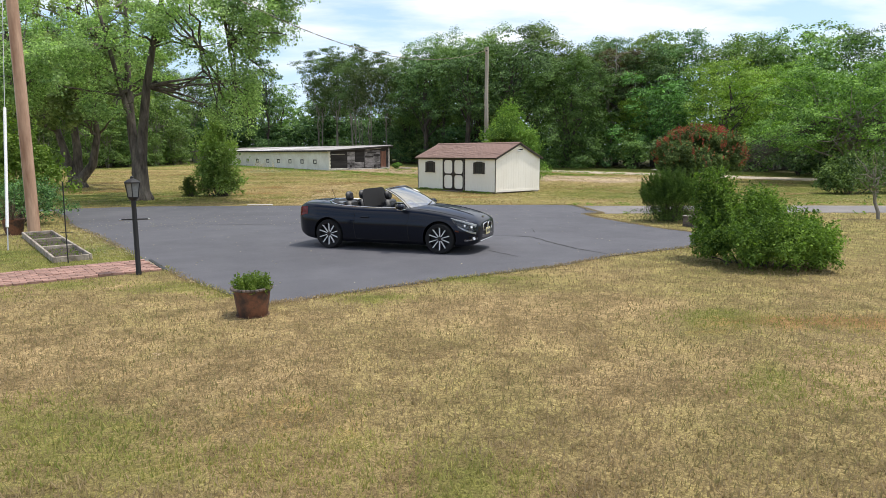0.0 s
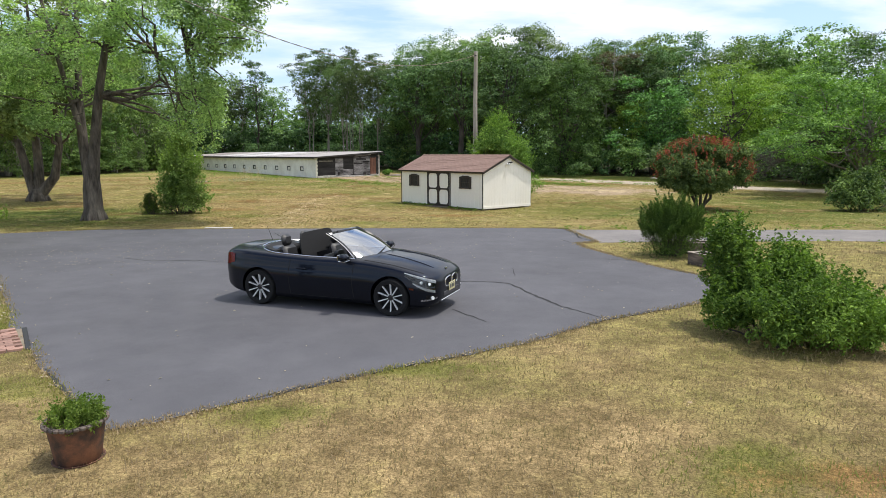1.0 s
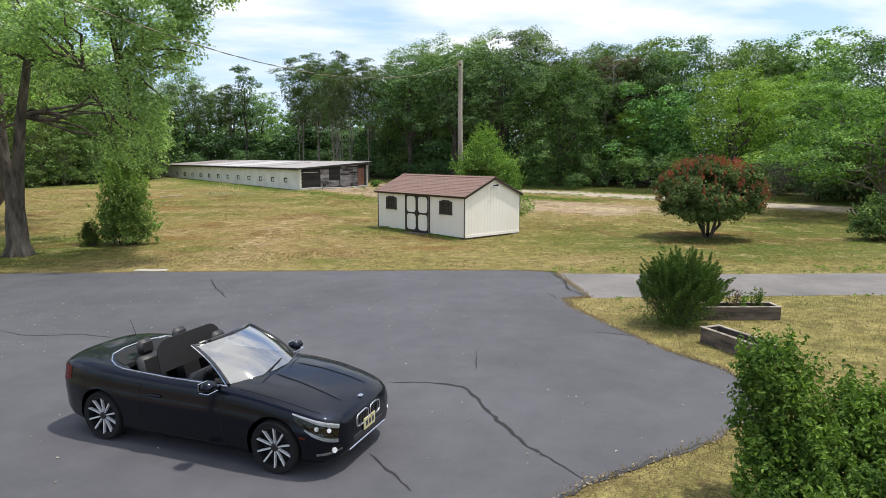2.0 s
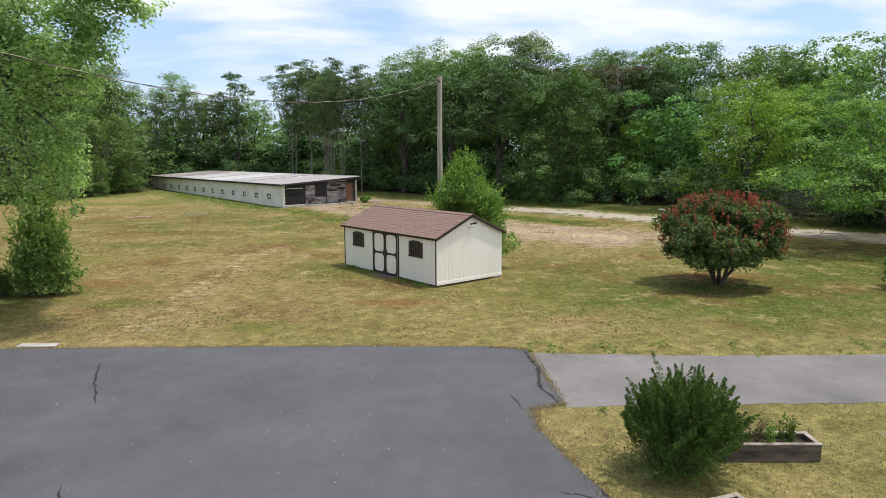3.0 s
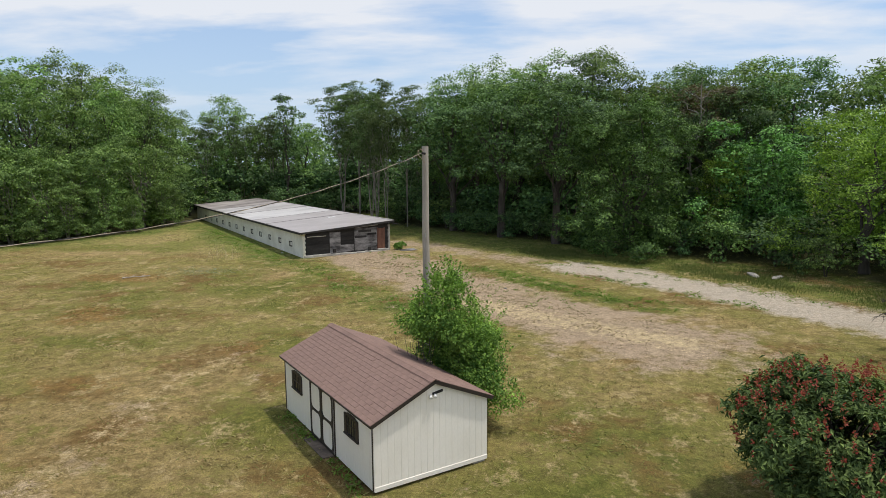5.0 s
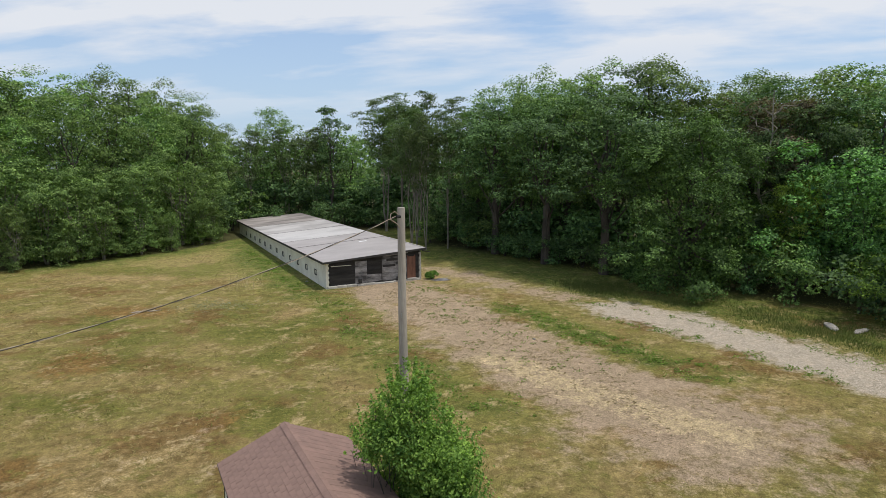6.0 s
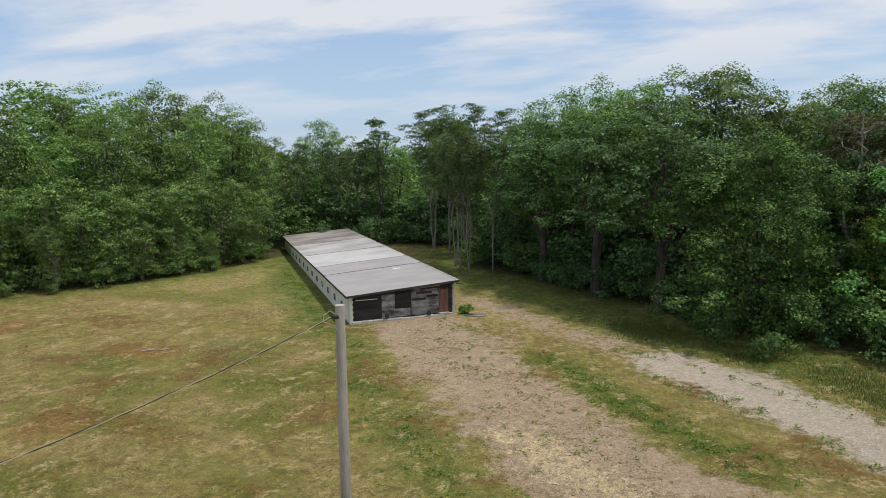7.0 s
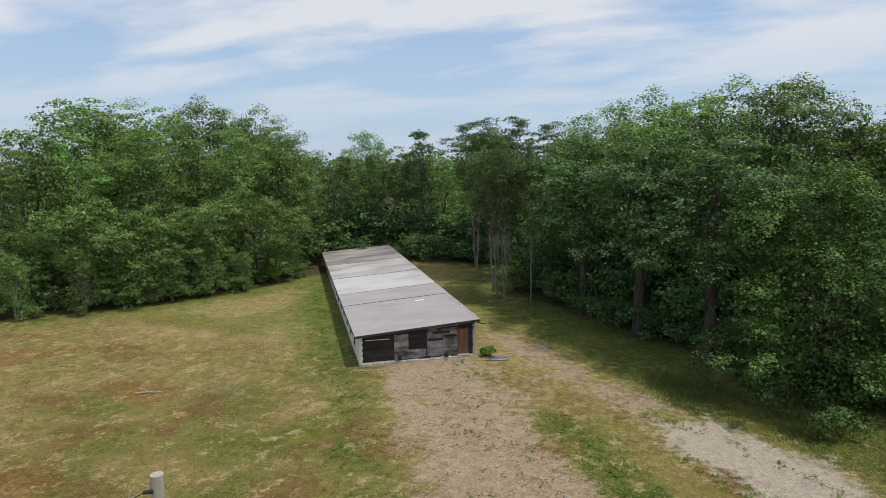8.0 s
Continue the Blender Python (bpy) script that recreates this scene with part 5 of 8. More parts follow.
# ---- rusty planters ----
def barrel_planter():
    t = thing("barrel_planter", "rusty round metal planter full of green herbs", "planter", pose(-2.55, 8.42, gz(8.4)))
    k = 1.0
    part("tub", lathe(bmesh.new(), [(0.185, 0.0), (0.195, 0.012), (0.215, 0.15), (0.245, 0.36), (0.25, 0.38), (0.235, 0.38), (0.225, 0.3), (0.2, 0.26)], 32), RUST, t, "rust-streaked steel tub", True)
    part("saucer", lathe(bmesh.new(), [(0.0, -0.01), (0.205, -0.01), (0.225, 0.012), (0.215, 0.014), (0.195, 0.004)], 28), RUST, t)
    for i in range(30):
        a = 2 * math.pi * i / 30
        part("rim_bead", box(bmesh.new(), 0.258 * math.cos(a), 0.258 * math.sin(a), 0.372, 0.04, 0.05, 0.036, 0.01, Matrix.Rotation(a, 4, "Z")), RUST_RIM, t)
    part("rim", lathe(bmesh.new(), [(0.243, 0.36), (0.262, 0.36), (0.262, 0.39), (0.243, 0.39)], 32, closed=True), RUST_RIM, t, "darker beaded rim")
    part("soil", lathe(bmesh.new(), [(0.0, 0.28), (0.228, 0.28), (0.22, 0.33), (0.0, 0.35)], 24), SOIL, t)
    plant = thing("herb_plant", "bushy green herbs growing in the rusty planter", "plant", pose(-2.55, 8.42, gz(8.4) + 0.3))
    rng = np.random.default_rng(2)
    bm = bmesh.new()
    pts = []
    for i in range(70):
        a, r = rng.uniform(0, 6.28), 0.23 * math.sqrt(rng.uniform(0, 1))
        foot = Vector((r * 0.8 * math.cos(a), r * 0.8 * math.sin(a), 0.0))
        top = Vector((r * 1.3 * math.cos(a), r * 1.3 * math.sin(a), rng.uniform(0.13, 0.29) - r * 0.3))
        rod(bm, foot, top, 0.003, 0.002, 4)
        pts += [tuple(foot.lerp(top, rng.uniform(0.3, 1.05)) + Vector(rng.normal(size=3) * 0.018)) for j in range(42)]
    part("stems", bm, LEAF_HERB, plant)
    pts = np.array(pts)
    part("leaves", leaf_mesh("leaves", pts, ball(rng, len(pts)), np.full(len(pts), 0.034), LEAF_HERB, rng, 0.5), LEAF_HERB, plant)


barrel_planter()


def rust_pot():
    t = thing("plant_pot", "brown rusty pot at the foot of the pole", "planter", pose(-11.75, 17.55, gz(17.5)))
    part("tub", lathe(bmesh.new(), [(0.2, 0), (0.22, 0.1), (0.27, 0.4), (0.28, 0.42), (0.255, 0.42), (0.24, 0.36)], 24), RUST, t, "", True)
    part("soil", lathe(bmesh.new(), [(0.0, 0.32), (0.24, 0.32), (0.23, 0.35), (0.0, 0.37)], 20), SOIL, t)
    rng = np.random.default_rng(8)
    bm = bmesh.new()
    for i in range(40):
        a = rng.uniform(0, 6.28)
        r = rng.uniform(0, 0.45)
        rod(bm, (0, 0, 0.33), (r * math.cos(a), r * math.sin(a), rng.uniform(0.6, 1.15)), 0.005, 0.002, 4)
    part("dry_stems", bm, LEAF_DEAD, t, "tangle of dry brown stems")


rust_pot()


# ---- brick walk ----
def brick_path():
    ax = math.degrees(math.atan2(1.44, 1.87))
    m = pose(-5.62, 12.38, gz(12), 0, 0, ax)
    bm = box(bmesh.new(), -2.4, 0, -0.03, 4.9, 1.36, 0.08)
    t = tagged(new("pavement", to_mesh("pavement", bm, MORTAR)), "brick garden walk in worn red pavers", "path", kind="structure")
    t.matrix_basis = m
    rnd = random.Random(4)
    kinds = [to_mesh("brick", box(bmesh.new(), 0, 0, 0, 0.2, 0.1, 0.05 + 0.004 * v, 0.005), BRICK) for v in range(3)]
    for i in range(21):
        for k in range(13):
            part("brick", kinds[rnd.randrange(3)], BRICK, t, at=pose(-0.12 - i * 0.212 - (0.1 if k % 2 else 0) - 0.02, -0.63 + k * 0.105, 0.018 + rnd.uniform(-0.006, 0.006), rnd.uniform(-2, 2), rnd.uniform(-2, 2), rnd.uniform(-1.5, 1.5)))
    e = box(bmesh.new(), 0, 0, -0.01, 0.07, 1.4, 0.07, 0.008)
    edge = tagged(new("trim", to_mesh("trim", e, TAR)), "dark edging strip between brick and blacktop", "edging", kind="structure")
    edge.matrix_basis = m @ pose(0.05, 0, 0, 0, 0, -3)


brick_path()


# ---- the open convertible ----
def paint_material():
    m, ns, ls, bs = material("dark_blue_metallic_paint")
    fl = noise_node(ns, ls, 900, 1)
    ls.new(ramp(ns, ls, fl, (0.35, (0.004, 0.0055, 0.01)), (0.75, (0.013, 0.017, 0.031))), bs.inputs["Base Color"])
    bs.inputs["Metallic"].default_value, bs.inputs["Roughness"].default_value = 1.0, 0.48
    bs.inputs["Specular IOR Level"].default_value = 0.1
    bs.inputs["Coat Weight"].default_value, bs.inputs["Coat Roughness"].default_value, bs.inputs["Coat IOR"].default_value = 0.6, 0.06, 1.45
    return m


def pane_material(name, tint, gloss):
    m, ns, ls, bs = material(name)
    tr, gl, mix, fr = ns.new("ShaderNodeBsdfTransparent"), ns.new("ShaderNodeBsdfGlossy"), ns.new("ShaderNodeMixShader"), ns.new("ShaderNodeFresnel")
    tr.inputs[0].default_value = rgb(tint)
    gl.inputs["Roughness"].default_value = 0.03
    fr.inputs[0].default_value = 1.5
    ls.new(maths(ns, ls, "ADD", maths(ns, ls, "MULTIPLY", fr.outputs[0], 0.9), gloss), mix.inputs[0])
    ls.new(tr.outputs[0], mix.inputs[1])
    ls.new(gl.outputs[0], mix.inputs[2])
    ls.new(mix.outputs[0], ns["Material Output"].inputs["Surface"])
    return m


PAINT = paint_material()
WINDSCREEN = pane_material("windscreen_glass", (0.72, 0.78, 0.78), 0.42)
LENS = pane_material("headlamp_lens", (0.92, 0.94, 0.95), 0.0)
CHROME = plain("satin_chrome", (0.72, 0.73, 0.74), 0.16, 1.0)
ALLOY = plain("machined_alloy", (0.8, 0.8, 0.8), 0.4, 0.3)
GLOSS_BLACK = plain("gloss_black_trim", (0.008, 0.008, 0.009), 0.2, 0, 0.6)
RUBBER = plain("tyre_rubber", (0.006, 0.006, 0.006), 0.95)
LEATHER = plain("black_leather", (0.02, 0.02, 0.022), 0.5)
CLOTH = plain("black_fabric", (0.012, 0.012, 0.013), 0.9)
GREY_SEAT = plain("grey_seat_fabric", (0.04, 0.04, 0.043), 0.8)
TAIL_RED = plain("tail_lamp_red", (0.26, 0.008, 0.014), 0.2, 0, 0.5)
AMBER = plain("side_marker_amber", (0.16, 0.03, 0.008), 0.3)
PLATE = plain("pale_yellow_plate", (0.55, 0.5, 0.28), 0.5)
PLATE_INK = plain("plate_ink", (0.05, 0.05, 0.06), 0.5)
LAMP_CUP = plain("lamp_reflector", (0.9, 0.91, 0.92), 0.3)

ST_X = (2.15, 2.11, 2.03, 1.9, 1.7, 1.35, 0.95, 0.6, 0.2, -0.3, -0.9, -1.35, -1.7, -1.97, -2.14, -2.23)
ST_W = (0.50, 0.63, 0.75, 0.825, 0.86, 0.885, 0.88, 0.872, 0.87, 0.87, 0.88, 0.89, 0.87, 0.815, 0.73, 0.62)
ST_S = (0.60, 0.655, 0.70, 0.74, 0.79, 0.86, 0.905, 0.925, 0.925, 0.925, 0.945, 0.97, 0.985, 0.98, 0.955, 0.89)
ST_C = (0.64, 0.705, 0.765, 0.82, 0.875, 0.945, 0.99, 1.005, 1.0, 0.99, 1.0, 1.04, 1.055, 1.05, 1.04, 0.95)
ST_B = (0.30, 0.24, 0.20, 0.18, 0.17, 0.17, 0.17, 0.17, 0.17, 0.17, 0.17, 0.17, 0.19, 0.23, 0.29, 0.36)
SIDE_F = (0.0, 0.05, 0.12, 0.3, 0.5, 0.64, 0.68, 0.8, 0.92, 0.97, 1.0)
SIDE_Y = (0.90, 0.955, 0.975, 0.982, 1.0, 0.998, 0.985, 0.97, 0.95, 0.93, 0.895)


def station(x):
    """Half width, shoulder height, middle height and underside at x."""
    acc = np.zeros(4)
    for d, k in ((-0.05, 0.25), (0, 0.5), (0.05, 0.25)):
        acc += k * np.array([np.interp(-(x + d), [-s for s in ST_X], a) for a in (ST_W, ST_S, ST_C, ST_B)])
    if x > 2.07 or x < -2.16:
        acc = np.array([np.interp(-x, [-s for s in ST_X], a) for a in (ST_W, ST_S, ST_C, ST_B)])
    return acc


def flank(x, f, side, out=0.0):
    """A point of the car's side: f runs from the sill to the shoulder."""
    w, s, c, b = station(x)
    return Vector((x, side * (w * float(np.interp(f, SIDE_F, SIDE_Y)) + out), b + (s - b) * f))


def bonnet(x, g, out=0.0):
    """A point of the upper side: g runs from the right shoulder (-1) to the left (1)."""
    w, s, c, b = station(x)
    a = abs(g)
    return Vector((x, 0.895 * w * g, s + (c - s) * (1 - a ** 3.2) + out))


def patch(x0, x1, f0, f1, side, out, n=10, m=4, taper=None):
    """A panel lying on the car's side."""
    bm = bmesh.new()
    rows = []
    for i in range(n + 1):
        x = x0 + (x1 - x0) * i / n
        a, b = (f0, f1) if taper is None else (f0 + (taper[0] - f0) * i / n, f1 + (taper[1] - f1) * i / n)
        rows.append([bm.verts.new(flank(x, a + (b - a) * k / m, side, out)) for k in range(m + 1)])
    for r0, r1 in zip(rows, rows[1:]):
        for k in range(m):
            bm.faces.new((r0[k], r0[k + 1], r1[k + 1], r1[k]))
    geo = bmesh.ops.solidify(bm, geom=bm.faces[:], thickness=-0.012 * side)
    return bm


def cut(me, cutters):
    """The mesh with the cutters taken away."""
    ob = bpy.data.objects.new("solid", me)
    scene.collection.objects.link(ob)
    knives = []
    for bm in cutters:
        kn = bpy.data.objects.new("knife", to_mesh("knife", bm, PAINT))
        scene.collection.objects.link(kn)
        knives.append(kn)
        mod = ob.modifiers.new("cut", "BOOLEAN")
        mod.object, mod.operation, mod.solver = kn, "DIFFERENCE", "EXACT"
    bpy.context.view_layer.update()
    done = bpy.data.meshes.new_from_object(ob.evaluated_get(bpy.context.evaluated_depsgraph_get()))
    for o in [ob] + knives:
        bpy.data.objects.remove(o)
    return done


def wheel(t, x, y, side):
    w = thing("wheel", "ten-spoke alloy wheel with black tyre", "", pose(x, y, 0.325, 90 * side, 0, 0))
    w.parent = t
    prof = [(0.25, -0.1), (0.305, -0.108), (0.318, -0.092), (0.325, -0.06), (0.325, 0.06), (0.318, 0.095), (0.30, 0.112), (0.25, 0.1)]
    part("tyre", lathe(bmesh.new(), prof, 40, closed=True), RUBBER, w, "black road tyre", True)
    rim = part("rim", lathe(bmesh.new(), [(0.228, -0.09), (0.254, -0.1), (0.257, -0.06), (0.226, -0.05), (0.226, 0.06), (0.24, 0.06), (0.24, -0.08)], 40, closed=True), RUBBER, w, "black rim with bright spokes", True)
    part("rim_edge", lathe(bmesh.new(), [(0.244, -0.102), (0.252, -0.102), (0.252, -0.094), (0.244, -0.094)], 40, closed=True), GLOSS_BLACK, rim)
    part("brake_disc", lathe(bmesh.new(), [(0.0, 0.0), (0.215, 0.0), (0.215, 0.02), (0.0, 0.02)], 28), CLOTH, rim, "dark disc behind the spokes")
    for k in range(10):
        a = 2 * math.pi * (k // 2) / 5 + (0.26 if k % 2 else -0.26)
        b = 2 * math.pi * (k // 2) / 5 + (0.3 if k % 2 else -0.3)
        bm = bmesh.new()
        p, q = Vector((0.045 * math.cos(a), 0.045 * math.sin(a), -0.078)), Vector((0.249 * math.cos(b), 0.249 * math.sin(b), -0.097))
        d = (q - p).normalized()
        n = Vector((-d.y, d.x, 0))
        vs = [bm.verts.new(v) for v in (p - n * 0.006, p + n * 0.006, q + n * 0.0105, q - n * 0.0105)]
        ws = [bm.verts.new(v.co + Vector((0, 0, 0.035))) for v in vs]
        bm.faces.new(vs)
        bm.faces.new(ws[::-1])
        for i in range(4):
            bm.faces.new((vs[i], ws[i], ws[(i + 1) % 4], vs[(i + 1) % 4]))
        part("spoke", bm, ALLOY, rim)
    part("hub_cap", lathe(bmesh.new(), [(0.0, -0.092), (0.04, -0.09), (0.052, -0.075), (0.052, -0.04), (0.0, -0.04)], 20), GLOSS_BLACK, rim)


def seat(t, x, y, k, mat, tipped=False):
    s = thing("seat", "grey seat with its back tipped forward" if tipped else "black seat with separate headrest", "", pose(x, y, 0.0))
    s.parent = t
    part("cushion", box(bmesh.new(), 0.08, 0, 0.5, 0.5, 0.5 * k, 0.16, 0.06), mat, s, "", True)
    if tipped:
        part("backrest", box(bmesh.new(), -0.02, 0, 0.76, 0.17, 0.5 * k, 0.5, 0.08, Matrix.Rotation(radians(30), 4, "Y")), mat, s, "", True)
        part("headrest", box(bmesh.new(), 0.2, 0, 0.97, 0.1, 0.25, 0.15, 0.045, Matrix.Rotation(radians(40), 4, "Y")), LEATHER, s, "", True)
        return
    part("backrest", box(bmesh.new(), -0.2, 0, 0.78, 0.15, 0.5 * k, 0.56, 0.06, Matrix.Rotation(radians(-14), 4, "Y")), LEATHER, s, "", True)
    part("headrest", box(bmesh.new(), -0.3, 0, 1.15, 0.11, 0.27, 0.22, 0.052, Matrix.Rotation(radians(-10), 4, "Y")), LEATHER, s, "", True)
    for d in (-0.06, 0.06):
        part("headrest_post", rod(bmesh.new(), (-0.27, d, 1.0), (-0.29, d, 1.08), 0.008, n=6), GLOSS_BLACK, s)


def convertible():
    t = thing("convertible_car", "dark blue convertible car with its top down on blacktop", "car",
              Matrix.Translation((-1.05, 15.07, gz(15.07) + 0.011)) @ Matrix.Rotation(radians(-20.8), 4, "Z") @ Matrix.Scale(1.015, 4))
    # body, lofted from its cross-sections
    xs = np.concatenate([np.linspace(2.15, 1.95, 9), np.linspace(1.9, -1.95, 78), np.linspace(-2.0, -2.23, 10)])
    rings = []
    gs = [-1 + 2 * k / 16 for k in range(1, 16)]
    for x in xs:
        right = [flank(x, f, -1) for f in SIDE_F]
        left = [flank(x, f, 1) for f in SIDE_F]
        w, s, c, b = station(x)
        under = [Vector((x, w * y, b)) for y in (0.8, 0.4, 0.0, -0.4, -0.8)]
        rings.append(right + [bonnet(x, g) for g in gs] + left[::-1] + under)
    n = len(rings[0])
    verts = [v for r in rings for v in r]
    bm = bmesh.new()
    bv = [bm.verts.new(v) for v in verts]
    for i in range(len(rings) - 1):
        for k in range(n):
            bm.faces.new((bv[i * n + k], bv[i * n + (k + 1) % n], bv[(i + 1) * n + (k + 1) % n], bv[(i + 1) * n + k]))
    bm.faces.new(bv[:n][::-1])
    bm.faces.new(bv[-n:])
    solid = to_mesh("body", bm, PAINT, True)
    knives = []
    for x in (1.345, -1.345):
        for s in (-1, 1):
            knives.append(rod(bmesh.new(), (x, s * 0.6, 0.335), (x, s * 1.1, 0.335), 0.372, n=40))
    pit = bmesh.new()
    outline = [(0.66, -0.52), (0.5, -0.69), (-0.95, -0.70), (-1.12, -0.62), (-1.18, -0.4), (-1.18, 0.4), (-1.12, 0.62), (-0.95, 0.70), (0.5, 0.69), (0.66, 0.52), (0.74, 0.3), (0.76, 0.0), (0.74, -0.3)]
    prism(pit, outline, 0.3, 1.4)
    knives.append(pit)
    body = part("body", cut(solid, knives), PAINT, t, "dark blue metallic body shell")
    # cabin lining
    small = [(x * 0.985 - 0.003, y * 0.975) for x, y in outline]
    bm = bmesh.new()
    lo = [bm.verts.new((x, y, 0.32)) for x, y in small]
    hi = [bm.verts.new((x, y, 0.885 if x > -0.9 else 0.94)) for x, y in small]
    for k in range(len(small)):
        bm.faces.new((lo[k], hi[k], hi[(k + 1) % len(small)], lo[(k + 1) % len(small)]))
    bm.faces.new(lo)
    part("cabin_lining", bm, LEATHER, t, "black cabin lining")
    for s in (-1, 1):
        for x in (1.345, -1.345):
            bm = bmesh.new()
            k = 18
            a0 = [bm.verts.new((x + 0.371 * math.cos(math.pi * i / k), s * 0.6, 0.335 + 0.371 * math.sin(math.pi * i / k))) for i in range(k + 1)]
            bm.faces.new(a0 + [bm.verts.new((x, s * 0.6, 0.2))])
            part("wheel_housing", bm, CLOTH, t)
            wheel(t, x, s * 0.765, s)
    dash = part("dashboard", box(bmesh.new(), 0.52, 0, 0.84, 0.36, 1.3, 0.22, 0.06), LEATHER, t, "black dashboard", True)
    bm = bmesh.new()
    ring = [(0.2 - 0.05 * math.sin(a), 0.36 + 0.18 * math.cos(a), 0.86 + 0.17 * math.sin(a)) for a in [2 * math.pi * k / 20 for k in range(20)]]
    tube(bm, ring + ring[:1], 0.014, 6)
    rod(bm, (0.2, 0.2, 0.86), (0.2, 0.52, 0.86), 0.018, n=6)
    rod(bm, (0.2, 0.36, 0.86), (0.42, 0.36, 0.8), 0.03, n=8)
    part("steering_wheel", bm, LEATHER, t)
    for y in (-0.36, 0.36):
        seat(t, -0.12, y, 1.0, GREY_SEAT, y < 0)
    for y in (-0.32, 0.32):
        seat(t, -0.78, y, 0.85, LEATHER)
    part("console", box(bmesh.new(), 0.05, 0, 0.55, 0.9, 0.18, 0.26, 0.03), LEATHER, t)
    # wind deflector behind the front seats
    bm = bmesh.new()
    out = [(-0.6, 0.92), (0.6, 0.92)]
    for cy, turn in ((0.4, 0), (-0.4, 90)):
        out += [(cy + 0.2 * math.cos(radians(turn + a)), 1.13 + 0.2 * math.sin(radians(turn + a))) for a in range(0, 91, 15)]
    lo, hi = [[bm.verts.new((-0.56 - 0.18 * (z - 0.92) + d, y, z)) for y, z in out] for d in (0, 0.02)]
    bm.faces.new(lo)
    bm.faces.new(hi[::-1])
    for i in range(len(out)):
        bm.faces.new((lo[i], hi[i], hi[(i + 1) % len(out)], lo[(i + 1) % len(out)]))
    defl = part("wind_deflector", bm, CLOTH, t, "black mesh wind deflector")
    part("maker_tag", box(bmesh.new(), -0.62, -0.28, 1.2, 0.05, 0.09, 0.02, 0.0, Matrix.Rotation(radians(-10), 4, "Y")), CHROME, defl)
    # folded roof cover and the bright line round it
    bm = bmesh.new()
    cover = [(-1.1, -0.66), (-1.3, -0.6), (-1.45, -0.45), (-1.5, -0.2), (-1.5, 0.2), (-1.45, 0.45), (-1.3, 0.6), (-1.1, 0.66)]
    top = [bm.verts.new(bonnet(x, y / (0.895 * station(x)[0]), 0.008)) for x, y in cover]
    low = [bm.verts.new(v.co - Vector((0, 0, 0.06))) for v in top]
    mid = bm.verts.new(bonnet(-1.15, 0, 0.01))
    for i in range(len(cover)):
        j = (i + 1) % len(cover)
        bm.faces.new((top[i], top[j], mid))
        bm.faces.new((low[i], low[j], top[j], top[i]))
    part("roof_cover", bm, CLOTH, t, "black folded-roof cover")
    line = []
    for x in np.linspace(0.62, -1.05, 16):
        w = station(x)[0]
        line.append(bonnet(x, -0.735 / (0.895 * w), 0.006))
    for x, y in ((-1.2, -0.71), (-1.36, -0.63), (-1.5, -0.48), (-1.55, -0.25), (-1.56, 0.0)):
        line.append(bonnet(x, y / (0.895 * station(x)[0]), 0.008))
    line += [Vector((p.x, -p.y, p.z)) for p in line[-2::-1]]
    part("belt_trim", tube(bmesh.new(), line, 0.012, 6), CHROME, t, "bright chrome line round the cabin")
    # windscreen
    bm = bmesh.new()
    rows = []
    base = lambda g: Vector((0.90 - 0.30 * abs(g) ** 2.2, 0.70 * g, 1.0 - 0.045 * g * g))
    head = lambda g: Vector((0.10 - 0.13 * abs(g) ** 2.2, 0.56 * g, 1.37 - 0.03 * g * g))
    for i in range(9):
        row = []
        for k in range(17):
            g = -1 + k / 8
            p = base(g).lerp(head(g), i / 8)
            p += Vector((0.03, 0, 0.03)) * math.sin(math.pi * i / 8)
            row.append(bm.verts.new(p))
        rows.append(row)
    for r0, r1 in zip(rows, rows[1:]):
        for k in range(16):
            bm.faces.new((r0[k], r0[k + 1], r1[k + 1], r1[k]))
    screen = part("windscreen", bm, WINDSCREEN, t, "raked windscreen reflecting the sky", True)
    border = [base(1).lerp(head(1), i / 8) + Vector((0.03, 0, 0.03)) * math.sin(math.pi * i / 8) for i in range(9)]
    full = [Vector((p.x, -p.y, p.z)) for p in border] + [head(-1 + k / 8) for k in range(1, 16)] + border[::-1]
    part("frame", tube(bmesh.new(), full, 0.026, 8), GLOSS_BLACK, screen, "black windscreen frame", True)
    for s in (-1, 1):
        part("pillar_trim", tube(bmesh.new(), [Vector((p.x - 0.012, s * (p.y + 0.022), p.z + 0.004)) for p in border], 0.01, 6), CHROME, screen)
    for a, b in (((0.93, -0.45, 1.02), (0.82, 0.1, 1.07)), ((0.93, 0.15, 1.03), (0.78, 0.58, 1.03))):
        part("wiper", rod(bmesh.new(), a, b, 0.01, n=6), GLOSS_BLACK, screen)
    part("inner_mirror", box(bmesh.new(), 0.14, 0, 1.33, 0.03, 0.2, 0.06, 0.015), GLOSS_BLACK, screen)
    # outer mirrors, seams, handles, lamps
    for s in (-1, 1):
        mir = part("door_mirror", box(bmesh.new(), 0.5, s * 0.93, 0.99, 0.16, 0.2, 0.12, 0.045), PAINT, t, "dark door mirror with a bright lower edge", True)
        part("mirror_arm", box(bmesh.new(), 0.5, s * 0.82, 0.95, 0.08, 0.14, 0.035, 0.01), GLOSS_BLACK, mir)
        part("mirror_glass", box(bmesh.new(), 0.415, s * 0.93, 0.99, 0.01, 0.16, 0.09, 0.004), CHROME, mir)
        part("mirror_edge", box(bmesh.new(), 0.5, s * 0.93, 0.928, 0.14, 0.18, 0.014, 0.005), CHROME, mir)
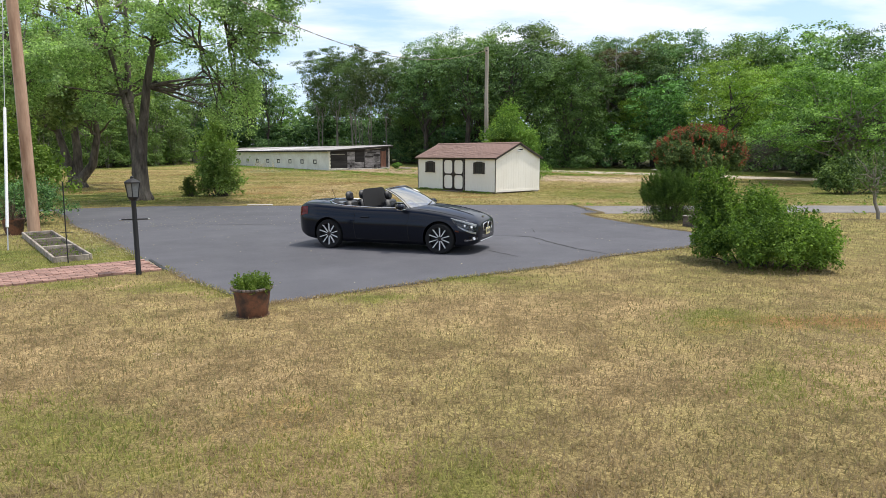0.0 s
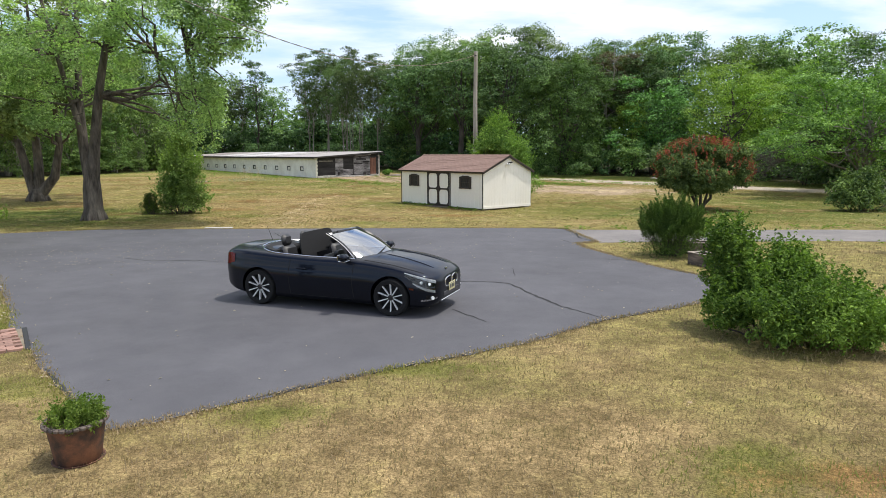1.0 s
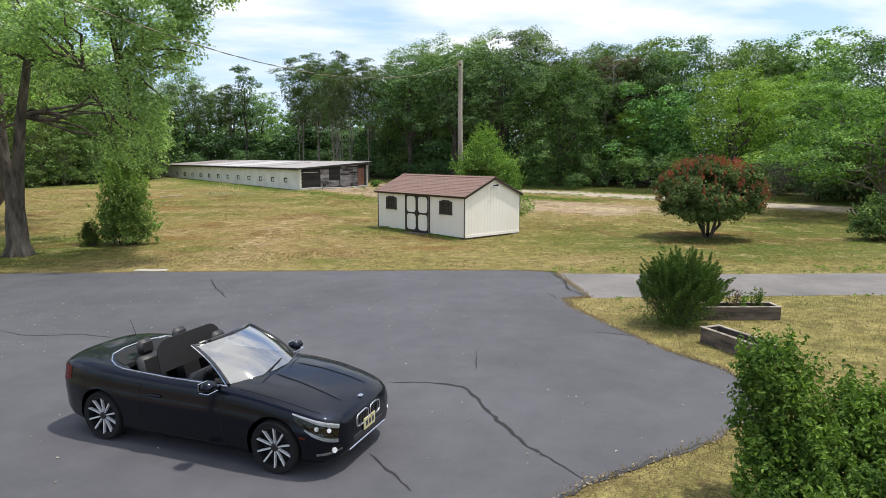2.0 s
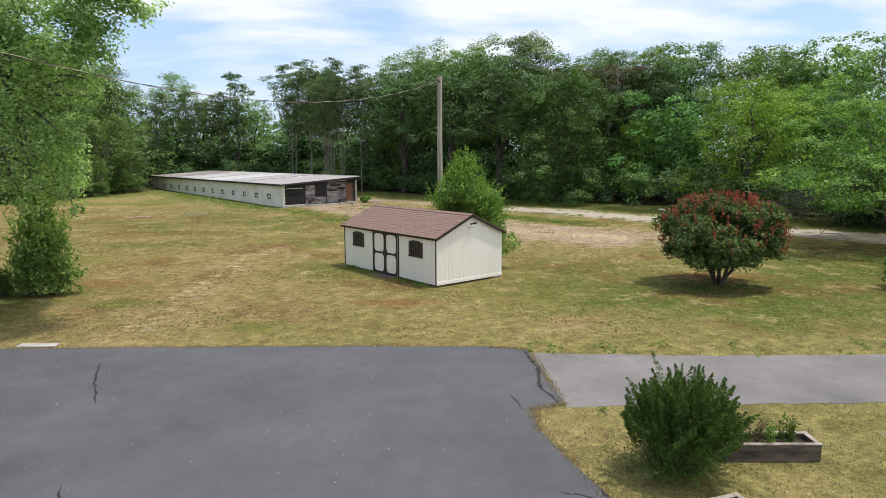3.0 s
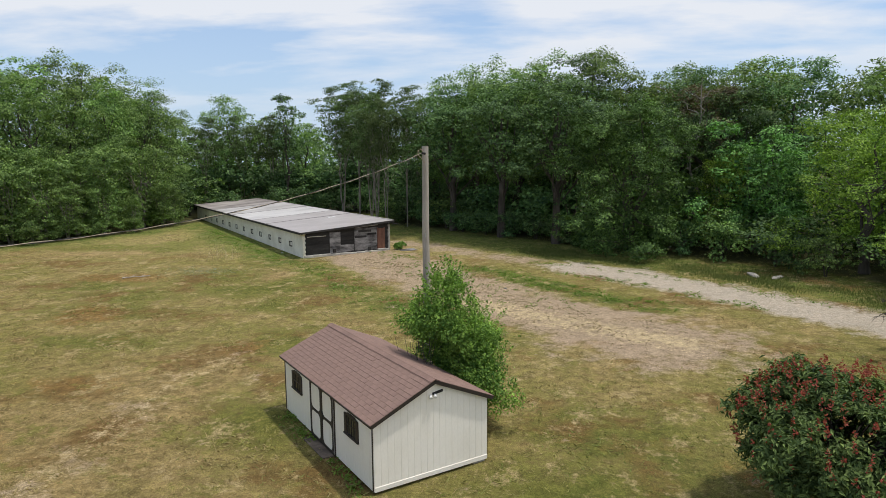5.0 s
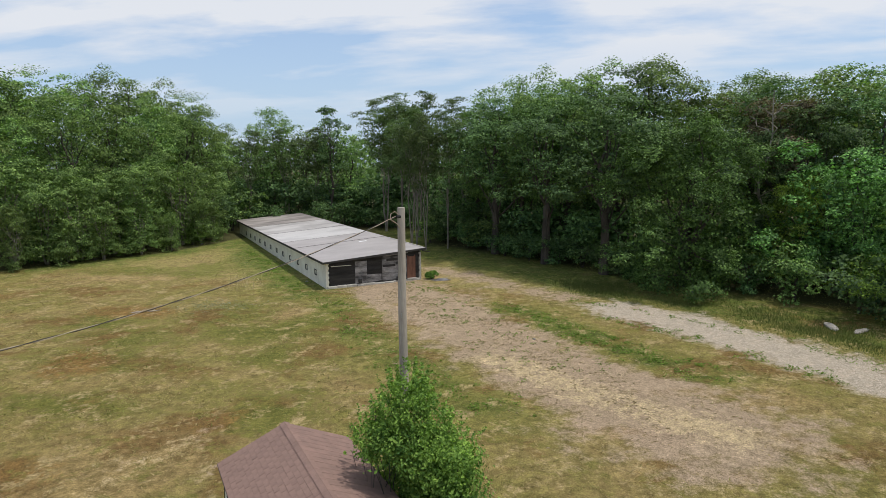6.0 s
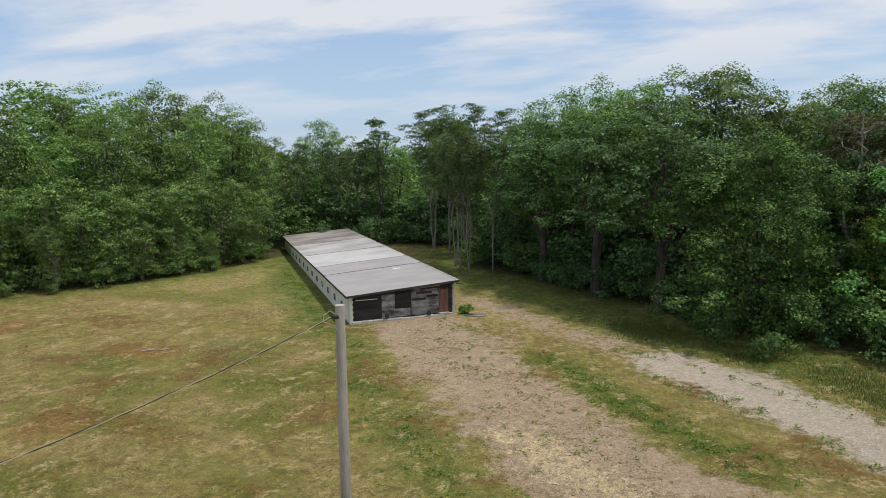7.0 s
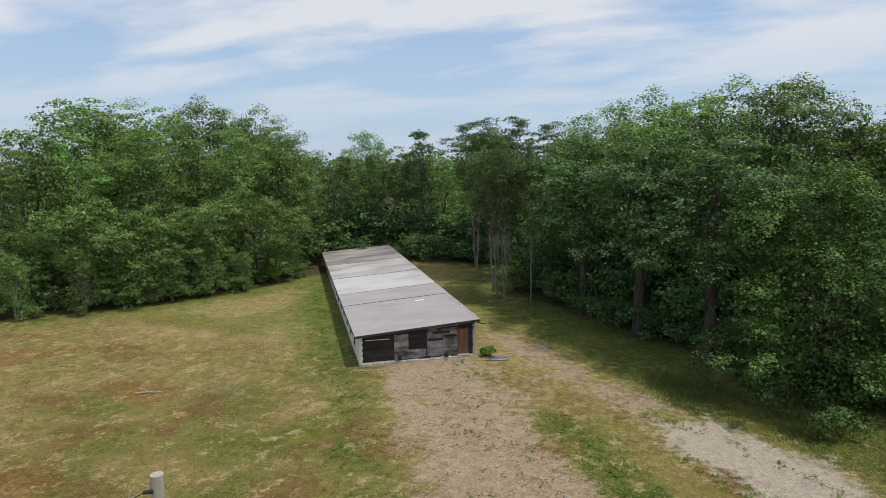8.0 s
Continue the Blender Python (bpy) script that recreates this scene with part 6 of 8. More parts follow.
        for x in (0.66, -0.64):
            part("door_seam", tube(bmesh.new(), [flank(x - 0.05 * math.sin(3 * f), f, s, 0.001) for f in np.linspace(0.1, 1, 12)], 0.0045, 5), CLOTH, t)
        part("sill_seam", tube(bmesh.new(), [flank(x, 0.1, s, 0.001) for x in np.linspace(0.62, -0.64, 12)], 0.004, 5), CLOTH, t)
        part("door_handle", box(bmesh.new(), -0.42, s * (abs(flank(-0.42, 0.74, s).y) + 0.012), flank(-0.42, 0.74, s).z, 0.2, 0.03, 0.03, 0.01), PAINT, t)
        lamp = part("headlight", patch(1.62, 2.1, 0.86, 0.945, s, 0.004, 12, 5, (0.48, 0.92)), GLOSS_BLACK, t, "swept headlight with bright inner rings")
        part("light_bar", patch(1.6, 2.1, 0.93, 0.95, s, 0.01, 12, 2, (0.84, 0.95)), LAMP_CUP, lamp)
        part("lower_light_bar", patch(1.76, 2.1, 0.7, 0.735, s, 0.01, 12, 2, (0.47, 0.575)), LAMP_CUP, lamp)
        for x in (1.9, 2.02):
            p = flank(x, 0.78, s, 0.0)
            bm = bmesh.new()
            nrm = Vector((0.75, s * 0.65, 0.1)).normalized()
            rod(bm, p - nrm * 0.02, p + nrm * 0.012, 0.026, 0.026, 16)
            part("lamp_ring", bm, LAMP_CUP, lamp)
        part("lens", patch(1.62, 2.1, 0.84, 0.95, s, 0.016, 12, 5, (0.46, 0.94)), LENS, lamp, "clear headlight lens")
        part("tail_light", patch(-1.90, -2.21, 0.72, 0.93, s, 0.006, 8, 4, (0.6, 0.95)), TAIL_RED, t, "red tail light")
        part("side_marker", patch(1.70, 1.78, 0.52, 0.57, s, 0.004, 3, 2), AMBER, t)
        part("air_duct", patch(1.98, 2.12, 0.18, 0.4, s, 0.004, 6, 3), GLOSS_BLACK, t)
        part("duct_trim", patch(1.9, 2.12, 0.2, 0.26, s, 0.012, 6, 2), CHROME, t, "bright strip under the fog lamp")
        bm = bmesh.new()
        p = flank(2.06, 0.28, s, 0.0)
        rod(bm, p, p + Vector((0.02, s * 0.012, 0)), 0.032, 0.03, 14)
        part("fog_lamp", bm, LAMP_CUP, t)
        # kidney-shaped grille halves
        bm = bmesh.new()
        sq = lambda v: math.copysign(abs(v) ** 0.55, v)
        oval = [(s * 0.165 + 0.14 * sq(math.cos(a)), 0.57 + 0.08 * sq(math.sin(a))) for a in [2 * math.pi * k / 20 for k in range(20)]]
        oval = [(y, z - 0.02 * (abs(y) / 0.28)) for y, z in oval]
        lo, hi = [[bm.verts.new((x - 0.12 * y * y, y, z)) for y, z in oval] for x in (2.13, 2.16)]
        bm.faces.new(lo[::-1])
        bm.faces.new(hi)
        for i in range(20):
            bm.faces.new((lo[i], lo[(i + 1) % 20], hi[(i + 1) % 20], hi[i]))
        grille = part("grille", bm, GLOSS_BLACK, t, "rounded black grille half with chrome ring")
        part("ring", tube(bmesh.new(), [(2.163 - 0.12 * y * y, y, z) for y, z in oval + oval[:1]], 0.011, 6), CHROME, grille)
        for k in range(5):
            y = s * (0.075 + 0.04 * k)
            part("slat", box(bmesh.new(), 2.162 - 0.12 * y * y, y, 0.562, 0.006, 0.006, 0.12), GLOSS_BLACK, grille)
        # bonnet creases
        part("bonnet_crease", tube(bmesh.new(), [bonnet(x, s * (0.3 + 0.14 * (x - 0.95)), 0.0) for x in np.linspace(0.98, 1.95, 12)], [0.004] + [0.011] * 10 + [0.004], 6), PAINT, t)
        part("bonnet_seam", tube(bmesh.new(), [bonnet(x, s * 0.93, 0.001) for x in np.linspace(0.8, 1.9, 12)], 0.004, 5), CLOTH, t)
    part("lower_intake", box(bmesh.new(), 2.125, 0, 0.36, 0.06, 0.8, 0.1, 0.02), GLOSS_BLACK, t, "black lower air intake")
    part("splitter", box(bmesh.new(), 2.1, 0, 0.265, 0.1, 0.95, 0.025, 0.008), CHROME, t)
    plate = part("number_plate", box(bmesh.new(), 2.165, 0, 0.45, 0.012, 0.3, 0.15, 0.006), PLATE, t, "pale yellow number plate with dark bars")
    for y in (-0.08, 0.0, 0.08):
        part("bar", box(bmesh.new(), 2.173, y, 0.45, 0.004, 0.05, 0.06), PLATE_INK, plate)
    part("bonnet_badge", rod(bmesh.new(), bonnet(2.04, 0, 0.0), bonnet(2.04, 0, 0.012), 0.04, n=16), CHROME, t)
    part("antenna", rod(bmesh.new(), bonnet(-1.75, 0.25, 0.0), bonnet(-1.75, 0.25, 0.0) + Vector((-0.12, 0, 0.28)), 0.006, 0.003, 6), GLOSS_BLACK, t)
    part("rear_plate_recess", box(bmesh.new(), -2.222, 0, 0.62, 0.03, 0.55, 0.16, 0.02), GLOSS_BLACK, t)
    part("boot_seam", tube(bmesh.new(), [bonnet(-1.62, g, 0.001) for g in np.linspace(-0.8, 0.8, 16)], 0.004, 5), CLOTH, t)
    part("rear_valance", box(bmesh.new(), -2.18, 0, 0.38, 0.08, 1.1, 0.12, 0.03), GLOSS_BLACK, t)


convertible()


# ---- the two maples on the lawn ----
def lawn_maple(x, y, seed, stems, fork_z, trunk_r, crowns, count, leaf, label, flare=1.5):
    """A many-stemmed maple: stems are lists of points from the fork; crowns are (x, y, z, radius, clumps)."""
    rng = np.random.default_rng(seed)
    t = thing("maple_tree", label, "tree", pose(x, y, gz(y)), "maples on the lawn")
    bm = bmesh.new()
    tube(bm, [(0, 0, -0.2), (0, 0, 0.12), (0, 0, 0.5), (0, 0, fork_z * 0.8), (0.03, 0, fork_z + 0.25)], [trunk_r * flare * 1.12, trunk_r * flare, trunk_r * 1.08, trunk_r, trunk_r * 0.85], 14)
    for k in range(7):
        a = 2 * math.pi * k / 7 + 0.3
        tube(bm, [(trunk_r * 0.8 * math.cos(a), trunk_r * 0.8 * math.sin(a), 0.5), (trunk_r * 1.2 * math.cos(a), trunk_r * 1.2 * math.sin(a), 0.12), (trunk_r * 1.55 * math.cos(a), trunk_r * 1.55 * math.sin(a), -0.08)], [trunk_r * 0.25, trunk_r * 0.3, trunk_r * 0.15], 6)
    part("trunk", bm, LAWN_BARK, t, "rough dark bark", True)
    ends = []
    for line in stems:
        bm = bmesh.new()
        r0 = trunk_r * (0.72 if line[0][2] < fork_z + 0.3 else 0.4 if line[-1][2] > line[0][2] + 5 else 0.17)
        tube(bm, line, [r0 * (1 - 0.8 * i / (len(line) - 1)) for i in range(len(line))], 10)
        part("stem", bm, LAWN_BARK, t, "", True)
        ends += line[2:]
    cs, rs = [], []
    for cx, cy, cz, rad, n in crowns:
        n = int(n * 2.1)
        d = ball(rng, n) * (rng.uniform(0.2, 1, n) ** 0.55)[:, None]
        d[:, 2] *= 0.75
        cs.append(np.array([cx, cy, cz]) + d * rad)
        rs.append(rng.uniform(0.22, 0.62, n))
    cs, rs = np.concatenate(cs), np.concatenate(rs)
    bm = bmesh.new()
    for k in rng.choice(len(cs), min(110, len(cs)), replace=False):
        near = min(ends, key=lambda e: (Vector(e) - Vector(cs[k])).length + (3 if e[2] > cs[k][2] + 0.5 else 0))
        limb(bm, rng, near, cs[k], 0.075, 0.016, 0.05, 5, 0.12, 5)
    tagged(part("branchwork", bm, LAWN_BARK, t, "", True), kind="stuff")
    p, nrm = crown_leaves(rng, cs, rs, count, 0.85, (0, 0, 6.5))
    p += rng.normal(size=p.shape) * 0.1
    part("crown", leaf_mesh("crown", p, nrm, np.full(count, leaf), LEAF_MAPLE, rng, 0.7), LEAF_MAPLE, t)


lawn_maple(-14.75, 31.6, 21,
           [[(-0.3, 0.15, 3.6), (-0.55, 0.0, 5.0), (-0.9, -0.3, 7.2), (-1.4, -0.4, 9.8), (-1.8, -0.5, 12.5)],
            [(-0.1, 0.1, 1.7), (-0.34, 0.2, 3.4), (-0.42, 0.3, 5.4), (-0.36, 0.5, 8.5), (-0.3, 0.6, 13.0)],
            [(0.08, 0, 1.6), (0.32, -0.1, 3.3), (0.7, -0.2, 5.4), (1.15, -0.2, 7.4), (1.9, -0.3, 10.0), (2.4, -0.3, 13.0)],
            [(1.9, -0.3, 10.0), (4.3, -0.8, 10.6), (6.6, -1.0, 10.7), (8.5, -1.2, 10.2)],
            [(1.1, -0.2, 7.2), (2.2, -0.6, 7.4), (3.6, -0.9, 7.1), (5.0, -1.2, 7.3)],
            [(-0.55, 0.0, 5.0), (-2.6, -0.7, 5.3), (-4.6, -1.2, 5.6)]],
           1.75, 0.37,
           [(-0.3, 2.0, 11.2, 5.9, 54), (4.6, -0.8, 8.0, 3.1, 40), (-5.0, -1.0, 7.0, 3.6, 46), (-1.5, -2.8, 6.0, 1.7, 16), (-4.2, -2.4, 5.2, 1.7, 16), (1.6, -2.6, 8.2, 2.2, 18), (-1.0, -1.5, 4.2, 0.9, 5), (4.4, 1.0, 4.7, 2.0, 20), (6.6, -1.4, 8.4, 2.2, 22), (-1.0, 2.2, 7.0, 3.0, 22), (5.2, -1.2, 5.9, 1.6, 10), (7.0, -1.2, 10.6, 2.0, 18), (8.7, -1.2, 9.9, 1.3, 8)],
           76000, 0.124, "large three-stemmed maple with light green leaves", 1.22)
lawn_maple(-24.3, 43.0, 22,
           [[(-0.2, 0, 0.6), (-0.55, 0, 2.0), (-1.0, 0.1, 3.6), (-2.6, 0.3, 6.0), (-4.2, 0.4, 9.0)],
            [(0.05, 0.1, 0.6), (0.15, 0.1, 2.4), (0.0, 0.2, 4.6), (0.2, 0.3, 8.0), (0.2, 0.3, 12.5)],
            [(0.25, 0, 0.5), (1.15, 0, 1.5), (1.6, 0, 3.4), (1.5, 0, 5.8), (2.0, 0, 9.5)]],
           0.5, 0.46,
           [(0, 0, 10.2, 6.6, 90), (3.0, -1.5, 6.6, 3.0, 26), (-3.6, -1.5, 6.4, 3.4, 30), (0.5, -3.0, 5.4, 2.4, 16), (-6.0, -1.0, 8.5, 3.2, 24)],
           26000, 0.23, "old leaning maple with several dark stems", 1.2)


# ---- shrubs ----
def shrub(name, label, x, y, clump_rows, count, leaf, mat, seed, flat=0.85, slim=0.6, shell=0.4, group="", twigs=24, bark=BARK, up=0.0, clear=None, tail=0.35, shoots=0, shoot_len=0.3):
    """A shrub of clumps (x, y, z, radius) round its foot, on many thin stems."""
    rng = np.random.default_rng(seed)
    t = thing(name, label, "shrub", pose(x, y, gz(y)), group)
    c = np.array([r[:3] for r in clump_rows], float)
    rad = np.array([r[3] for r in clump_rows], float)
    # split every large clump into lumps on its outside, for an uneven outline
    cs, rs = [c], [rad * 0.72]
    for ci, ri in zip(c, rad):
        n = 26
        d = ball(rng, n)
        d[:, 2] = np.abs(d[:, 2]) * 1.15 - 0.35
        cs.append(ci + d * ri * rng.uniform(0.6, 1.12, n)[:, None])
        rs.append(ri * rng.uniform(0.12, 0.36, n))
    cs, rs = np.concatenate(cs), np.concatenate(rs)
    cs[:, 2] = np.maximum(cs[:, 2], rs * 0.6)
    bm = bmesh.new()
    for k in rng.choice(len(cs), min(twigs, len(cs)), replace=False):
        foot = rng.normal(size=2) * 0.1 + cs[k][:2] * 0.35
        limb(bm, rng, (foot[0], foot[1], -0.05), cs[k], 0.02, 0.006, 0, 4, 0.1, 5)
    part("stems", bm, bark, t)
    p, nrm = clump_leaves(rng, cs, rs, count, flat, shell, tail)
    if shoots:
        k = rng.choice(len(c), shoots)
        d = ball(rng, shoots)
        d[:, 2] = np.abs(d[:, 2]) * 0.9 + 0.15
        d /= np.linalg.norm(d, axis=1)[:, None]
        start = c[k] + d * (rad[k] * 0.9)[:, None]
        way = d * 0.55 + ball(rng, shoots) * 0.3 + np.array([0, 0, 0.75])
        s = rng.uniform(0, 1, (shoots, 16))
        q = start[:, None] + way[:, None] * (s * rng.uniform(0.4, 1.2, shoots)[:, None] * shoot_len)[..., None] + rng.normal(size=(shoots, 16, 3)) * (0.045 * (1.15 - s))[..., None]
        p = np.concatenate([p, q.reshape(-1, 3)])
        nn = ball(rng, shoots * 16)
        nn[:, 2] = np.abs(nn[:, 2]) + 0.3
        nrm = np.concatenate([nrm, nn / np.linalg.norm(nn, axis=1)[:, None]])
    keep = p[:, 2] > 0.02
    if clear:
        keep &= (p[:, 0] * clear[0] + p[:, 1] * clear[1] > clear[2]) | (p[:, 2] > 3.1)
    p, nrm = p[keep], nrm[keep]
    nrm[:, 2] += up
    nrm /= np.linalg.norm(nrm, axis=1)[:, None]
    part("foliage", leaf_mesh("foliage", p, nrm, np.full(len(p), leaf), mat, rng, slim), mat, t)
    return t


shrub("garden_shrub", "sprawling bright green shrub on the lawn edge", 5.95, 12.25,
      [(-0.45, 0.9, 1.3, 0.34), (-0.4, 0.85, 0.92, 0.43), (-0.35, 0.7, 0.55, 0.48), (0.0, 0.2, 0.48, 0.55), (0.3, -0.5, 0.42, 0.52), (0.35, 0.55, 0.8, 0.42), (0.75, 0.2, 0.48, 0.48), (-0.65, 0.3, 0.32, 0.36), (-0.3, -0.5, 0.36, 0.42), (1.05, -0.1, 0.28, 0.36), (1.25, 0.1, 0.36, 0.24), (0.9, -0.6, 0.28, 0.36), (0.45, 0.75, 1.0, 0.24)],
      34000, 0.064, LEAF_VINE, 31, 0.95, 0.5, 0.42, tail=0.32, shoots=1100, shoot_len=0.28)


def juniper(x, y, seed):
    """A juniper: feathery plumes rising from a dense body, each tapering to a point."""
    rng = np.random.default_rng(seed)
    t = thing("juniper_bush", "dark green spiky juniper beside the driveway", "shrub", pose(x, y, gz(y)) @ Matrix.Diagonal((1.06, 1.06, 1.12, 1)))
    n = 380
    d = ball(rng, n)
    d[:, 2] = np.abs(d[:, 2]) * 1.3 - 0.5
    d /= np.linalg.norm(d, axis=1)[:, None]
    start = d * np.array([0.82, 0.68, 0.62]) * rng.uniform(0.4, 0.98, n)[:, None] + np.array([0.03, -0.05, 0.68])
    way = d * np.array([0.62, 0.62, 0.3]) + rng.normal(size=(n, 3)) * 0.16 + np.array([0, 0, 0.72])
    way /= np.linalg.norm(way, axis=1)[:, None]
    length = rng.uniform(0.2, 0.46, n)
    tall = rng.choice(np.flatnonzero(d[:, 2] > 0.1), 40, replace=False)
    length[tall] *= 1.4
    bm = bmesh.new()
    for k in range(0, n, 7):
        limb(bm, rng, (start[k][0] * 0.25, start[k][1] * 0.25, -0.04), start[k], 0.018, 0.007, 0, 4, 0.1, 5)
    part("stems", bm, BARK, t)
    m = 105
    s = rng.uniform(0, 1, (n, m)) ** 0.85
    side = rng.normal(size=(n, m, 3))
    side -= (side * way[:, None]).sum(2)[..., None] * way[:, None]
    side /= np.linalg.norm(side, axis=2)[..., None]
    wide = 0.12 * (1 - s) ** 1.1 * rng.uniform(0.2, 1, (n, m)) + 0.006
    p = start[:, None] + way[:, None] * (s * length[:, None])[..., None] + side * wide[..., None]
    axes = way[:, None] * 0.9 + side * 0.6
    nrm = np.cross(axes, rng.normal(size=(n, m, 3)))
    nrm[..., 2] = np.abs(nrm[..., 2]) + 0.25
    # the dense dark body behind the plumes
    k = 7000
    q = ball(rng, k) * (rng.uniform(0, 1, k) ** 0.4)[:, None] * np.array([0.8, 0.68, 0.64]) + np.array([0, -0.05, 0.64])
    # low sprays spread to the left, added to darken the ground like the bush's shadow
    shade_skirt = np.stack([rng.normal(size=1800) * 0.42 - 0.22, rng.normal(size=1800) * 0.36 - 0.1, rng.uniform(0.03, 0.38, 1800)], 1)
    p = np.concatenate([p.reshape(-1, 3), q, shade_skirt])
    nrm = np.concatenate([nrm.reshape(-1, 3), ball(rng, k + 1800)])
    axes = np.concatenate([axes.reshape(-1, 3), ball(rng, k + 1800) + np.array([0, 0, 0.6])])
    nrm /= np.linalg.norm(nrm, axis=1)[:, None]
    axes /= np.linalg.norm(axes, axis=1)[:, None]
    keep = p[:, 2] > 0.02
    part("foliage", leaf_mesh("foliage", p[keep], nrm[keep], np.full(int(keep.sum()), 0.056), LEAF_JUNIPER, rng, 0.26, False, axes[keep]), LEAF_JUNIPER, t)
    return t


juniper(7.3, 20.8, 32)
shrub("sapling_bush", "tall loose light-green bush on the lawn", -12.1, 34.9,
      [(0, 0, 0.45, 0.8), (0.75, 0.1, 0.35, 0.55), (-0.7, 0, 0.3, 0.5), (0, 0, 0.9, 0.95), (0.3, 0, 1.7, 0.85), (-0.35, 0.1, 1.5, 0.85), (0.1, 0, 2.4, 0.7), (-0.1, 0.2, 2.9, 0.45), (0.2, 0, 3.4, 0.3), (0.65, -0.1, 1.0, 0.7), (-0.6, 0, 0.7, 0.6), (0.6, 0.1, 2.1, 0.45), (-0.5, 0, 2.2, 0.4)],
      9000, 0.125, LEAF_LIGHT, 33, 0.85, 0.6, 0.5, twigs=44, shoots=320, shoot_len=0.8)
shrub("small_conifer", "small dark green conifer bush on the lawn", -13.6, 34.7, [(0, 0, 0.45, 0.42), (0, 0, 0.8, 0.3), (0, 0, 0.2, 0.42)], 3000, 0.1, LEAF_JUNIPER, 34, 1.0, 0.25)
shrub("edge_shrub", "broad mid-green shrub by the track", 22.4, 36.0, [(0, 0, 0.8, 1.1), (-0.9, 0, 0.7, 0.9), (1.2, 0.3, 0.9, 1.1), (0.3, 0.3, 1.5, 0.7), (2.4, 0.3, 1.0, 1.2), (-0.4, -0.6, 0.5, 0.7), (3.6, 0.6, 1.2, 1.2)], 12000, 0.14, LEAF_OAK, 35, shoots=160, shoot_len=0.5)
shrub("yard_shrub", "dark twiggy shrub behind the utility pole", -13.4, 19.6, [(0, 0, 0.7, 0.9), (1.0, 0.6, 0.55, 0.75), (-1.1, 0, 0.9, 1.0), (0.4, 1.0, 0.8, 0.8), (-2.3, 0.2, 1.2, 1.2)], 14000, 0.07, LEAF_DEEP, 36)
shrub("yard_shrub", "yellow-green layered shrub behind the pole", -15.6, 22.6, [(0, 0, 1.4, 1.2), (0.9, 0.2, 2.2, 0.8), (-0.8, 0, 2.4, 1.0), (1.5, 0.2, 1.3, 0.9), (-2.0, 0, 1.8, 1.3), (0.3, 0, 2.9, 0.5)], 14000, 0.12, LEAF_HERB, 37, shoots=120, shoot_len=0.5)
shrub("shed_tree", "leafy bright green young tree behind the shed", 4.2, 41.2,
      [(-0.9, 0.9, 1.6, 1.1), (-1.0, 0.9, 2.8, 0.95), (0, 0, 1.3, 1.5), (0.3, 0, 2.2, 1.5), (-0.3, 0.1, 2.9, 1.35), (0.25, 0, 3.5, 1.15), (-0.1, 0.1, 4.15, 0.85), (0.05, 0, 4.65, 0.5), (1.1, -0.1, 1.6, 1.2), (-0.9, 0.4, 2.3, 1.2), (0.95, 0.1, 2.9, 0.9), (0.9, 0.3, 0.9, 1.1), (0.5, 1.0, 2.0, 1.2)],
      46000, 0.1, LEAF_SAPLING, 38, twigs=40, shoots=420, shoot_len=0.45, clear=(0.76, 0.65, -0.22))


def sparse_tree():
    rng = np.random.default_rng(40)
    t = thing("small_tree", "thin half-bare young tree beside the driveway", "tree", pose(14.45, 21.3, gz(21.3)))
    bm = bmesh.new()
    line = limb(bm, rng, (0, 0, -0.1), (-0.25, 0, 1.3), 0.06, 0.04, 0, 4, 0.05, 8)
    pts = []
    for k in range(16):
        a = rng.uniform(0, 6.28)
        end = (-0.3 + math.cos(a) * rng.uniform(0.4, 1.0), math.sin(a) * rng.uniform(0.4, 1.0), rng.uniform(1.1, 2.3))
        seg = limb(bm, rng, line[int(rng.integers(2, 5))], end, 0.025, 0.006, 0.08, 4, 0.15, 5)
        for q in seg[1:]:
            pts += [np.array(q) + rng.normal(size=3) * 0.13 for j in range(9)]
    part("trunk", bm, PALE_BARK, t)
    pts = np.array(pts)
    part("crown", leaf_mesh("crown", pts, ball(rng, len(pts)), np.full(len(pts), 0.09), LEAF_LOCUST, rng), LEAF_LOCUST, t)


sparse_tree()


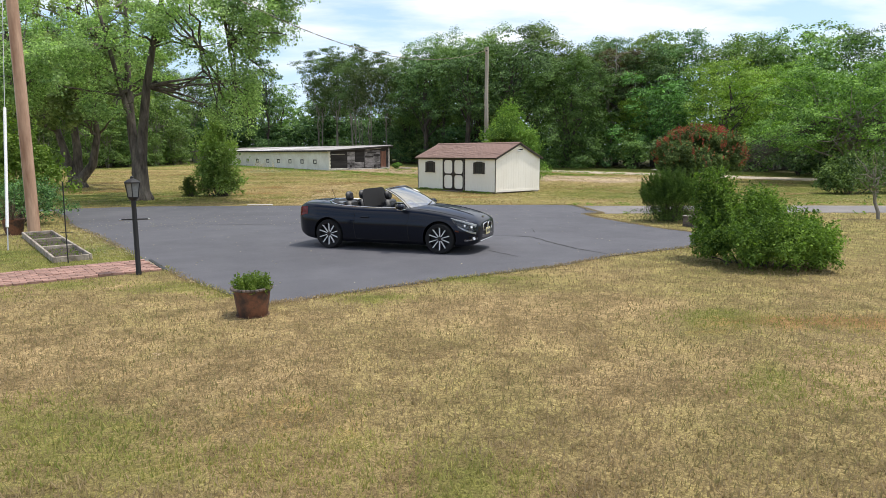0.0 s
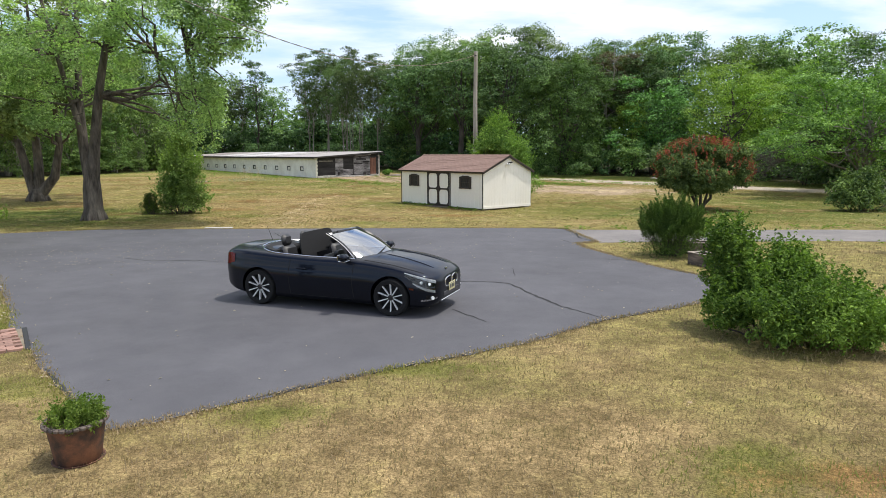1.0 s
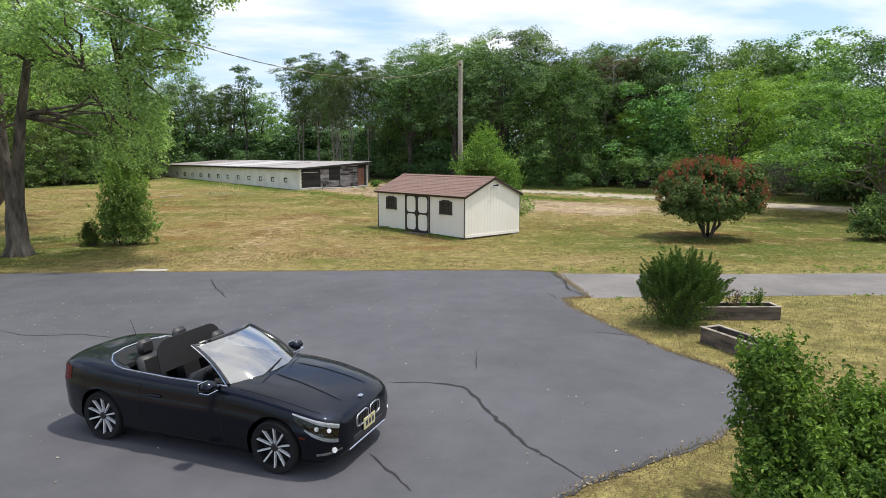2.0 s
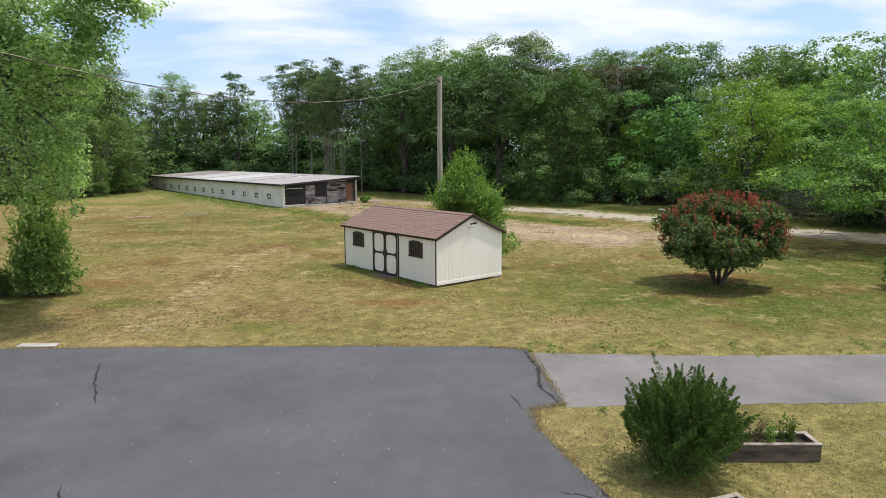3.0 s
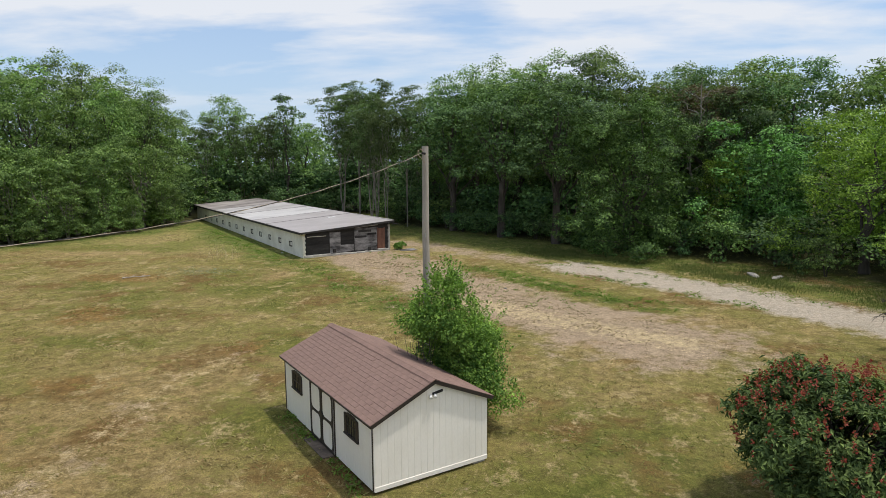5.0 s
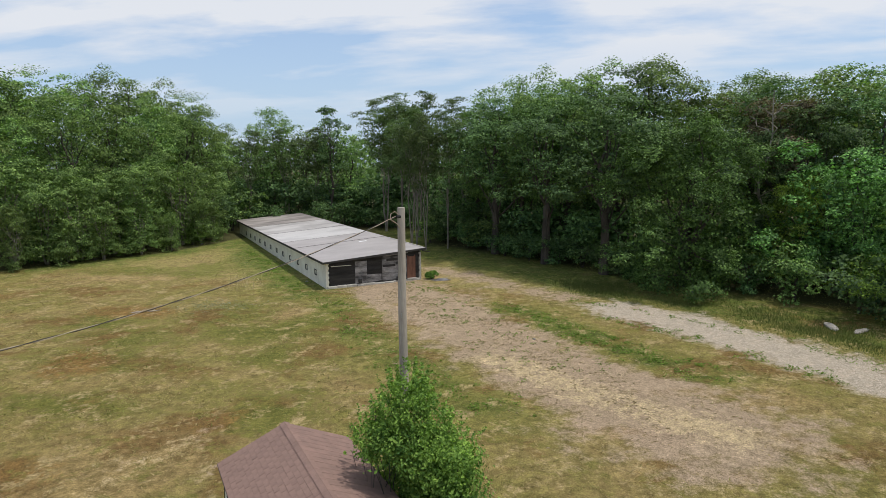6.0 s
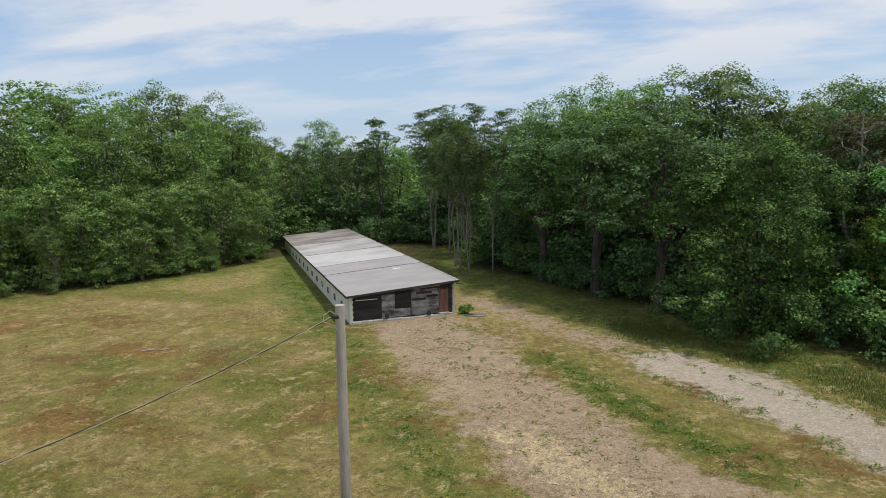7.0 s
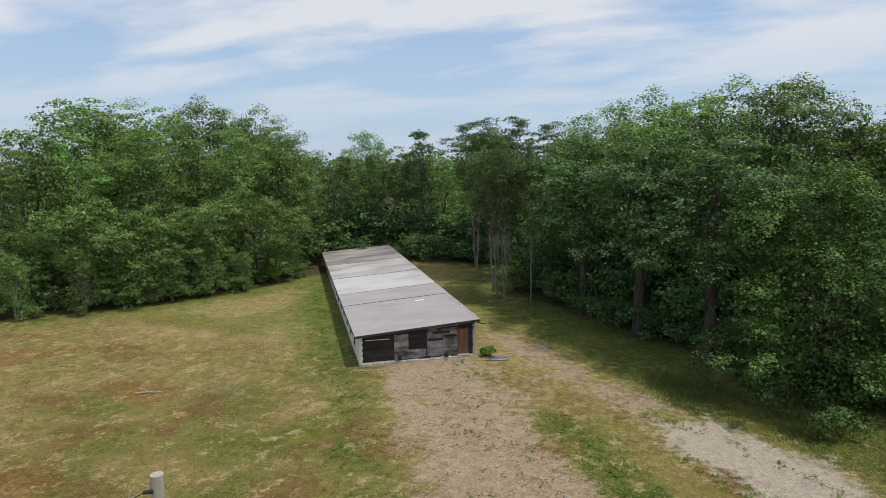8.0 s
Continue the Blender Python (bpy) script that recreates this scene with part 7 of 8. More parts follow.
def red_tree():
    """The round red-flowering tree on the lawn."""
    rng = np.random.default_rng(50)
    t = thing("flowering_tree", "round dark green tree with red blossom spikes", "tree", pose(14.5, 36.85, gz(36.85)) @ Matrix.Scale(1.02, 4))
    bm = bmesh.new()
    n = 170
    d = ball(rng, n)
    d[:, 2] = np.where(d[:, 2] < -0.5, -0.5 + 0.1 * d[:, 2], d[:, 2])
    c = d * (rng.uniform(0.3, 0.98, n) ** 0.45)[:, None] * np.array([2.2, 2.25, 1.5]) + np.array([0, 0, 1.98])
    for k in range(5):
        a = 2 * math.pi * k / 5
        limb(bm, rng, (0.08 * math.cos(a), 0.08 * math.sin(a), -0.1), (0.9 * math.cos(a), 0.9 * math.sin(a), 2.0), 0.085, 0.04, 0, 5, 0.06, 7)
    for k in range(0, n, 3):
        limb(bm, rng, (c[k][0] * 0.25, c[k][1] * 0.25, 1.1), c[k], 0.035, 0.01, 0.04, 4, 0.1, 5)
    part("trunk", bm, BARK, t, "", True)
    p, nrm = crown_leaves(rng, c, rng.uniform(0.22, 0.6, n), 46000, 0.8, (0, 0, 1.5))
    p += rng.normal(size=p.shape) * 0.05
    part("crown", leaf_mesh("crown", p, nrm, np.full(len(p), 0.16), LEAF_RED, rng, 0.4), LEAF_RED, t)
    # blossom spikes: upright tapering panicles over the outside
    pts, nr = [], []
    for k in range(560):
        q = ball(rng, 1)[0]
        if q[2] < -0.3 or rng.uniform() < 0.35 * (0.6 - q[2]):
            continue
        base = q * np.array([2.48, 2.48, 1.68]) * rng.uniform(0.9, 1.0) + np.array([0, 0, 1.98])
        axis = np.array([q[0] * 0.35, q[1] * 0.35, 1.0])
        for i in range(14):
            s = rng.uniform(0, 1)
            pts.append(base + axis * s * 0.26 + ball(rng, 1)[0] * 0.075 * (1 - 0.7 * s))
            nr.append(ball(rng, 1)[0])
    part("blossom", leaf_mesh("blossom", np.array(pts), np.array(nr), np.full(len(pts), 0.065), FLOWER_RED, rng, 0.7), FLOWER_RED, t, "red upright blossom spikes")


red_tree()


# ---- the woods ----
first = {}


def grow(kind, x, y, height, wide=1.0):
    """One tree of the woods: a copy of its kind, turned and sized."""
    specs = {
        "oak": dict(name="woodland_tree", label="tall broad-leaved woodland tree with full green crown", height=18, spread=4.6, base=4.0, mat=LEAF_OAK, bark=BARK, leaf=0.29, count=12200, clumps=60, clump=1.45, trunk_r=0.26, wild=0.2, flat=0.74),
        "oak2": dict(name="woodland_tree", label="tall broad-leaved woodland tree with domed crown", height=18, spread=5.2, base=3.5, mat=LEAF_OAK, bark=BARK, leaf=0.29, count=12800, clumps=62, clump=1.5, trunk_r=0.28, shape=1.4, wild=0.25, flat=0.7),
        "deep": dict(name="woodland_tree", label="tall dark green woodland tree", height=18, spread=4.8, base=2.5, mat=LEAF_DEEP, bark=BARK, leaf=0.29, count=12200, clumps=60, clump=1.4, trunk_r=0.28, wild=0.2, flat=0.74),
        "back": dict(name="woodland_tree", label="broad-leaved tree deep in the woods", height=18, spread=5.2, base=1.0, mat=LEAF_OAK, bark=BARK, leaf=0.42, count=5200, clumps=60, clump=1.35, trunk_r=0.28, wild=0.5, limbs=5, flat=0.74),
        "locust": dict(name="locust_tree", label="slender pale-stemmed locust with feathery crown", height=18, spread=3.8, base=8.0, mat=LEAF_LOCUST, bark=PALE_BARK, leaf=0.27, count=9500, clumps=84, clump=0.95, trunk_r=0.11, flat=0.6, stems=((-0.5, 0.2), (0.5, -0.1)), wild=0.2, limbs=20),
        "edge": dict(name="edge_tree", label="bushy tree at the woods' edge, leafy to the ground", height=10, spread=3.9, base=0.4, mat=LEAF_OAK, bark=PALE_BARK, leaf=0.25, count=10200, clumps=56, clump=1.1, trunk_r=0.15, stems=((-0.6, 0), (0.5, 0.4), (0.2, -0.5)), wild=0.4, limbs=14, flat=0.66),
        "dusky": dict(name="edge_tree", label="dark dense bushy tree at the track's edge", height=10, spread=4.2, base=0.6, mat=LEAF_SHADE, bark=BARK, leaf=0.25, count=11500, clumps=74, clump=0.95, trunk_r=0.18, stems=((-0.6, 0), (0.5, 0.4), (0.2, -0.5)), wild=0.4, limbs=14, flat=0.66),
        "shade": dict(name="woodland_tree", label="tall dark tree with high spreading crown", height=17, spread=5.6, base=6.0, mat=LEAF_DEEP, bark=BARK, leaf=0.3, count=13500, clumps=95, clump=1.2, trunk_r=0.3, wild=0.4, limbs=18, flat=0.64),
        "bright": dict(name="edge_tree", label="bright yellow-green rounded tree at the woods' edge", height=12, spread=5.4, base=0.9, mat=LEAF_BRIGHT, bark=BARK, leaf=0.215, count=18500, clumps=60, clump=1.4, trunk_r=0.24, shape=1.2, wild=0.15, flat=0.62),
        "slender": dict(name="slender_tree", label="tall thin open-crowned tree above the woods", height=19, spread=2.5, base=6.0, mat=LEAF_DEEP, bark=BARK, leaf=0.3, count=5200, clumps=30, clump=0.85, trunk_r=0.16, wild=0.4, limbs=20, flat=0.7),
        "brown": dict(name="woodland_tree", label="tall tree with brownish bronze foliage", height=18, spread=4.2, base=7.0, mat=LEAF_BROWN, bark=BARK, leaf=0.3, count=8000, clumps=50, clump=1.05, trunk_r=0.24, wild=0.35, flat=0.7),
        "bush": dict(name="understory_bush", label="leafy green understory bush under the trees", height=3.6, spread=2.4, base=0.1, mat=LEAF_OAK, bark=BARK, leaf=0.25, count=2300, clumps=26, clump=0.75, trunk_r=0.06, limbs=6, stems=((-0.3, 0), (0.3, 0.2)), wild=0.25, flat=0.62),
        "sunbush": dict(name="understory_bush", label="light green leafy bush at the lawn edge", height=3.6, spread=2.4, base=0.1, mat=LEAF_SHRUB, bark=BARK, leaf=0.24, count=2300, clumps=26, clump=0.75, trunk_r=0.06, limbs=6, stems=((-0.3, 0), (0.3, 0.2)), wild=0.25, flat=0.62),
        # darkened copy of the bush: shade under the trees put into its leaves
        "shadebush": dict(name="understory_bush", label="dark green understory bush under the trees", height=3.6, spread=2.5, base=0.1, mat=LEAF_DEEP, bark=BARK, leaf=0.27, count=2000, clumps=26, clump=0.8, trunk_r=0.06, limbs=6, stems=((-0.3, 0), (0.3, 0.2)), wild=0.25, flat=0.62),
    }
    s = specs[kind]
    k = height / s["height"]
    m = Matrix.Translation((x, y, gz(y) - 0.02)) @ Matrix.Rotation(wood_rng.uniform(0, 6.28), 4, "Z") @ Matrix.Diagonal((k * wide, k * wide, k, 1))
    if kind not in first:
        t = tree(s["name"], s["label"], "bush" if "bush" in kind else "tree", 60 + len(first), group="trees of the woods", single=True, **{a: b for a, b in s.items() if a not in ("name", "label")})
        t.matrix_basis = m
        first[kind] = t
        return t
    src = first[kind]
    made = copy_thing(src, Matrix())
    made.matrix_basis = m
    return made


wood_rng = random.Random(77)


def along(line, step, kinds, h0, h1, jitter=1.2, wide=1.0):
    """Trees along a line, unevenly spaced."""
    for (x0, y0), (x1, y1) in zip(line, line[1:]):
        n = max(1, round(math.hypot(x1 - x0, y1 - y0) / step))
        for k in range(n):
            s = (k + wood_rng.uniform(0.2, 0.8)) / n
            grow(wood_rng.choice(kinds), x0 + (x1 - x0) * s + wood_rng.uniform(-jitter, jitter), y0 + (y1 - y0) * s + wood_rng.uniform(-jitter, jitter), wood_rng.uniform(h0, h1), wide * wood_rng.uniform(0.9, 1.15))


# trees that stand out against the sky
grow("slender", -31.2, 116.5, 18.8)
grow("oak", 13.5, 95.0, 20.0)
grow("oak2", 7.5, 100.0, 21.0)
grow("oak2", 3.0, 104.0, 20.6)
grow("oak2", 5.5, 96.0, 19.3)
grow("deep", 10.5, 94.0, 19.0)
grow("oak2", 18.0, 97.5, 19.0)
grow("deep", 22.5, 93.0, 17.6)
grow("oak", -1.0, 101.0, 19.2)
grow("locust", -13.5, 99.6, 16.0, 0.9)
grow("locust", -14.4, 106.0, 18.2, 1.1)
grow("locust", -17.5, 108.5, 18.4, 1.1)
grow("locust", -20.8, 111.5, 18.0, 1.1)
grow("locust", -9.0, 108.5, 17.6, 1.1)
grow("locust", -10.6, 95.6, 14.6, 0.75)
grow("locust", -8.4, 97.0, 15.2, 0.75)
grow("locust", -12.2, 97.4, 15.0, 0.75)
grow("oak", -42.0, 119.0, 18.2, 0.85)
grow("oak2", -57.6, 114.7, 21.0)
grow("oak2", -51.0, 112.0, 18.5)
grow("oak", -60.0, 103.0, 22.0)
grow("oak2", -62.0, 92.0, 21.5)
grow("oak", -49.5, 103.0, 16.0)
grow("oak2", -66.6, 96.0, 22.8, 1.1)
grow("oak", 24.6, 104.0, 19.2)
grow("brown", 19.5, 100.5, 17.5)
grow("dusky", 26.0, 80.0, 11.5, 1.1)
grow("bright", 38.5, 73.0, 12.5, 1.05)
grow("dusky", 36.5, 57.5, 9.2, 1.25)
grow("bright", 30.8, 71.0, 12.4, 1.15)
grow("dusky", 39.5, 57.0, 12.5, 1.1)
# high crowns that shade the strip beside the track
grow("shade", 9.0, 84.6, 15.5, 1.15)
grow("shade", 3.4, 89.0, 16.0, 1.15)
grow("shade", -2.4, 94.2, 16.0, 1.1)
grow("brown", 23.5, 88.5, 16.2, 1.2)
grow("shade", 25.0, 86.0, 14.5, 0.9)
# dark bushes fill the hollow under the crowns, standing in for deep shade
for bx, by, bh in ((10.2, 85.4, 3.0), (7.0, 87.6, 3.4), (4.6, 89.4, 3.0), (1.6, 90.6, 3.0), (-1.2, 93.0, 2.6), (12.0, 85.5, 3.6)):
    grow("shadebush", bx, by, bh, 1.1)


def dead_tree(x, y, height, seed):
    """A bare bleached tree standing among the leafy ones."""
    rng = np.random.default_rng(seed)
    t = thing("dead_tree", "bare bleached dead tree among leafy trees", "tree", pose(x, y, gz(y)))
    bm = bmesh.new()
    line = limb(bm, rng, (0, 0, -0.2), (0.3, 0, height), 0.17, 0.03, 0, 9, 0.05, 8)
    for k in range(4, 9):
        for j in range(2):
            a = rng.uniform(0, 6.28)
            tip = np.array(line[k]) + np.array([math.cos(a), math.sin(a), rng.uniform(0.3, 1.0)]) * rng.uniform(1.2, 2.4)
            seg = limb(bm, rng, line[k], tip, 0.06, 0.012, 0.05, 4, 0.15, 5)
            for i in (2, 3):
                limb(bm, rng, seg[i], np.array(seg[i]) + ball(rng, 1)[0] * 0.7 + np.array([0, 0, 0.3]), 0.02, 0.006, 0, 3, 0.1, 4)
    part("trunk", bm, PALE_BARK, t, "", True)


dead_tree(21.6, 84.0, 15.6, 5)


def spreading_tree(x, y, seed):
    """A broad tree whose boughs reach far out, with bare drooping twigs beneath."""
    t = tree("spreading_tree", "broad green tree with bare drooping twigs beneath its crown", "tree", seed, 8.3, 8.4, 1.2, LEAF_FRESH, PALE_BARK, 0.2, 52000, 150, 1.15, 0.3, single=True, at=pose(x, y, gz(y)), flat=0.55, wild=0.4, limbs=40)
    rng = np.random.default_rng(seed)
    twigs = bmesh.new()
    for k in range(34):
        a = rng.uniform(2.2, 5.0)
        far = rng.uniform(6.0, 9.2)
        start = np.array([math.cos(a) * 1.2, math.sin(a) * 1.2, rng.uniform(2.2, 4.6)])
        tip = np.array([math.cos(a) * far, math.sin(a) * far, rng.uniform(1.0, 3.0)])
        seg = limb(twigs, rng, start, tip, 0.06, 0.012, 0.12, 8, 0.09, 5)
        for i in range(4, len(seg)):
            for j in range(3):
                end = np.array(seg[i]) + rng.normal(size=3) * np.array([0.55, 0.55, 0.22]) + np.array([0, 0, -0.18])
                fine = limb(twigs, rng, seg[i], end, 0.016, 0.006, 0.05, 4, 0.2, 4)
                limb(twigs, rng, fine[2], np.array(fine[2]) + rng.normal(size=3) * 0.25, 0.009, 0.005, 0, 2, 0.2, 4)
    tagged(part("branchwork", twigs, BARK, t, "bare grey-brown drooping twigs"), kind="stuff")


spreading_tree(30.0, 47.2, 9)
for bx, by, bh in ((31.5, 57.5, 3.6), (33.6, 55.4, 4.2), (35.8, 53.4, 3.8), (34.5, 58.6, 5.0), (37.4, 56.0, 5.2)):
    grow("shadebush", bx, by, bh, 1.15)
# dense dark maple at the track, leafy almost to the ground
tree("shade_maple", "dense dark green maple beside the gravel track", "tree", 91, 13.6, 6.9, -4.0, LEAF_SHADE, BARK, 0.24, 66000, 140, 1.35, 0.34, flat=0.78, single=True, at=pose(15.4, 80.6, gz(80.6)), shape=1.25, wild=0.12, limbs=30)
# left woods
along(((-56.5, 67), (-53.5, 71), (-48, 79), (-42.5, 89), (-41, 101)), 4.4, ("edge", "edge", "edge"), 8.0, 11.5, 1.2)
along(((-53.6, 67.5), (-51.4, 71.0), (-46.2, 78.5), (-40.8, 88.5), (-39.5, 101)), 4.4, ("edge",), 4.2, 7.0, 0.9, 0.85)
along(((-52.2, 68.5), (-50.8, 70.8), (-45.6, 78.2), (-40.2, 88.3), (-39, 101)), 4.5, ("sunbush", "sunbush", "bush"), 1.2, 2.4, 0.8, 1.2)
along(((-62, 71), (-58, 76), (-51, 88), (-46, 100), (-46, 110)), 5.2, ("oak", "oak2", "oak2"), 16.5, 19.5)
along(((-70, 84), (-62, 96), (-52, 112)), 6.5, ("oak2", "back"), 21.5, 24.5)
# behind the barn
along(((-45, 112), (-36, 119), (-26, 121), (-16, 118)), 5.5, ("deep", "back", "locust"), 12.0, 15.5)
along(((-40, 110), (-33, 114), (-24, 116.5), (-14, 113)), 3.6, ("shadebush",), 3.0, 4.8, 0.8)
along(((-50, 122), (-38, 120), (-26, 122), (-12, 117), (-2, 111)), 3.4, ("shadebush",), 6.5, 9.0, 0.8)
along(((-60, 128), (-30, 134), (0, 126)), 6.5, ("back",), 14, 17)
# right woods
along(((-13, 103), (-5, 98.5), (2, 93), (8, 89)), 3.4, ("shadebush", "bush"), 2.6, 4.6, 0.9)
along(((-10, 106), (-1, 98.5), (6, 92), (12, 88)), 3.2, ("shadebush",), 4.5, 6.5, 0.9)
along(((-8, 104), (-1, 99), (6, 93)), 4.8, ("deep", "oak"), 14.5, 17.5)
along(((-10, 114), (4, 110), (20, 106), (34, 98)), 6.5, ("back", "oak2", "oak"), 17.0, 19.5)
along(((20, 92), (30, 88), (42, 80), (50, 73)), 4.6, ("deep", "oak", "back", "back"), 16.0, 17.8)
along(((19.5, 79.5), (25, 73.5), (32, 66), (38, 59)), 3.4, ("shadebush", "shadebush", "bush"), 3.2, 5.2, 0.9)
along(((21, 84), (30, 77), (40, 69.5), (46, 64)), 6.0, ("dusky", "dusky", "deep", "bright"), 9.0, 12.0)
along(((44, 92), (52, 85)), 6.0, ("back",), 15.5, 17.0)
along(((24, 97), (36, 91), (48, 83)), 5.0, ("back", "oak2"), 17.6, 18.8)
along(((-2, 104), (10, 97), (22, 88), (34, 79), (44, 71)), 4.0, ("shadebush",), 5.0, 7.5, 1.0)
along(((-58, 70), (-55, 75), (-48.5, 86), (-44, 98), (-44, 112)), 4.2, ("bush", "shadebush"), 5.0, 7.0, 0.8)
along(((-61, 79), (-54, 91), (-48, 112), (-48, 120)), 4.2, ("shadebush",), 5.5, 8.0, 0.8)


shrub("corner_weed", "green weed clump at the barn's corner", -5.7, 79.4, [(0, 0, 0.35, 0.4), (0.3, 0.2, 0.5, 0.35), (-0.2, 0.2, 0.3, 0.3)], 1500, 0.14, LEAF_SHRUB, 71)


def debris(x, y, turn, n, seed, label):
    """A small heap of old boards."""
    rnd = random.Random(seed)
    t = thing("board_heap", label, "debris", pose(x, y, gz(y), 0, 0, turn))
    for k in range(n):
        part("board", box(bmesh.new(), rnd.uniform(-0.2, 0.2), 0.14 * k - 0.3, 0.04 + 0.03 * (k % 3), rnd.uniform(0.8, 1.7), 0.12, 0.03, 0.005, Matrix.Rotation(rnd.uniform(-0.25, 0.25), 4, "Z")), GREY_BOARD, t)


debris(-4.6, 79.2, 20, 6, 1, "loose grey boards lying beside the barn")


def stone(x, y, sx, sy, sz, seed):
    rng = np.random.default_rng(seed)
    bm = bmesh.new()
    bmesh.ops.create_icosphere(bm, subdivisions=2, radius=1)
    for v in bm.verts:
        v.co *= 1 + 0.18 * noise.noise(v.co * 1.6 + Vector((seed, 0, 0)))
        v.co = Vector((v.co.x * sx, v.co.y * sy, max(v.co.z, -0.5) * sz))
    ob = tagged(new("field_stone", to_mesh("field_stone", bm, ROCK, True)), "pale grey field stone lying in the grass", "stone", "stones by the track")
    ob.matrix_basis = pose(x, y, gz(y) + sz * 0.35, 0, 0, float(rng.uniform(0, 180)))


stone(22.6, 69.2, 1.0, 0.3, 0.17, 1)
stone(24.0, 68.5, 0.8, 0.25, 0.14, 2)
stone(5.12, 62.9, 0.1, 0.08, 0.07, 3)
stone(-15.9, 76.3, 0.13, 0.1, 0.09, 4)


def fallen_branch(x, y, turn, length, seed):
    rng = np.random.default_rng(seed)
    t = thing("fallen_branch", "pale barkless branch lying in the meadow", "branch", pose(x, y, gz(y) + 0.05, 0, 0, turn))
    bm = bmesh.new()
    line = limb(bm, rng, (-length / 2, 0, 0.02), (length / 2, 0, 0.04), 0.05, 0.025, 0, 6, 0.06, 7)
    for k in (2, 4):
        limb(bm, rng, line[k], np.array(line[k]) + np.array([0.35, 0.3, 0.12]), 0.022, 0.008, 0, 3, 0.1, 5)
    part("wood", bm, POLE_WOOD, t, "", True)


fallen_branch(-22.20, 63.95, 38, 1.9, 1)


def dry_stalks(x, y, n, seed):
    """Tall dried weed stalks with small seed heads."""
    rng = np.random.default_rng(seed)
    t = thing("dry_weed", "tall dried weed stalks in the meadow", "weed", pose(x, y, gz(y)))
    bm = bmesh.new()
    pts = []
    for k in range(n):
        f = rng.normal(size=2) * 0.7
        top = (f[0] + rng.normal() * 0.25, f[1] + rng.normal() * 0.25, rng.uniform(0.5, 1.2))
        rod(bm, (f[0], f[1], -0.05), top, 0.012, 0.006, 4, False)
        pts += [np.array(top) + rng.normal(size=3) * 0.06 for j in range(8)]
    tagged(part("stalks", bm, DRY_STALK, t), kind="stuff")
    pts = np.array(pts)
    tagged(part("seed_heads", leaf_mesh("seed_heads", pts, ball(rng, len(pts)), np.full(len(pts), 0.09), STRAW, rng, 0.3), STRAW, t), kind="stuff")


dry_stalks(-20.07, 72.86, 26, 3)


def wildflowers(x, y, seed):
    rng = np.random.default_rng(seed)
    n = 700
    c = rng.normal(size=(n, 2)) * np.array([1.5, 1.0]) + np.array([x, y])
    z = np.array([gz(q) for q in c[:, 1]]) + rng.uniform(0.05, 0.3, n)
    nrm = ball(rng, n) * 0.6
    nrm[:, 2] = np.abs(nrm[:, 2]) + 0.5
    nrm /= np.linalg.norm(nrm, axis=1)[:, None]
    me = leaf_mesh("wildflowers", np.stack([c[:, 0], c[:, 1], z], 1), nrm, np.full(n, 0.1), LEAF_PALE, rng, 0.5)
    tagged(new("wildflowers", me), "pale grey-green flowering weeds in the meadow", "weeds", kind="stuff")


wildflowers(-18.02, 66.22, 4)


def far_woods():
    """The woods beyond, all round, as one uneven canopy."""
    rng = np.random.default_rng(99)
    n = 26000
    a = np.where(np.arange(n) % 2 == 0, rng.uniform(0, 2 * math.pi, n), rng.uniform(1.2, 2.4, n))
    r = 150 + 130 * rng.uniform(0, 1, n) ** 1.6
    x, y = r * np.cos(a), 40 + r * np.sin(a)
    top = np.array([15 + 4.0 * noise.noise(Vector((xx * 0.035, yy * 0.035, 3.0))) + 2.5 * noise.noise(Vector((xx * 0.14, yy * 0.14, 7.0))) for xx, yy in zip(x, y)])
    z = top * rng.uniform(0.0, 1, n) ** 0.8
    nrm = ball(rng, n)
    nrm[:, 2] = np.abs(nrm[:, 2]) + 0.4
    nrm /= np.linalg.norm(nrm, axis=1)[:, None]
    me = leaf_mesh("far_woods", np.stack([x, y, z], 1), nrm, np.where(np.arange(n) % 2 == 0, 3.0, 1.7), LEAF_DEEP, rng, 0.8, True)
    tagged(new("far_woods", me), "distant green woods along the horizon", "woods", kind="stuff")


far_woods()


# ---- grass blades of the nearer lawn ----
def inside(px, py, outline):
    hit = np.zeros(px.shape, bool)
    for (x0, y0), (x1, y1) in zip(outline, outline[1:] + outline[:1]):
        cross = ((y0 > py) != (y1 > py)) & (px < (x1 - x0) * (py - y0) / (y1 - y0 + 1e-12) + x0)
        hit ^= cross
    return hit


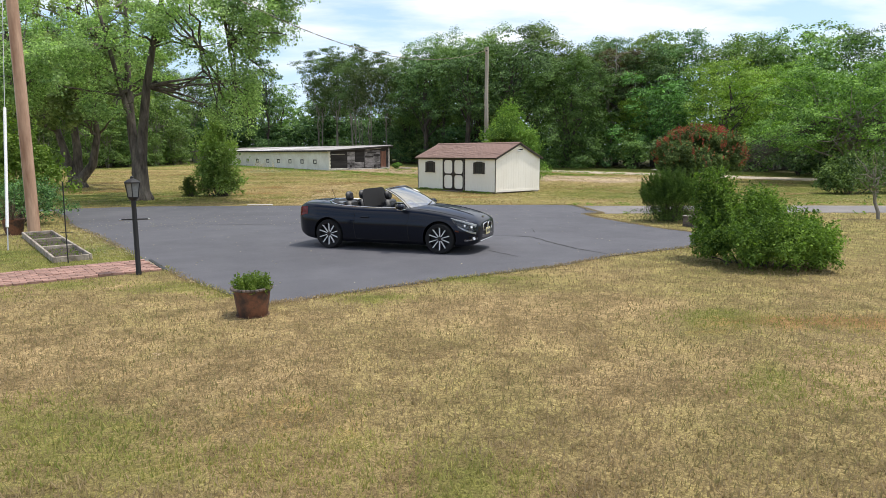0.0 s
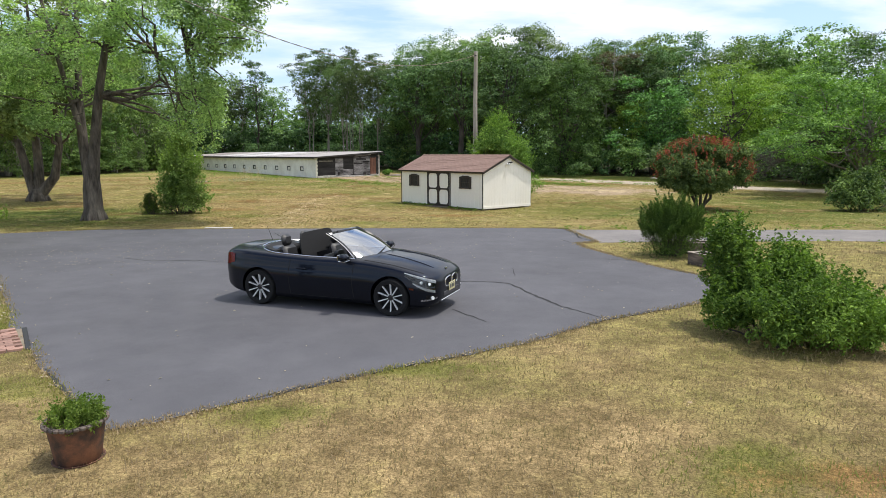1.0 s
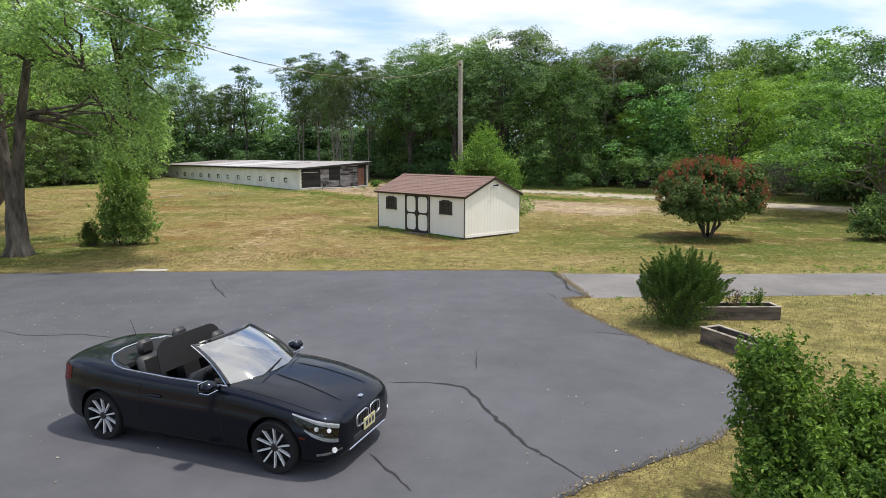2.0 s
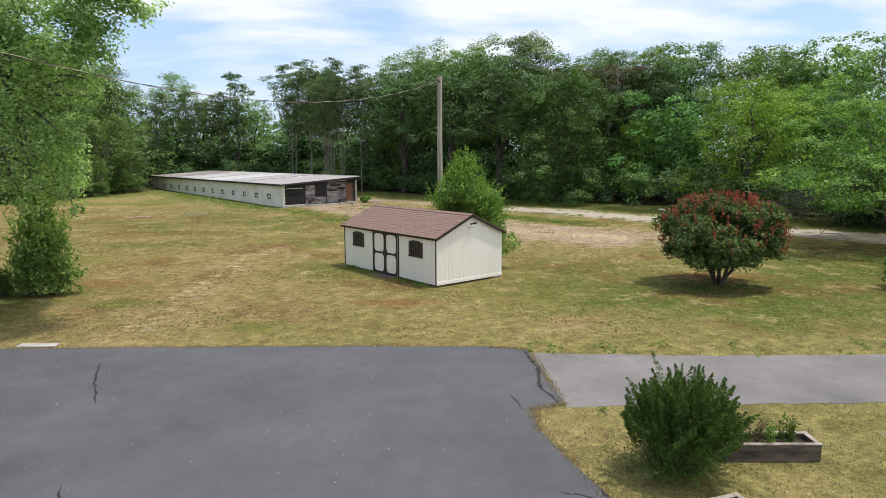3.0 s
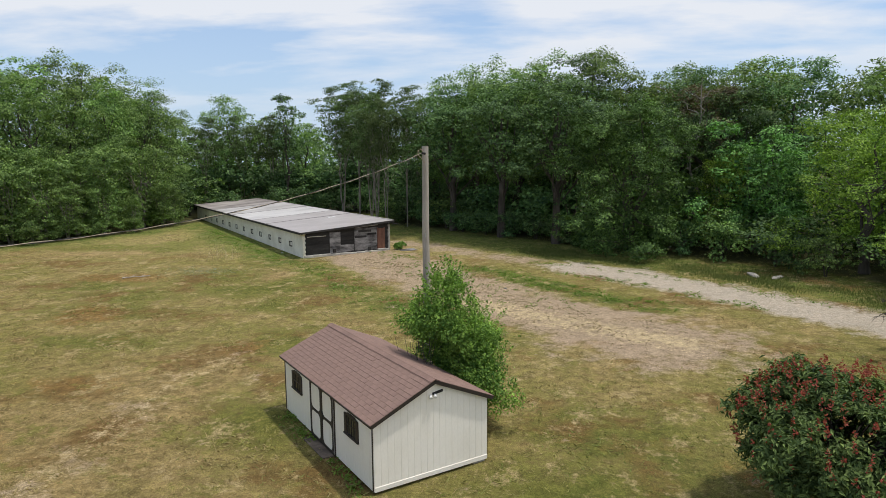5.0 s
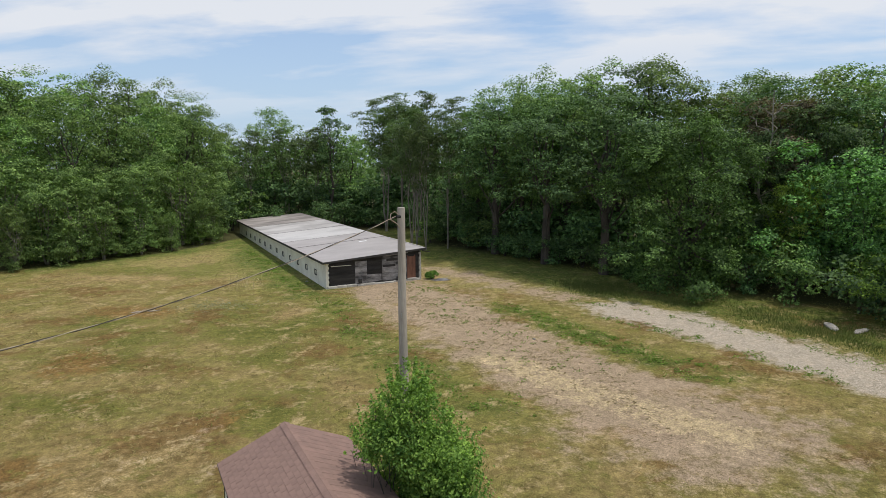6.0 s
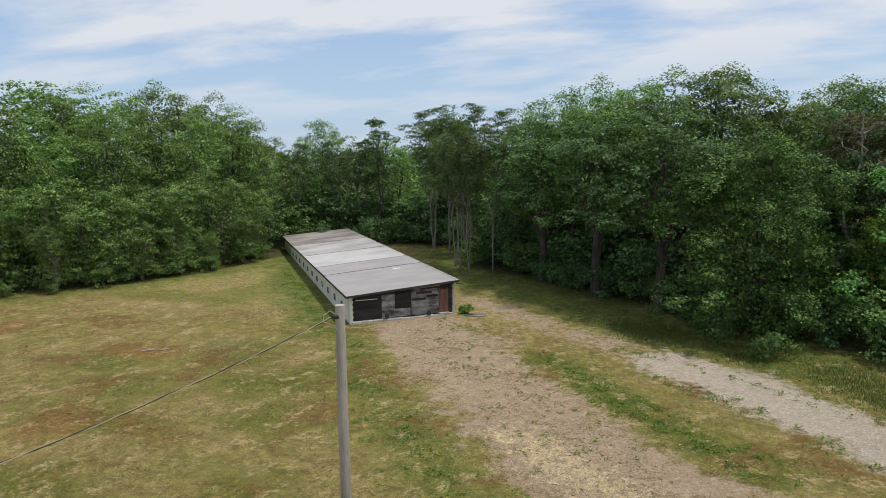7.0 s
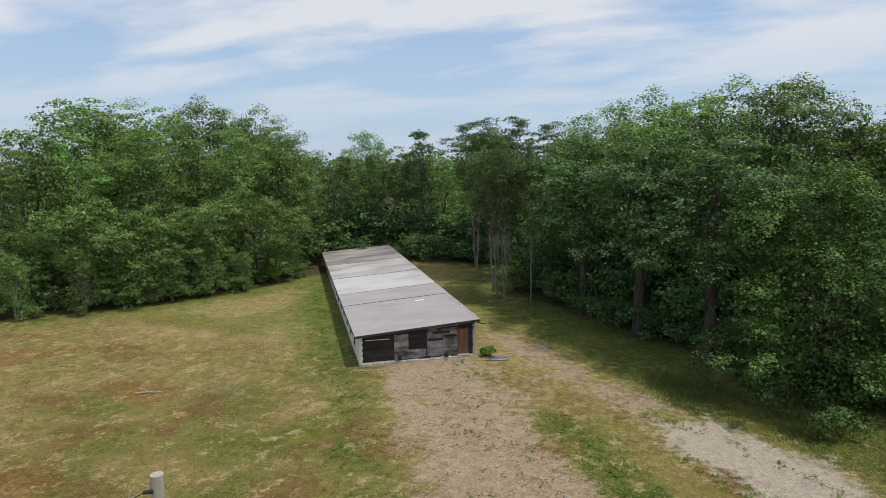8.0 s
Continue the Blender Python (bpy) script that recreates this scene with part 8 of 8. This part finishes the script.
def grass():
    rng = np.random.default_rng(12)
    n = 160000
    y = 2.2 + 26 * rng.uniform(0, 1, n) ** 2.5
    x = rng.uniform(-1, 1, n) * (2.2 + 0.72 * y) + np.clip(rng.normal(size=n), -2, 2) * 0.8
    # the blades thin out behind the start of the walk
    y -= rng.uniform(0, 1, n) ** 3 * 4.0 * (y < 3.2)
    edge = rng.choice(len(YARD), 12000)
    a = np.array(YARD)
    s = rng.uniform(0, 1, 12000)[:, None]
    along_edge = a[edge] * (1 - s) + a[(edge + 1) % len(a)] * s + rng.normal(size=(12000, 2)) * 0.07
    x, y = np.concatenate([x, along_edge[:, 0]]), np.concatenate([y, along_edge[:, 1]])
    keep = ~inside(x, y, YARD) & ~inside(x, y, DRIVE)
    u, v = (x + 5.62) * 0.792 + (y - 12.38) * 0.61, -(x + 5.62) * 0.61 + (y - 12.38) * 0.792
    keep &= ~((u < 0.1) & (u > -4.9) & (np.abs(v) < 0.68))
    far_edge = np.arange(len(x)) >= n
    keep |= far_edge & ~((u < 0.1) & (u > -4.9) & (np.abs(v) < 0.68))
    x, y = x[keep], y[keep]
    n = len(x)
    z = np.interp(y, (-900, 8, 37, 50), (0.16, 0.16, 0.0, 0.13)) - 0.005
    h = rng.uniform(0.03, 0.065, n)
    ang = rng.uniform(0, 6.28, n)
    w = rng.uniform(0.003, 0.007, n) * (1 + y * 0.07)
    bx, by = np.cos(ang) * w, np.sin(ang) * w
    lean = rng.normal(size=(n, 2)) * (h * 0.34)[:, None]
    v = np.stack([np.stack([x - bx, y - by, z], 1), np.stack([x + bx, y + by, z], 1), np.stack([x + lean[:, 0], y + lean[:, 1], z + h], 1)], 1).reshape(-1, 3)
    mask = ground_masks(x, y)
    green = 1.4 * mask["olive"] + 0.6 * mask["brown"] + 0.5 * (mask["lush"] - 0.45) + rng.uniform(-0.35, 0.35, n) > 0.5
    for pick, mat, label in ((~green, GRASS, "short dry tan lawn grass"), (green, LAWN_GREEN, "short olive green lawn grass")):
        q = v.reshape(-1, 3, 3)[pick].reshape(-1, 3)
        me = mesh_np("grass", q, np.arange(len(q)).reshape(-1, 3), [mat])
        tagged(new("grass", me), label, "grass", kind="stuff")


grass()


def meadow():
    """Longer grass in tufts over the field behind the blacktop."""
    rng = np.random.default_rng(13)
    n = 44000
    y = 28.7 + 72 * rng.uniform(0, 1, n) ** 1.25
    x = rng.uniform(-1, 1, n) * (16 + 0.34 * y) - 6 * (y > 50)
    # left, right and paved parts stay clear
    keep = ~inside(x, y, DRIVE)
    for px, py, turn, w, l in ((2.97, 36.28, 40.55, 3.66, 7.0), (-12.95, 73.8, 40.55, 8.5, 40.0)):
        c, s = math.cos(radians(turn)), math.sin(radians(turn))
        u, v = (x - px) * c + (y - py) * s, -(x - px) * s + (y - py) * c
        keep &= ~((u > -0.1) & (u < w + 0.1) & (v > -0.2) & (v < l + 0.1))
    keep &= segment_distance(x, y, TRACK) > 2.0
    worn_away = segment_distance(x, y, ((-9, 75.5), (-4, 70.5), (1, 65), (5, 60), (9, 55.5), (12, 53))) < 4.2
    keep &= ~worn_away | (rng.uniform(0, 1, n) < 0.22)
    thick = np.array([noise.noise(Vector((a * 0.35, b * 0.35, 1.5))) for a, b in zip(x, y)])
    keep &= thick + rng.uniform(-0.5, 0.5, n) > -0.1
    x, y, thick = x[keep], y[keep], thick[keep]
    k = 3
    n = len(x)
    x, y, thick = np.repeat(x, k), np.repeat(y, k), np.repeat(thick, k)
    m = n * k
    x, y = x + rng.normal(size=m) * 0.09, y + rng.normal(size=m) * 0.09
    z = np.interp(y, (-900, 8, 37, 50, 60, 76, 110, 900), (0.16, 0.16, 0.0, 0.13, 0.22, 0.36, 0.85, 1.2)) - 0.01
    h = rng.uniform(0.025, 0.055, m) * (1 + 0.9 * np.clip(thick, 0, 1)) * (1 + 0.004 * y)
    ang = rng.uniform(0, 6.28, m)
    w = rng.uniform(0.015, 0.04, m) * (1 + 0.006 * y)
    bx, by = np.cos(ang) * w, np.sin(ang) * w
    lean = rng.normal(size=(m, 2)) * (h * 1.7)[:, None]
    v = np.stack([np.stack([x - bx, y - by, z], 1), np.stack([x + bx, y + by, z], 1), np.stack([x + lean[:, 0], y + lean[:, 1], z + h], 1)], 1).reshape(-1, 3)
    mask = ground_masks(x, y)
    green = (mask["lush"] + 0.35 * mask["olive"] + rng.uniform(-0.1, 0.1, m) > 0.66)
    tan = ~green & (rng.uniform(0, 1, m) > mask["bare"])
    for pick, mat, label in ((tan, MEADOW, "rough tan meadow grass in tufts"), (green, MEADOW_GREEN, "rough green meadow grass in tufts")):
        q = v.reshape(-1, 3, 3)[pick].reshape(-1, 3)
        me = mesh_np("meadow_grass", q, np.arange(len(q)).reshape(-1, 3), [mat])
        tagged(new("meadow_grass", me), label, "grass", kind="stuff")


meadow()


def verge():
    """Tall rank grass between the gravel track and the woods."""
    rng = np.random.default_rng(19)
    n = 34000
    pts = np.array(((6, 79), (11.5, 75.5), (17, 71.8), (22, 67.0), (27, 61.5), (32, 55.5), (40, 48)), float)
    cum = np.concatenate([[0], np.cumsum(np.hypot(*np.diff(pts, axis=0).T))])
    s = rng.uniform(0, cum[-1], n)
    x, y = np.interp(s, cum, pts[:, 0]) + rng.normal(size=n) * 1.5 + 0.6, np.interp(s, cum, pts[:, 1]) + rng.normal(size=n) * 1.5 + 0.6
    thick = np.array([noise.noise(Vector((a * 0.4, b * 0.4, 6.5))) for a, b in zip(x, y)])
    keep = (segment_distance(x, y, TRACK) > 2.3 + 1.2 * thick) & (thick + rng.uniform(-0.5, 0.5, n) > -0.25)
    x, y, thick = x[keep], y[keep], thick[keep]
    n = len(x)
    z = np.array([gz(q) - 0.01 for q in y])
    h = rng.uniform(0.07, 0.2, n) * (1 + 0.6 * thick) * np.clip(0.35 + 0.35 * (segment_distance(x, y, TRACK) - 2.0), 0.3, 1.2)
    ang = rng.uniform(0, 6.28, n)
    w = rng.uniform(0.012, 0.03, n)
    bx, by = np.cos(ang) * w, np.sin(ang) * w
    lean = rng.normal(size=(n, 2)) * (h * 0.4)[:, None]
    v = np.stack([np.stack([x - bx, y - by, z], 1), np.stack([x + bx, y + by, z], 1), np.stack([x + lean[:, 0], y + lean[:, 1], z + h], 1)], 1).reshape(-1, 3)
    me = mesh_np("verge_grass", v, np.arange(len(v)).reshape(-1, 3), [VERGE])
    tagged(new("verge_grass", me), "tall rank green grass beside the gravel track", "grass", kind="stuff")


verge()


def weeds():
    """Green weeds in tufts between the dirt and the gravel, along the walls and the paved edges."""
    rng = np.random.default_rng(15)
    rows = []
    for line, wide, n in ((((2.5, 70.5), (6, 66.5), (10, 62), (14, 58.5)), 1.3, 420), (((-12.0, 71.5), (-6, 63), (-1, 57), (4.5, 52)), 1.5, 330), (((-14.2, 72.0), (-22, 81.5), (-31, 92)), 0.9, 300),
                          (((6, 74), (12, 71), (18, 66.5), (24, 60)), 0.7, 120), (((8.5, 69.3), (14, 65.4), (20, 58.5)), 0.7, 120), (((-7, 77.5), (-3, 73.5)), 1.0, 40),
                          (((5.9, 27.9), (10, 27.9), (16, 28.0), (24, 27.5)), 0.5, 45), (((6, 23.5), (13, 23.9), (22, 23.4)), 0.3, 10), (((3, 36), (-1.6, 41.3)), 0.25, 60), (((-4, 72), (3, 64), (8, 58)), 3.5, 160)):
        pts = np.array(line, float)
        cum = np.concatenate([[0], np.cumsum(np.hypot(*np.diff(pts, axis=0).T))])
        s = rng.uniform(0, cum[-1], n)
        rows.append(np.stack([np.interp(s, cum, pts[:, 0]) + rng.normal(size=n) * wide * 0.6, np.interp(s, cum, pts[:, 1]) + rng.normal(size=n) * wide * 0.6], 1))
    a = np.concatenate(rows)
    patch = np.array([noise.noise(Vector((p[0] * 0.9, p[1] * 0.9, 4.0))) for p in a])
    a = a[(patch > -0.12) & ~inside(a[:, 0], a[:, 1], DRIVE)]
    k = 9
    a = np.repeat(a, k, 0)
    n = len(a)
    a = a + rng.normal(size=(n, 2)) * 0.13
    z = np.interp(a[:, 1], (-900, 8, 37, 50, 60, 76, 110, 900), (0.16, 0.16, 0.0, 0.13, 0.22, 0.36, 0.85, 1.2)) + rng.uniform(0.01, 0.1, n)
    nrm = ball(rng, n) * 0.6
    nrm[:, 2] = np.abs(nrm[:, 2]) + 0.6
    nrm /= np.linalg.norm(nrm, axis=1)[:, None]
    me = leaf_mesh("weeds", np.stack([a[:, 0], a[:, 1], z], 1), nrm, np.full(n, 0.13), LEAF_WEED, rng, 0.45)
    tagged(new("weeds", me), "low green weeds in tufts on the dirt", "weeds", kind="stuff")


weeds()


def straw():
    """Straw and wood chips lying on the trodden dirt before the barn."""
    rng = np.random.default_rng(16)
    n = 9000
    s = rng.uniform(0, 1, n)
    x = -9 + 21 * s + rng.normal(size=n) * 2.4
    y = 75.5 - 22.5 * s + rng.normal(size=n) * 2.2
    dense = np.array([noise.noise(Vector((p * 0.4, q * 0.4, 9.0))) for p, q in zip(x, y)])
    keep = dense + rng.uniform(-0.35, 0.35, n) > 0.0
    c, d = math.cos(radians(40.55)), math.sin(radians(40.55))
    keep &= -(x + 12.95) * d + (y - 73.8) * c < -0.4
    x, y = x[keep], y[keep]
    z = np.array([gz(q) + 0.012 for q in y])
    nrm = ball(rng, len(x)) * 0.4
    nrm[:, 2] = 1
    nrm /= np.linalg.norm(nrm, axis=1)[:, None]
    me = leaf_mesh("straw", np.stack([x, y, z], 1), nrm, rng.uniform(0.06, 0.2, len(x)), STRAW, rng, 0.3)
    tagged(new("straw", me), "pale straw and chips strewn on the dirt", "straw", kind="stuff")


straw()


def litter():
    """Pale petals and dry leaves scattered on the blacktop."""
    rng = np.random.default_rng(14)
    n = 480
    a = np.stack([rng.uniform(-15, 7, n), rng.uniform(9.5, 28, n)], 1)
    heap = rng.normal(size=(260, 2)) * np.array([2.2, 1.6]) + np.array([-8.5, 20.5])
    a = np.concatenate([a, heap])
    a = a[inside(a[:, 0], a[:, 1], YARD)]
    z = np.array([gz(y) + 0.016 for y in a[:, 1]])
    nrm = ball(rng, len(a)) * 0.25
    nrm[:, 2] = 1
    nrm /= np.linalg.norm(nrm, axis=1)[:, None]
    me = leaf_mesh("leaf_litter", np.stack([a[:, 0], a[:, 1], z], 1), nrm, np.full(len(a), 0.042), LITTER, rng, 0.5)
    tagged(new("leaf_litter", me), "pale dry petals scattered over the blacktop", "leaf litter", kind="stuff")


litter()


def clover():
    """Small white clover heads in the grass beside the blacktop and the raised bed."""
    rng = np.random.default_rng(23)
    line = np.array(((-6.3, 13.1), (-7.4, 14.7), (-8.7, 16.6), (-10.2, 18.6)), float)
    k, s = rng.integers(0, 3, 420), rng.uniform(0, 1, 420)[:, None]
    p = line[k] * (1 - s) + line[k + 1] * s + np.array([-0.3, -0.2]) + rng.normal(size=(420, 2)) * np.array([0.32, 0.22])
    p = p[~inside(p[:, 0], p[:, 1], YARD)]
    z = np.array([gz(b) for b in p[:, 1]]) + rng.uniform(0.03, 0.07, len(p))
    nrm = ball(rng, len(p)) * 0.5
    nrm[:, 2] = 1
    nrm /= np.linalg.norm(nrm, axis=1)[:, None]
    me = leaf_mesh("clover", np.stack([p[:, 0], p[:, 1], z], 1), nrm, np.full(len(p), 0.028), LITTER, rng, 0.9)
    tagged(new("clover", me), "tiny white clover flowers in the grass", "flowers", kind="stuff")


clover()


def edge_grit():
    """Pale grit and dead blades washed up along the blacktop's lawn edges."""
    rng = np.random.default_rng(18)
    a = np.array(YARD + YARD[:1], float)
    cum = np.concatenate([[0], np.cumsum(np.hypot(*np.diff(a, axis=0).T))])
    n = 4200
    s = rng.uniform(0, cum[-1], n)
    x, y = np.interp(s, cum, a[:, 0]) + rng.normal(size=n) * 0.055, np.interp(s, cum, a[:, 1]) + rng.normal(size=n) * 0.055
    dense = np.array([noise.noise(Vector((k * 0.7, 0.0, 2.0))) for k in s])
    keep = (dense + rng.uniform(-0.4, 0.4, n) > 0.0) & (y < 28.4)
    x, y = x[keep], y[keep]
    z = np.array([gz(q) + 0.016 for q in y]) + rng.uniform(0, 0.012, len(y))
    nrm = ball(rng, len(x)) * 0.4
    nrm[:, 2] = 1
    nrm /= np.linalg.norm(nrm, axis=1)[:, None]
    me = leaf_mesh("edge_grit", np.stack([x, y, z], 1), nrm, rng.uniform(0.02, 0.06, len(x)), STRAW, rng, 0.45)
    tagged(new("edge_grit", me), "pale grit and dead grass along the blacktop edge", "grit", kind="stuff")


edge_grit()
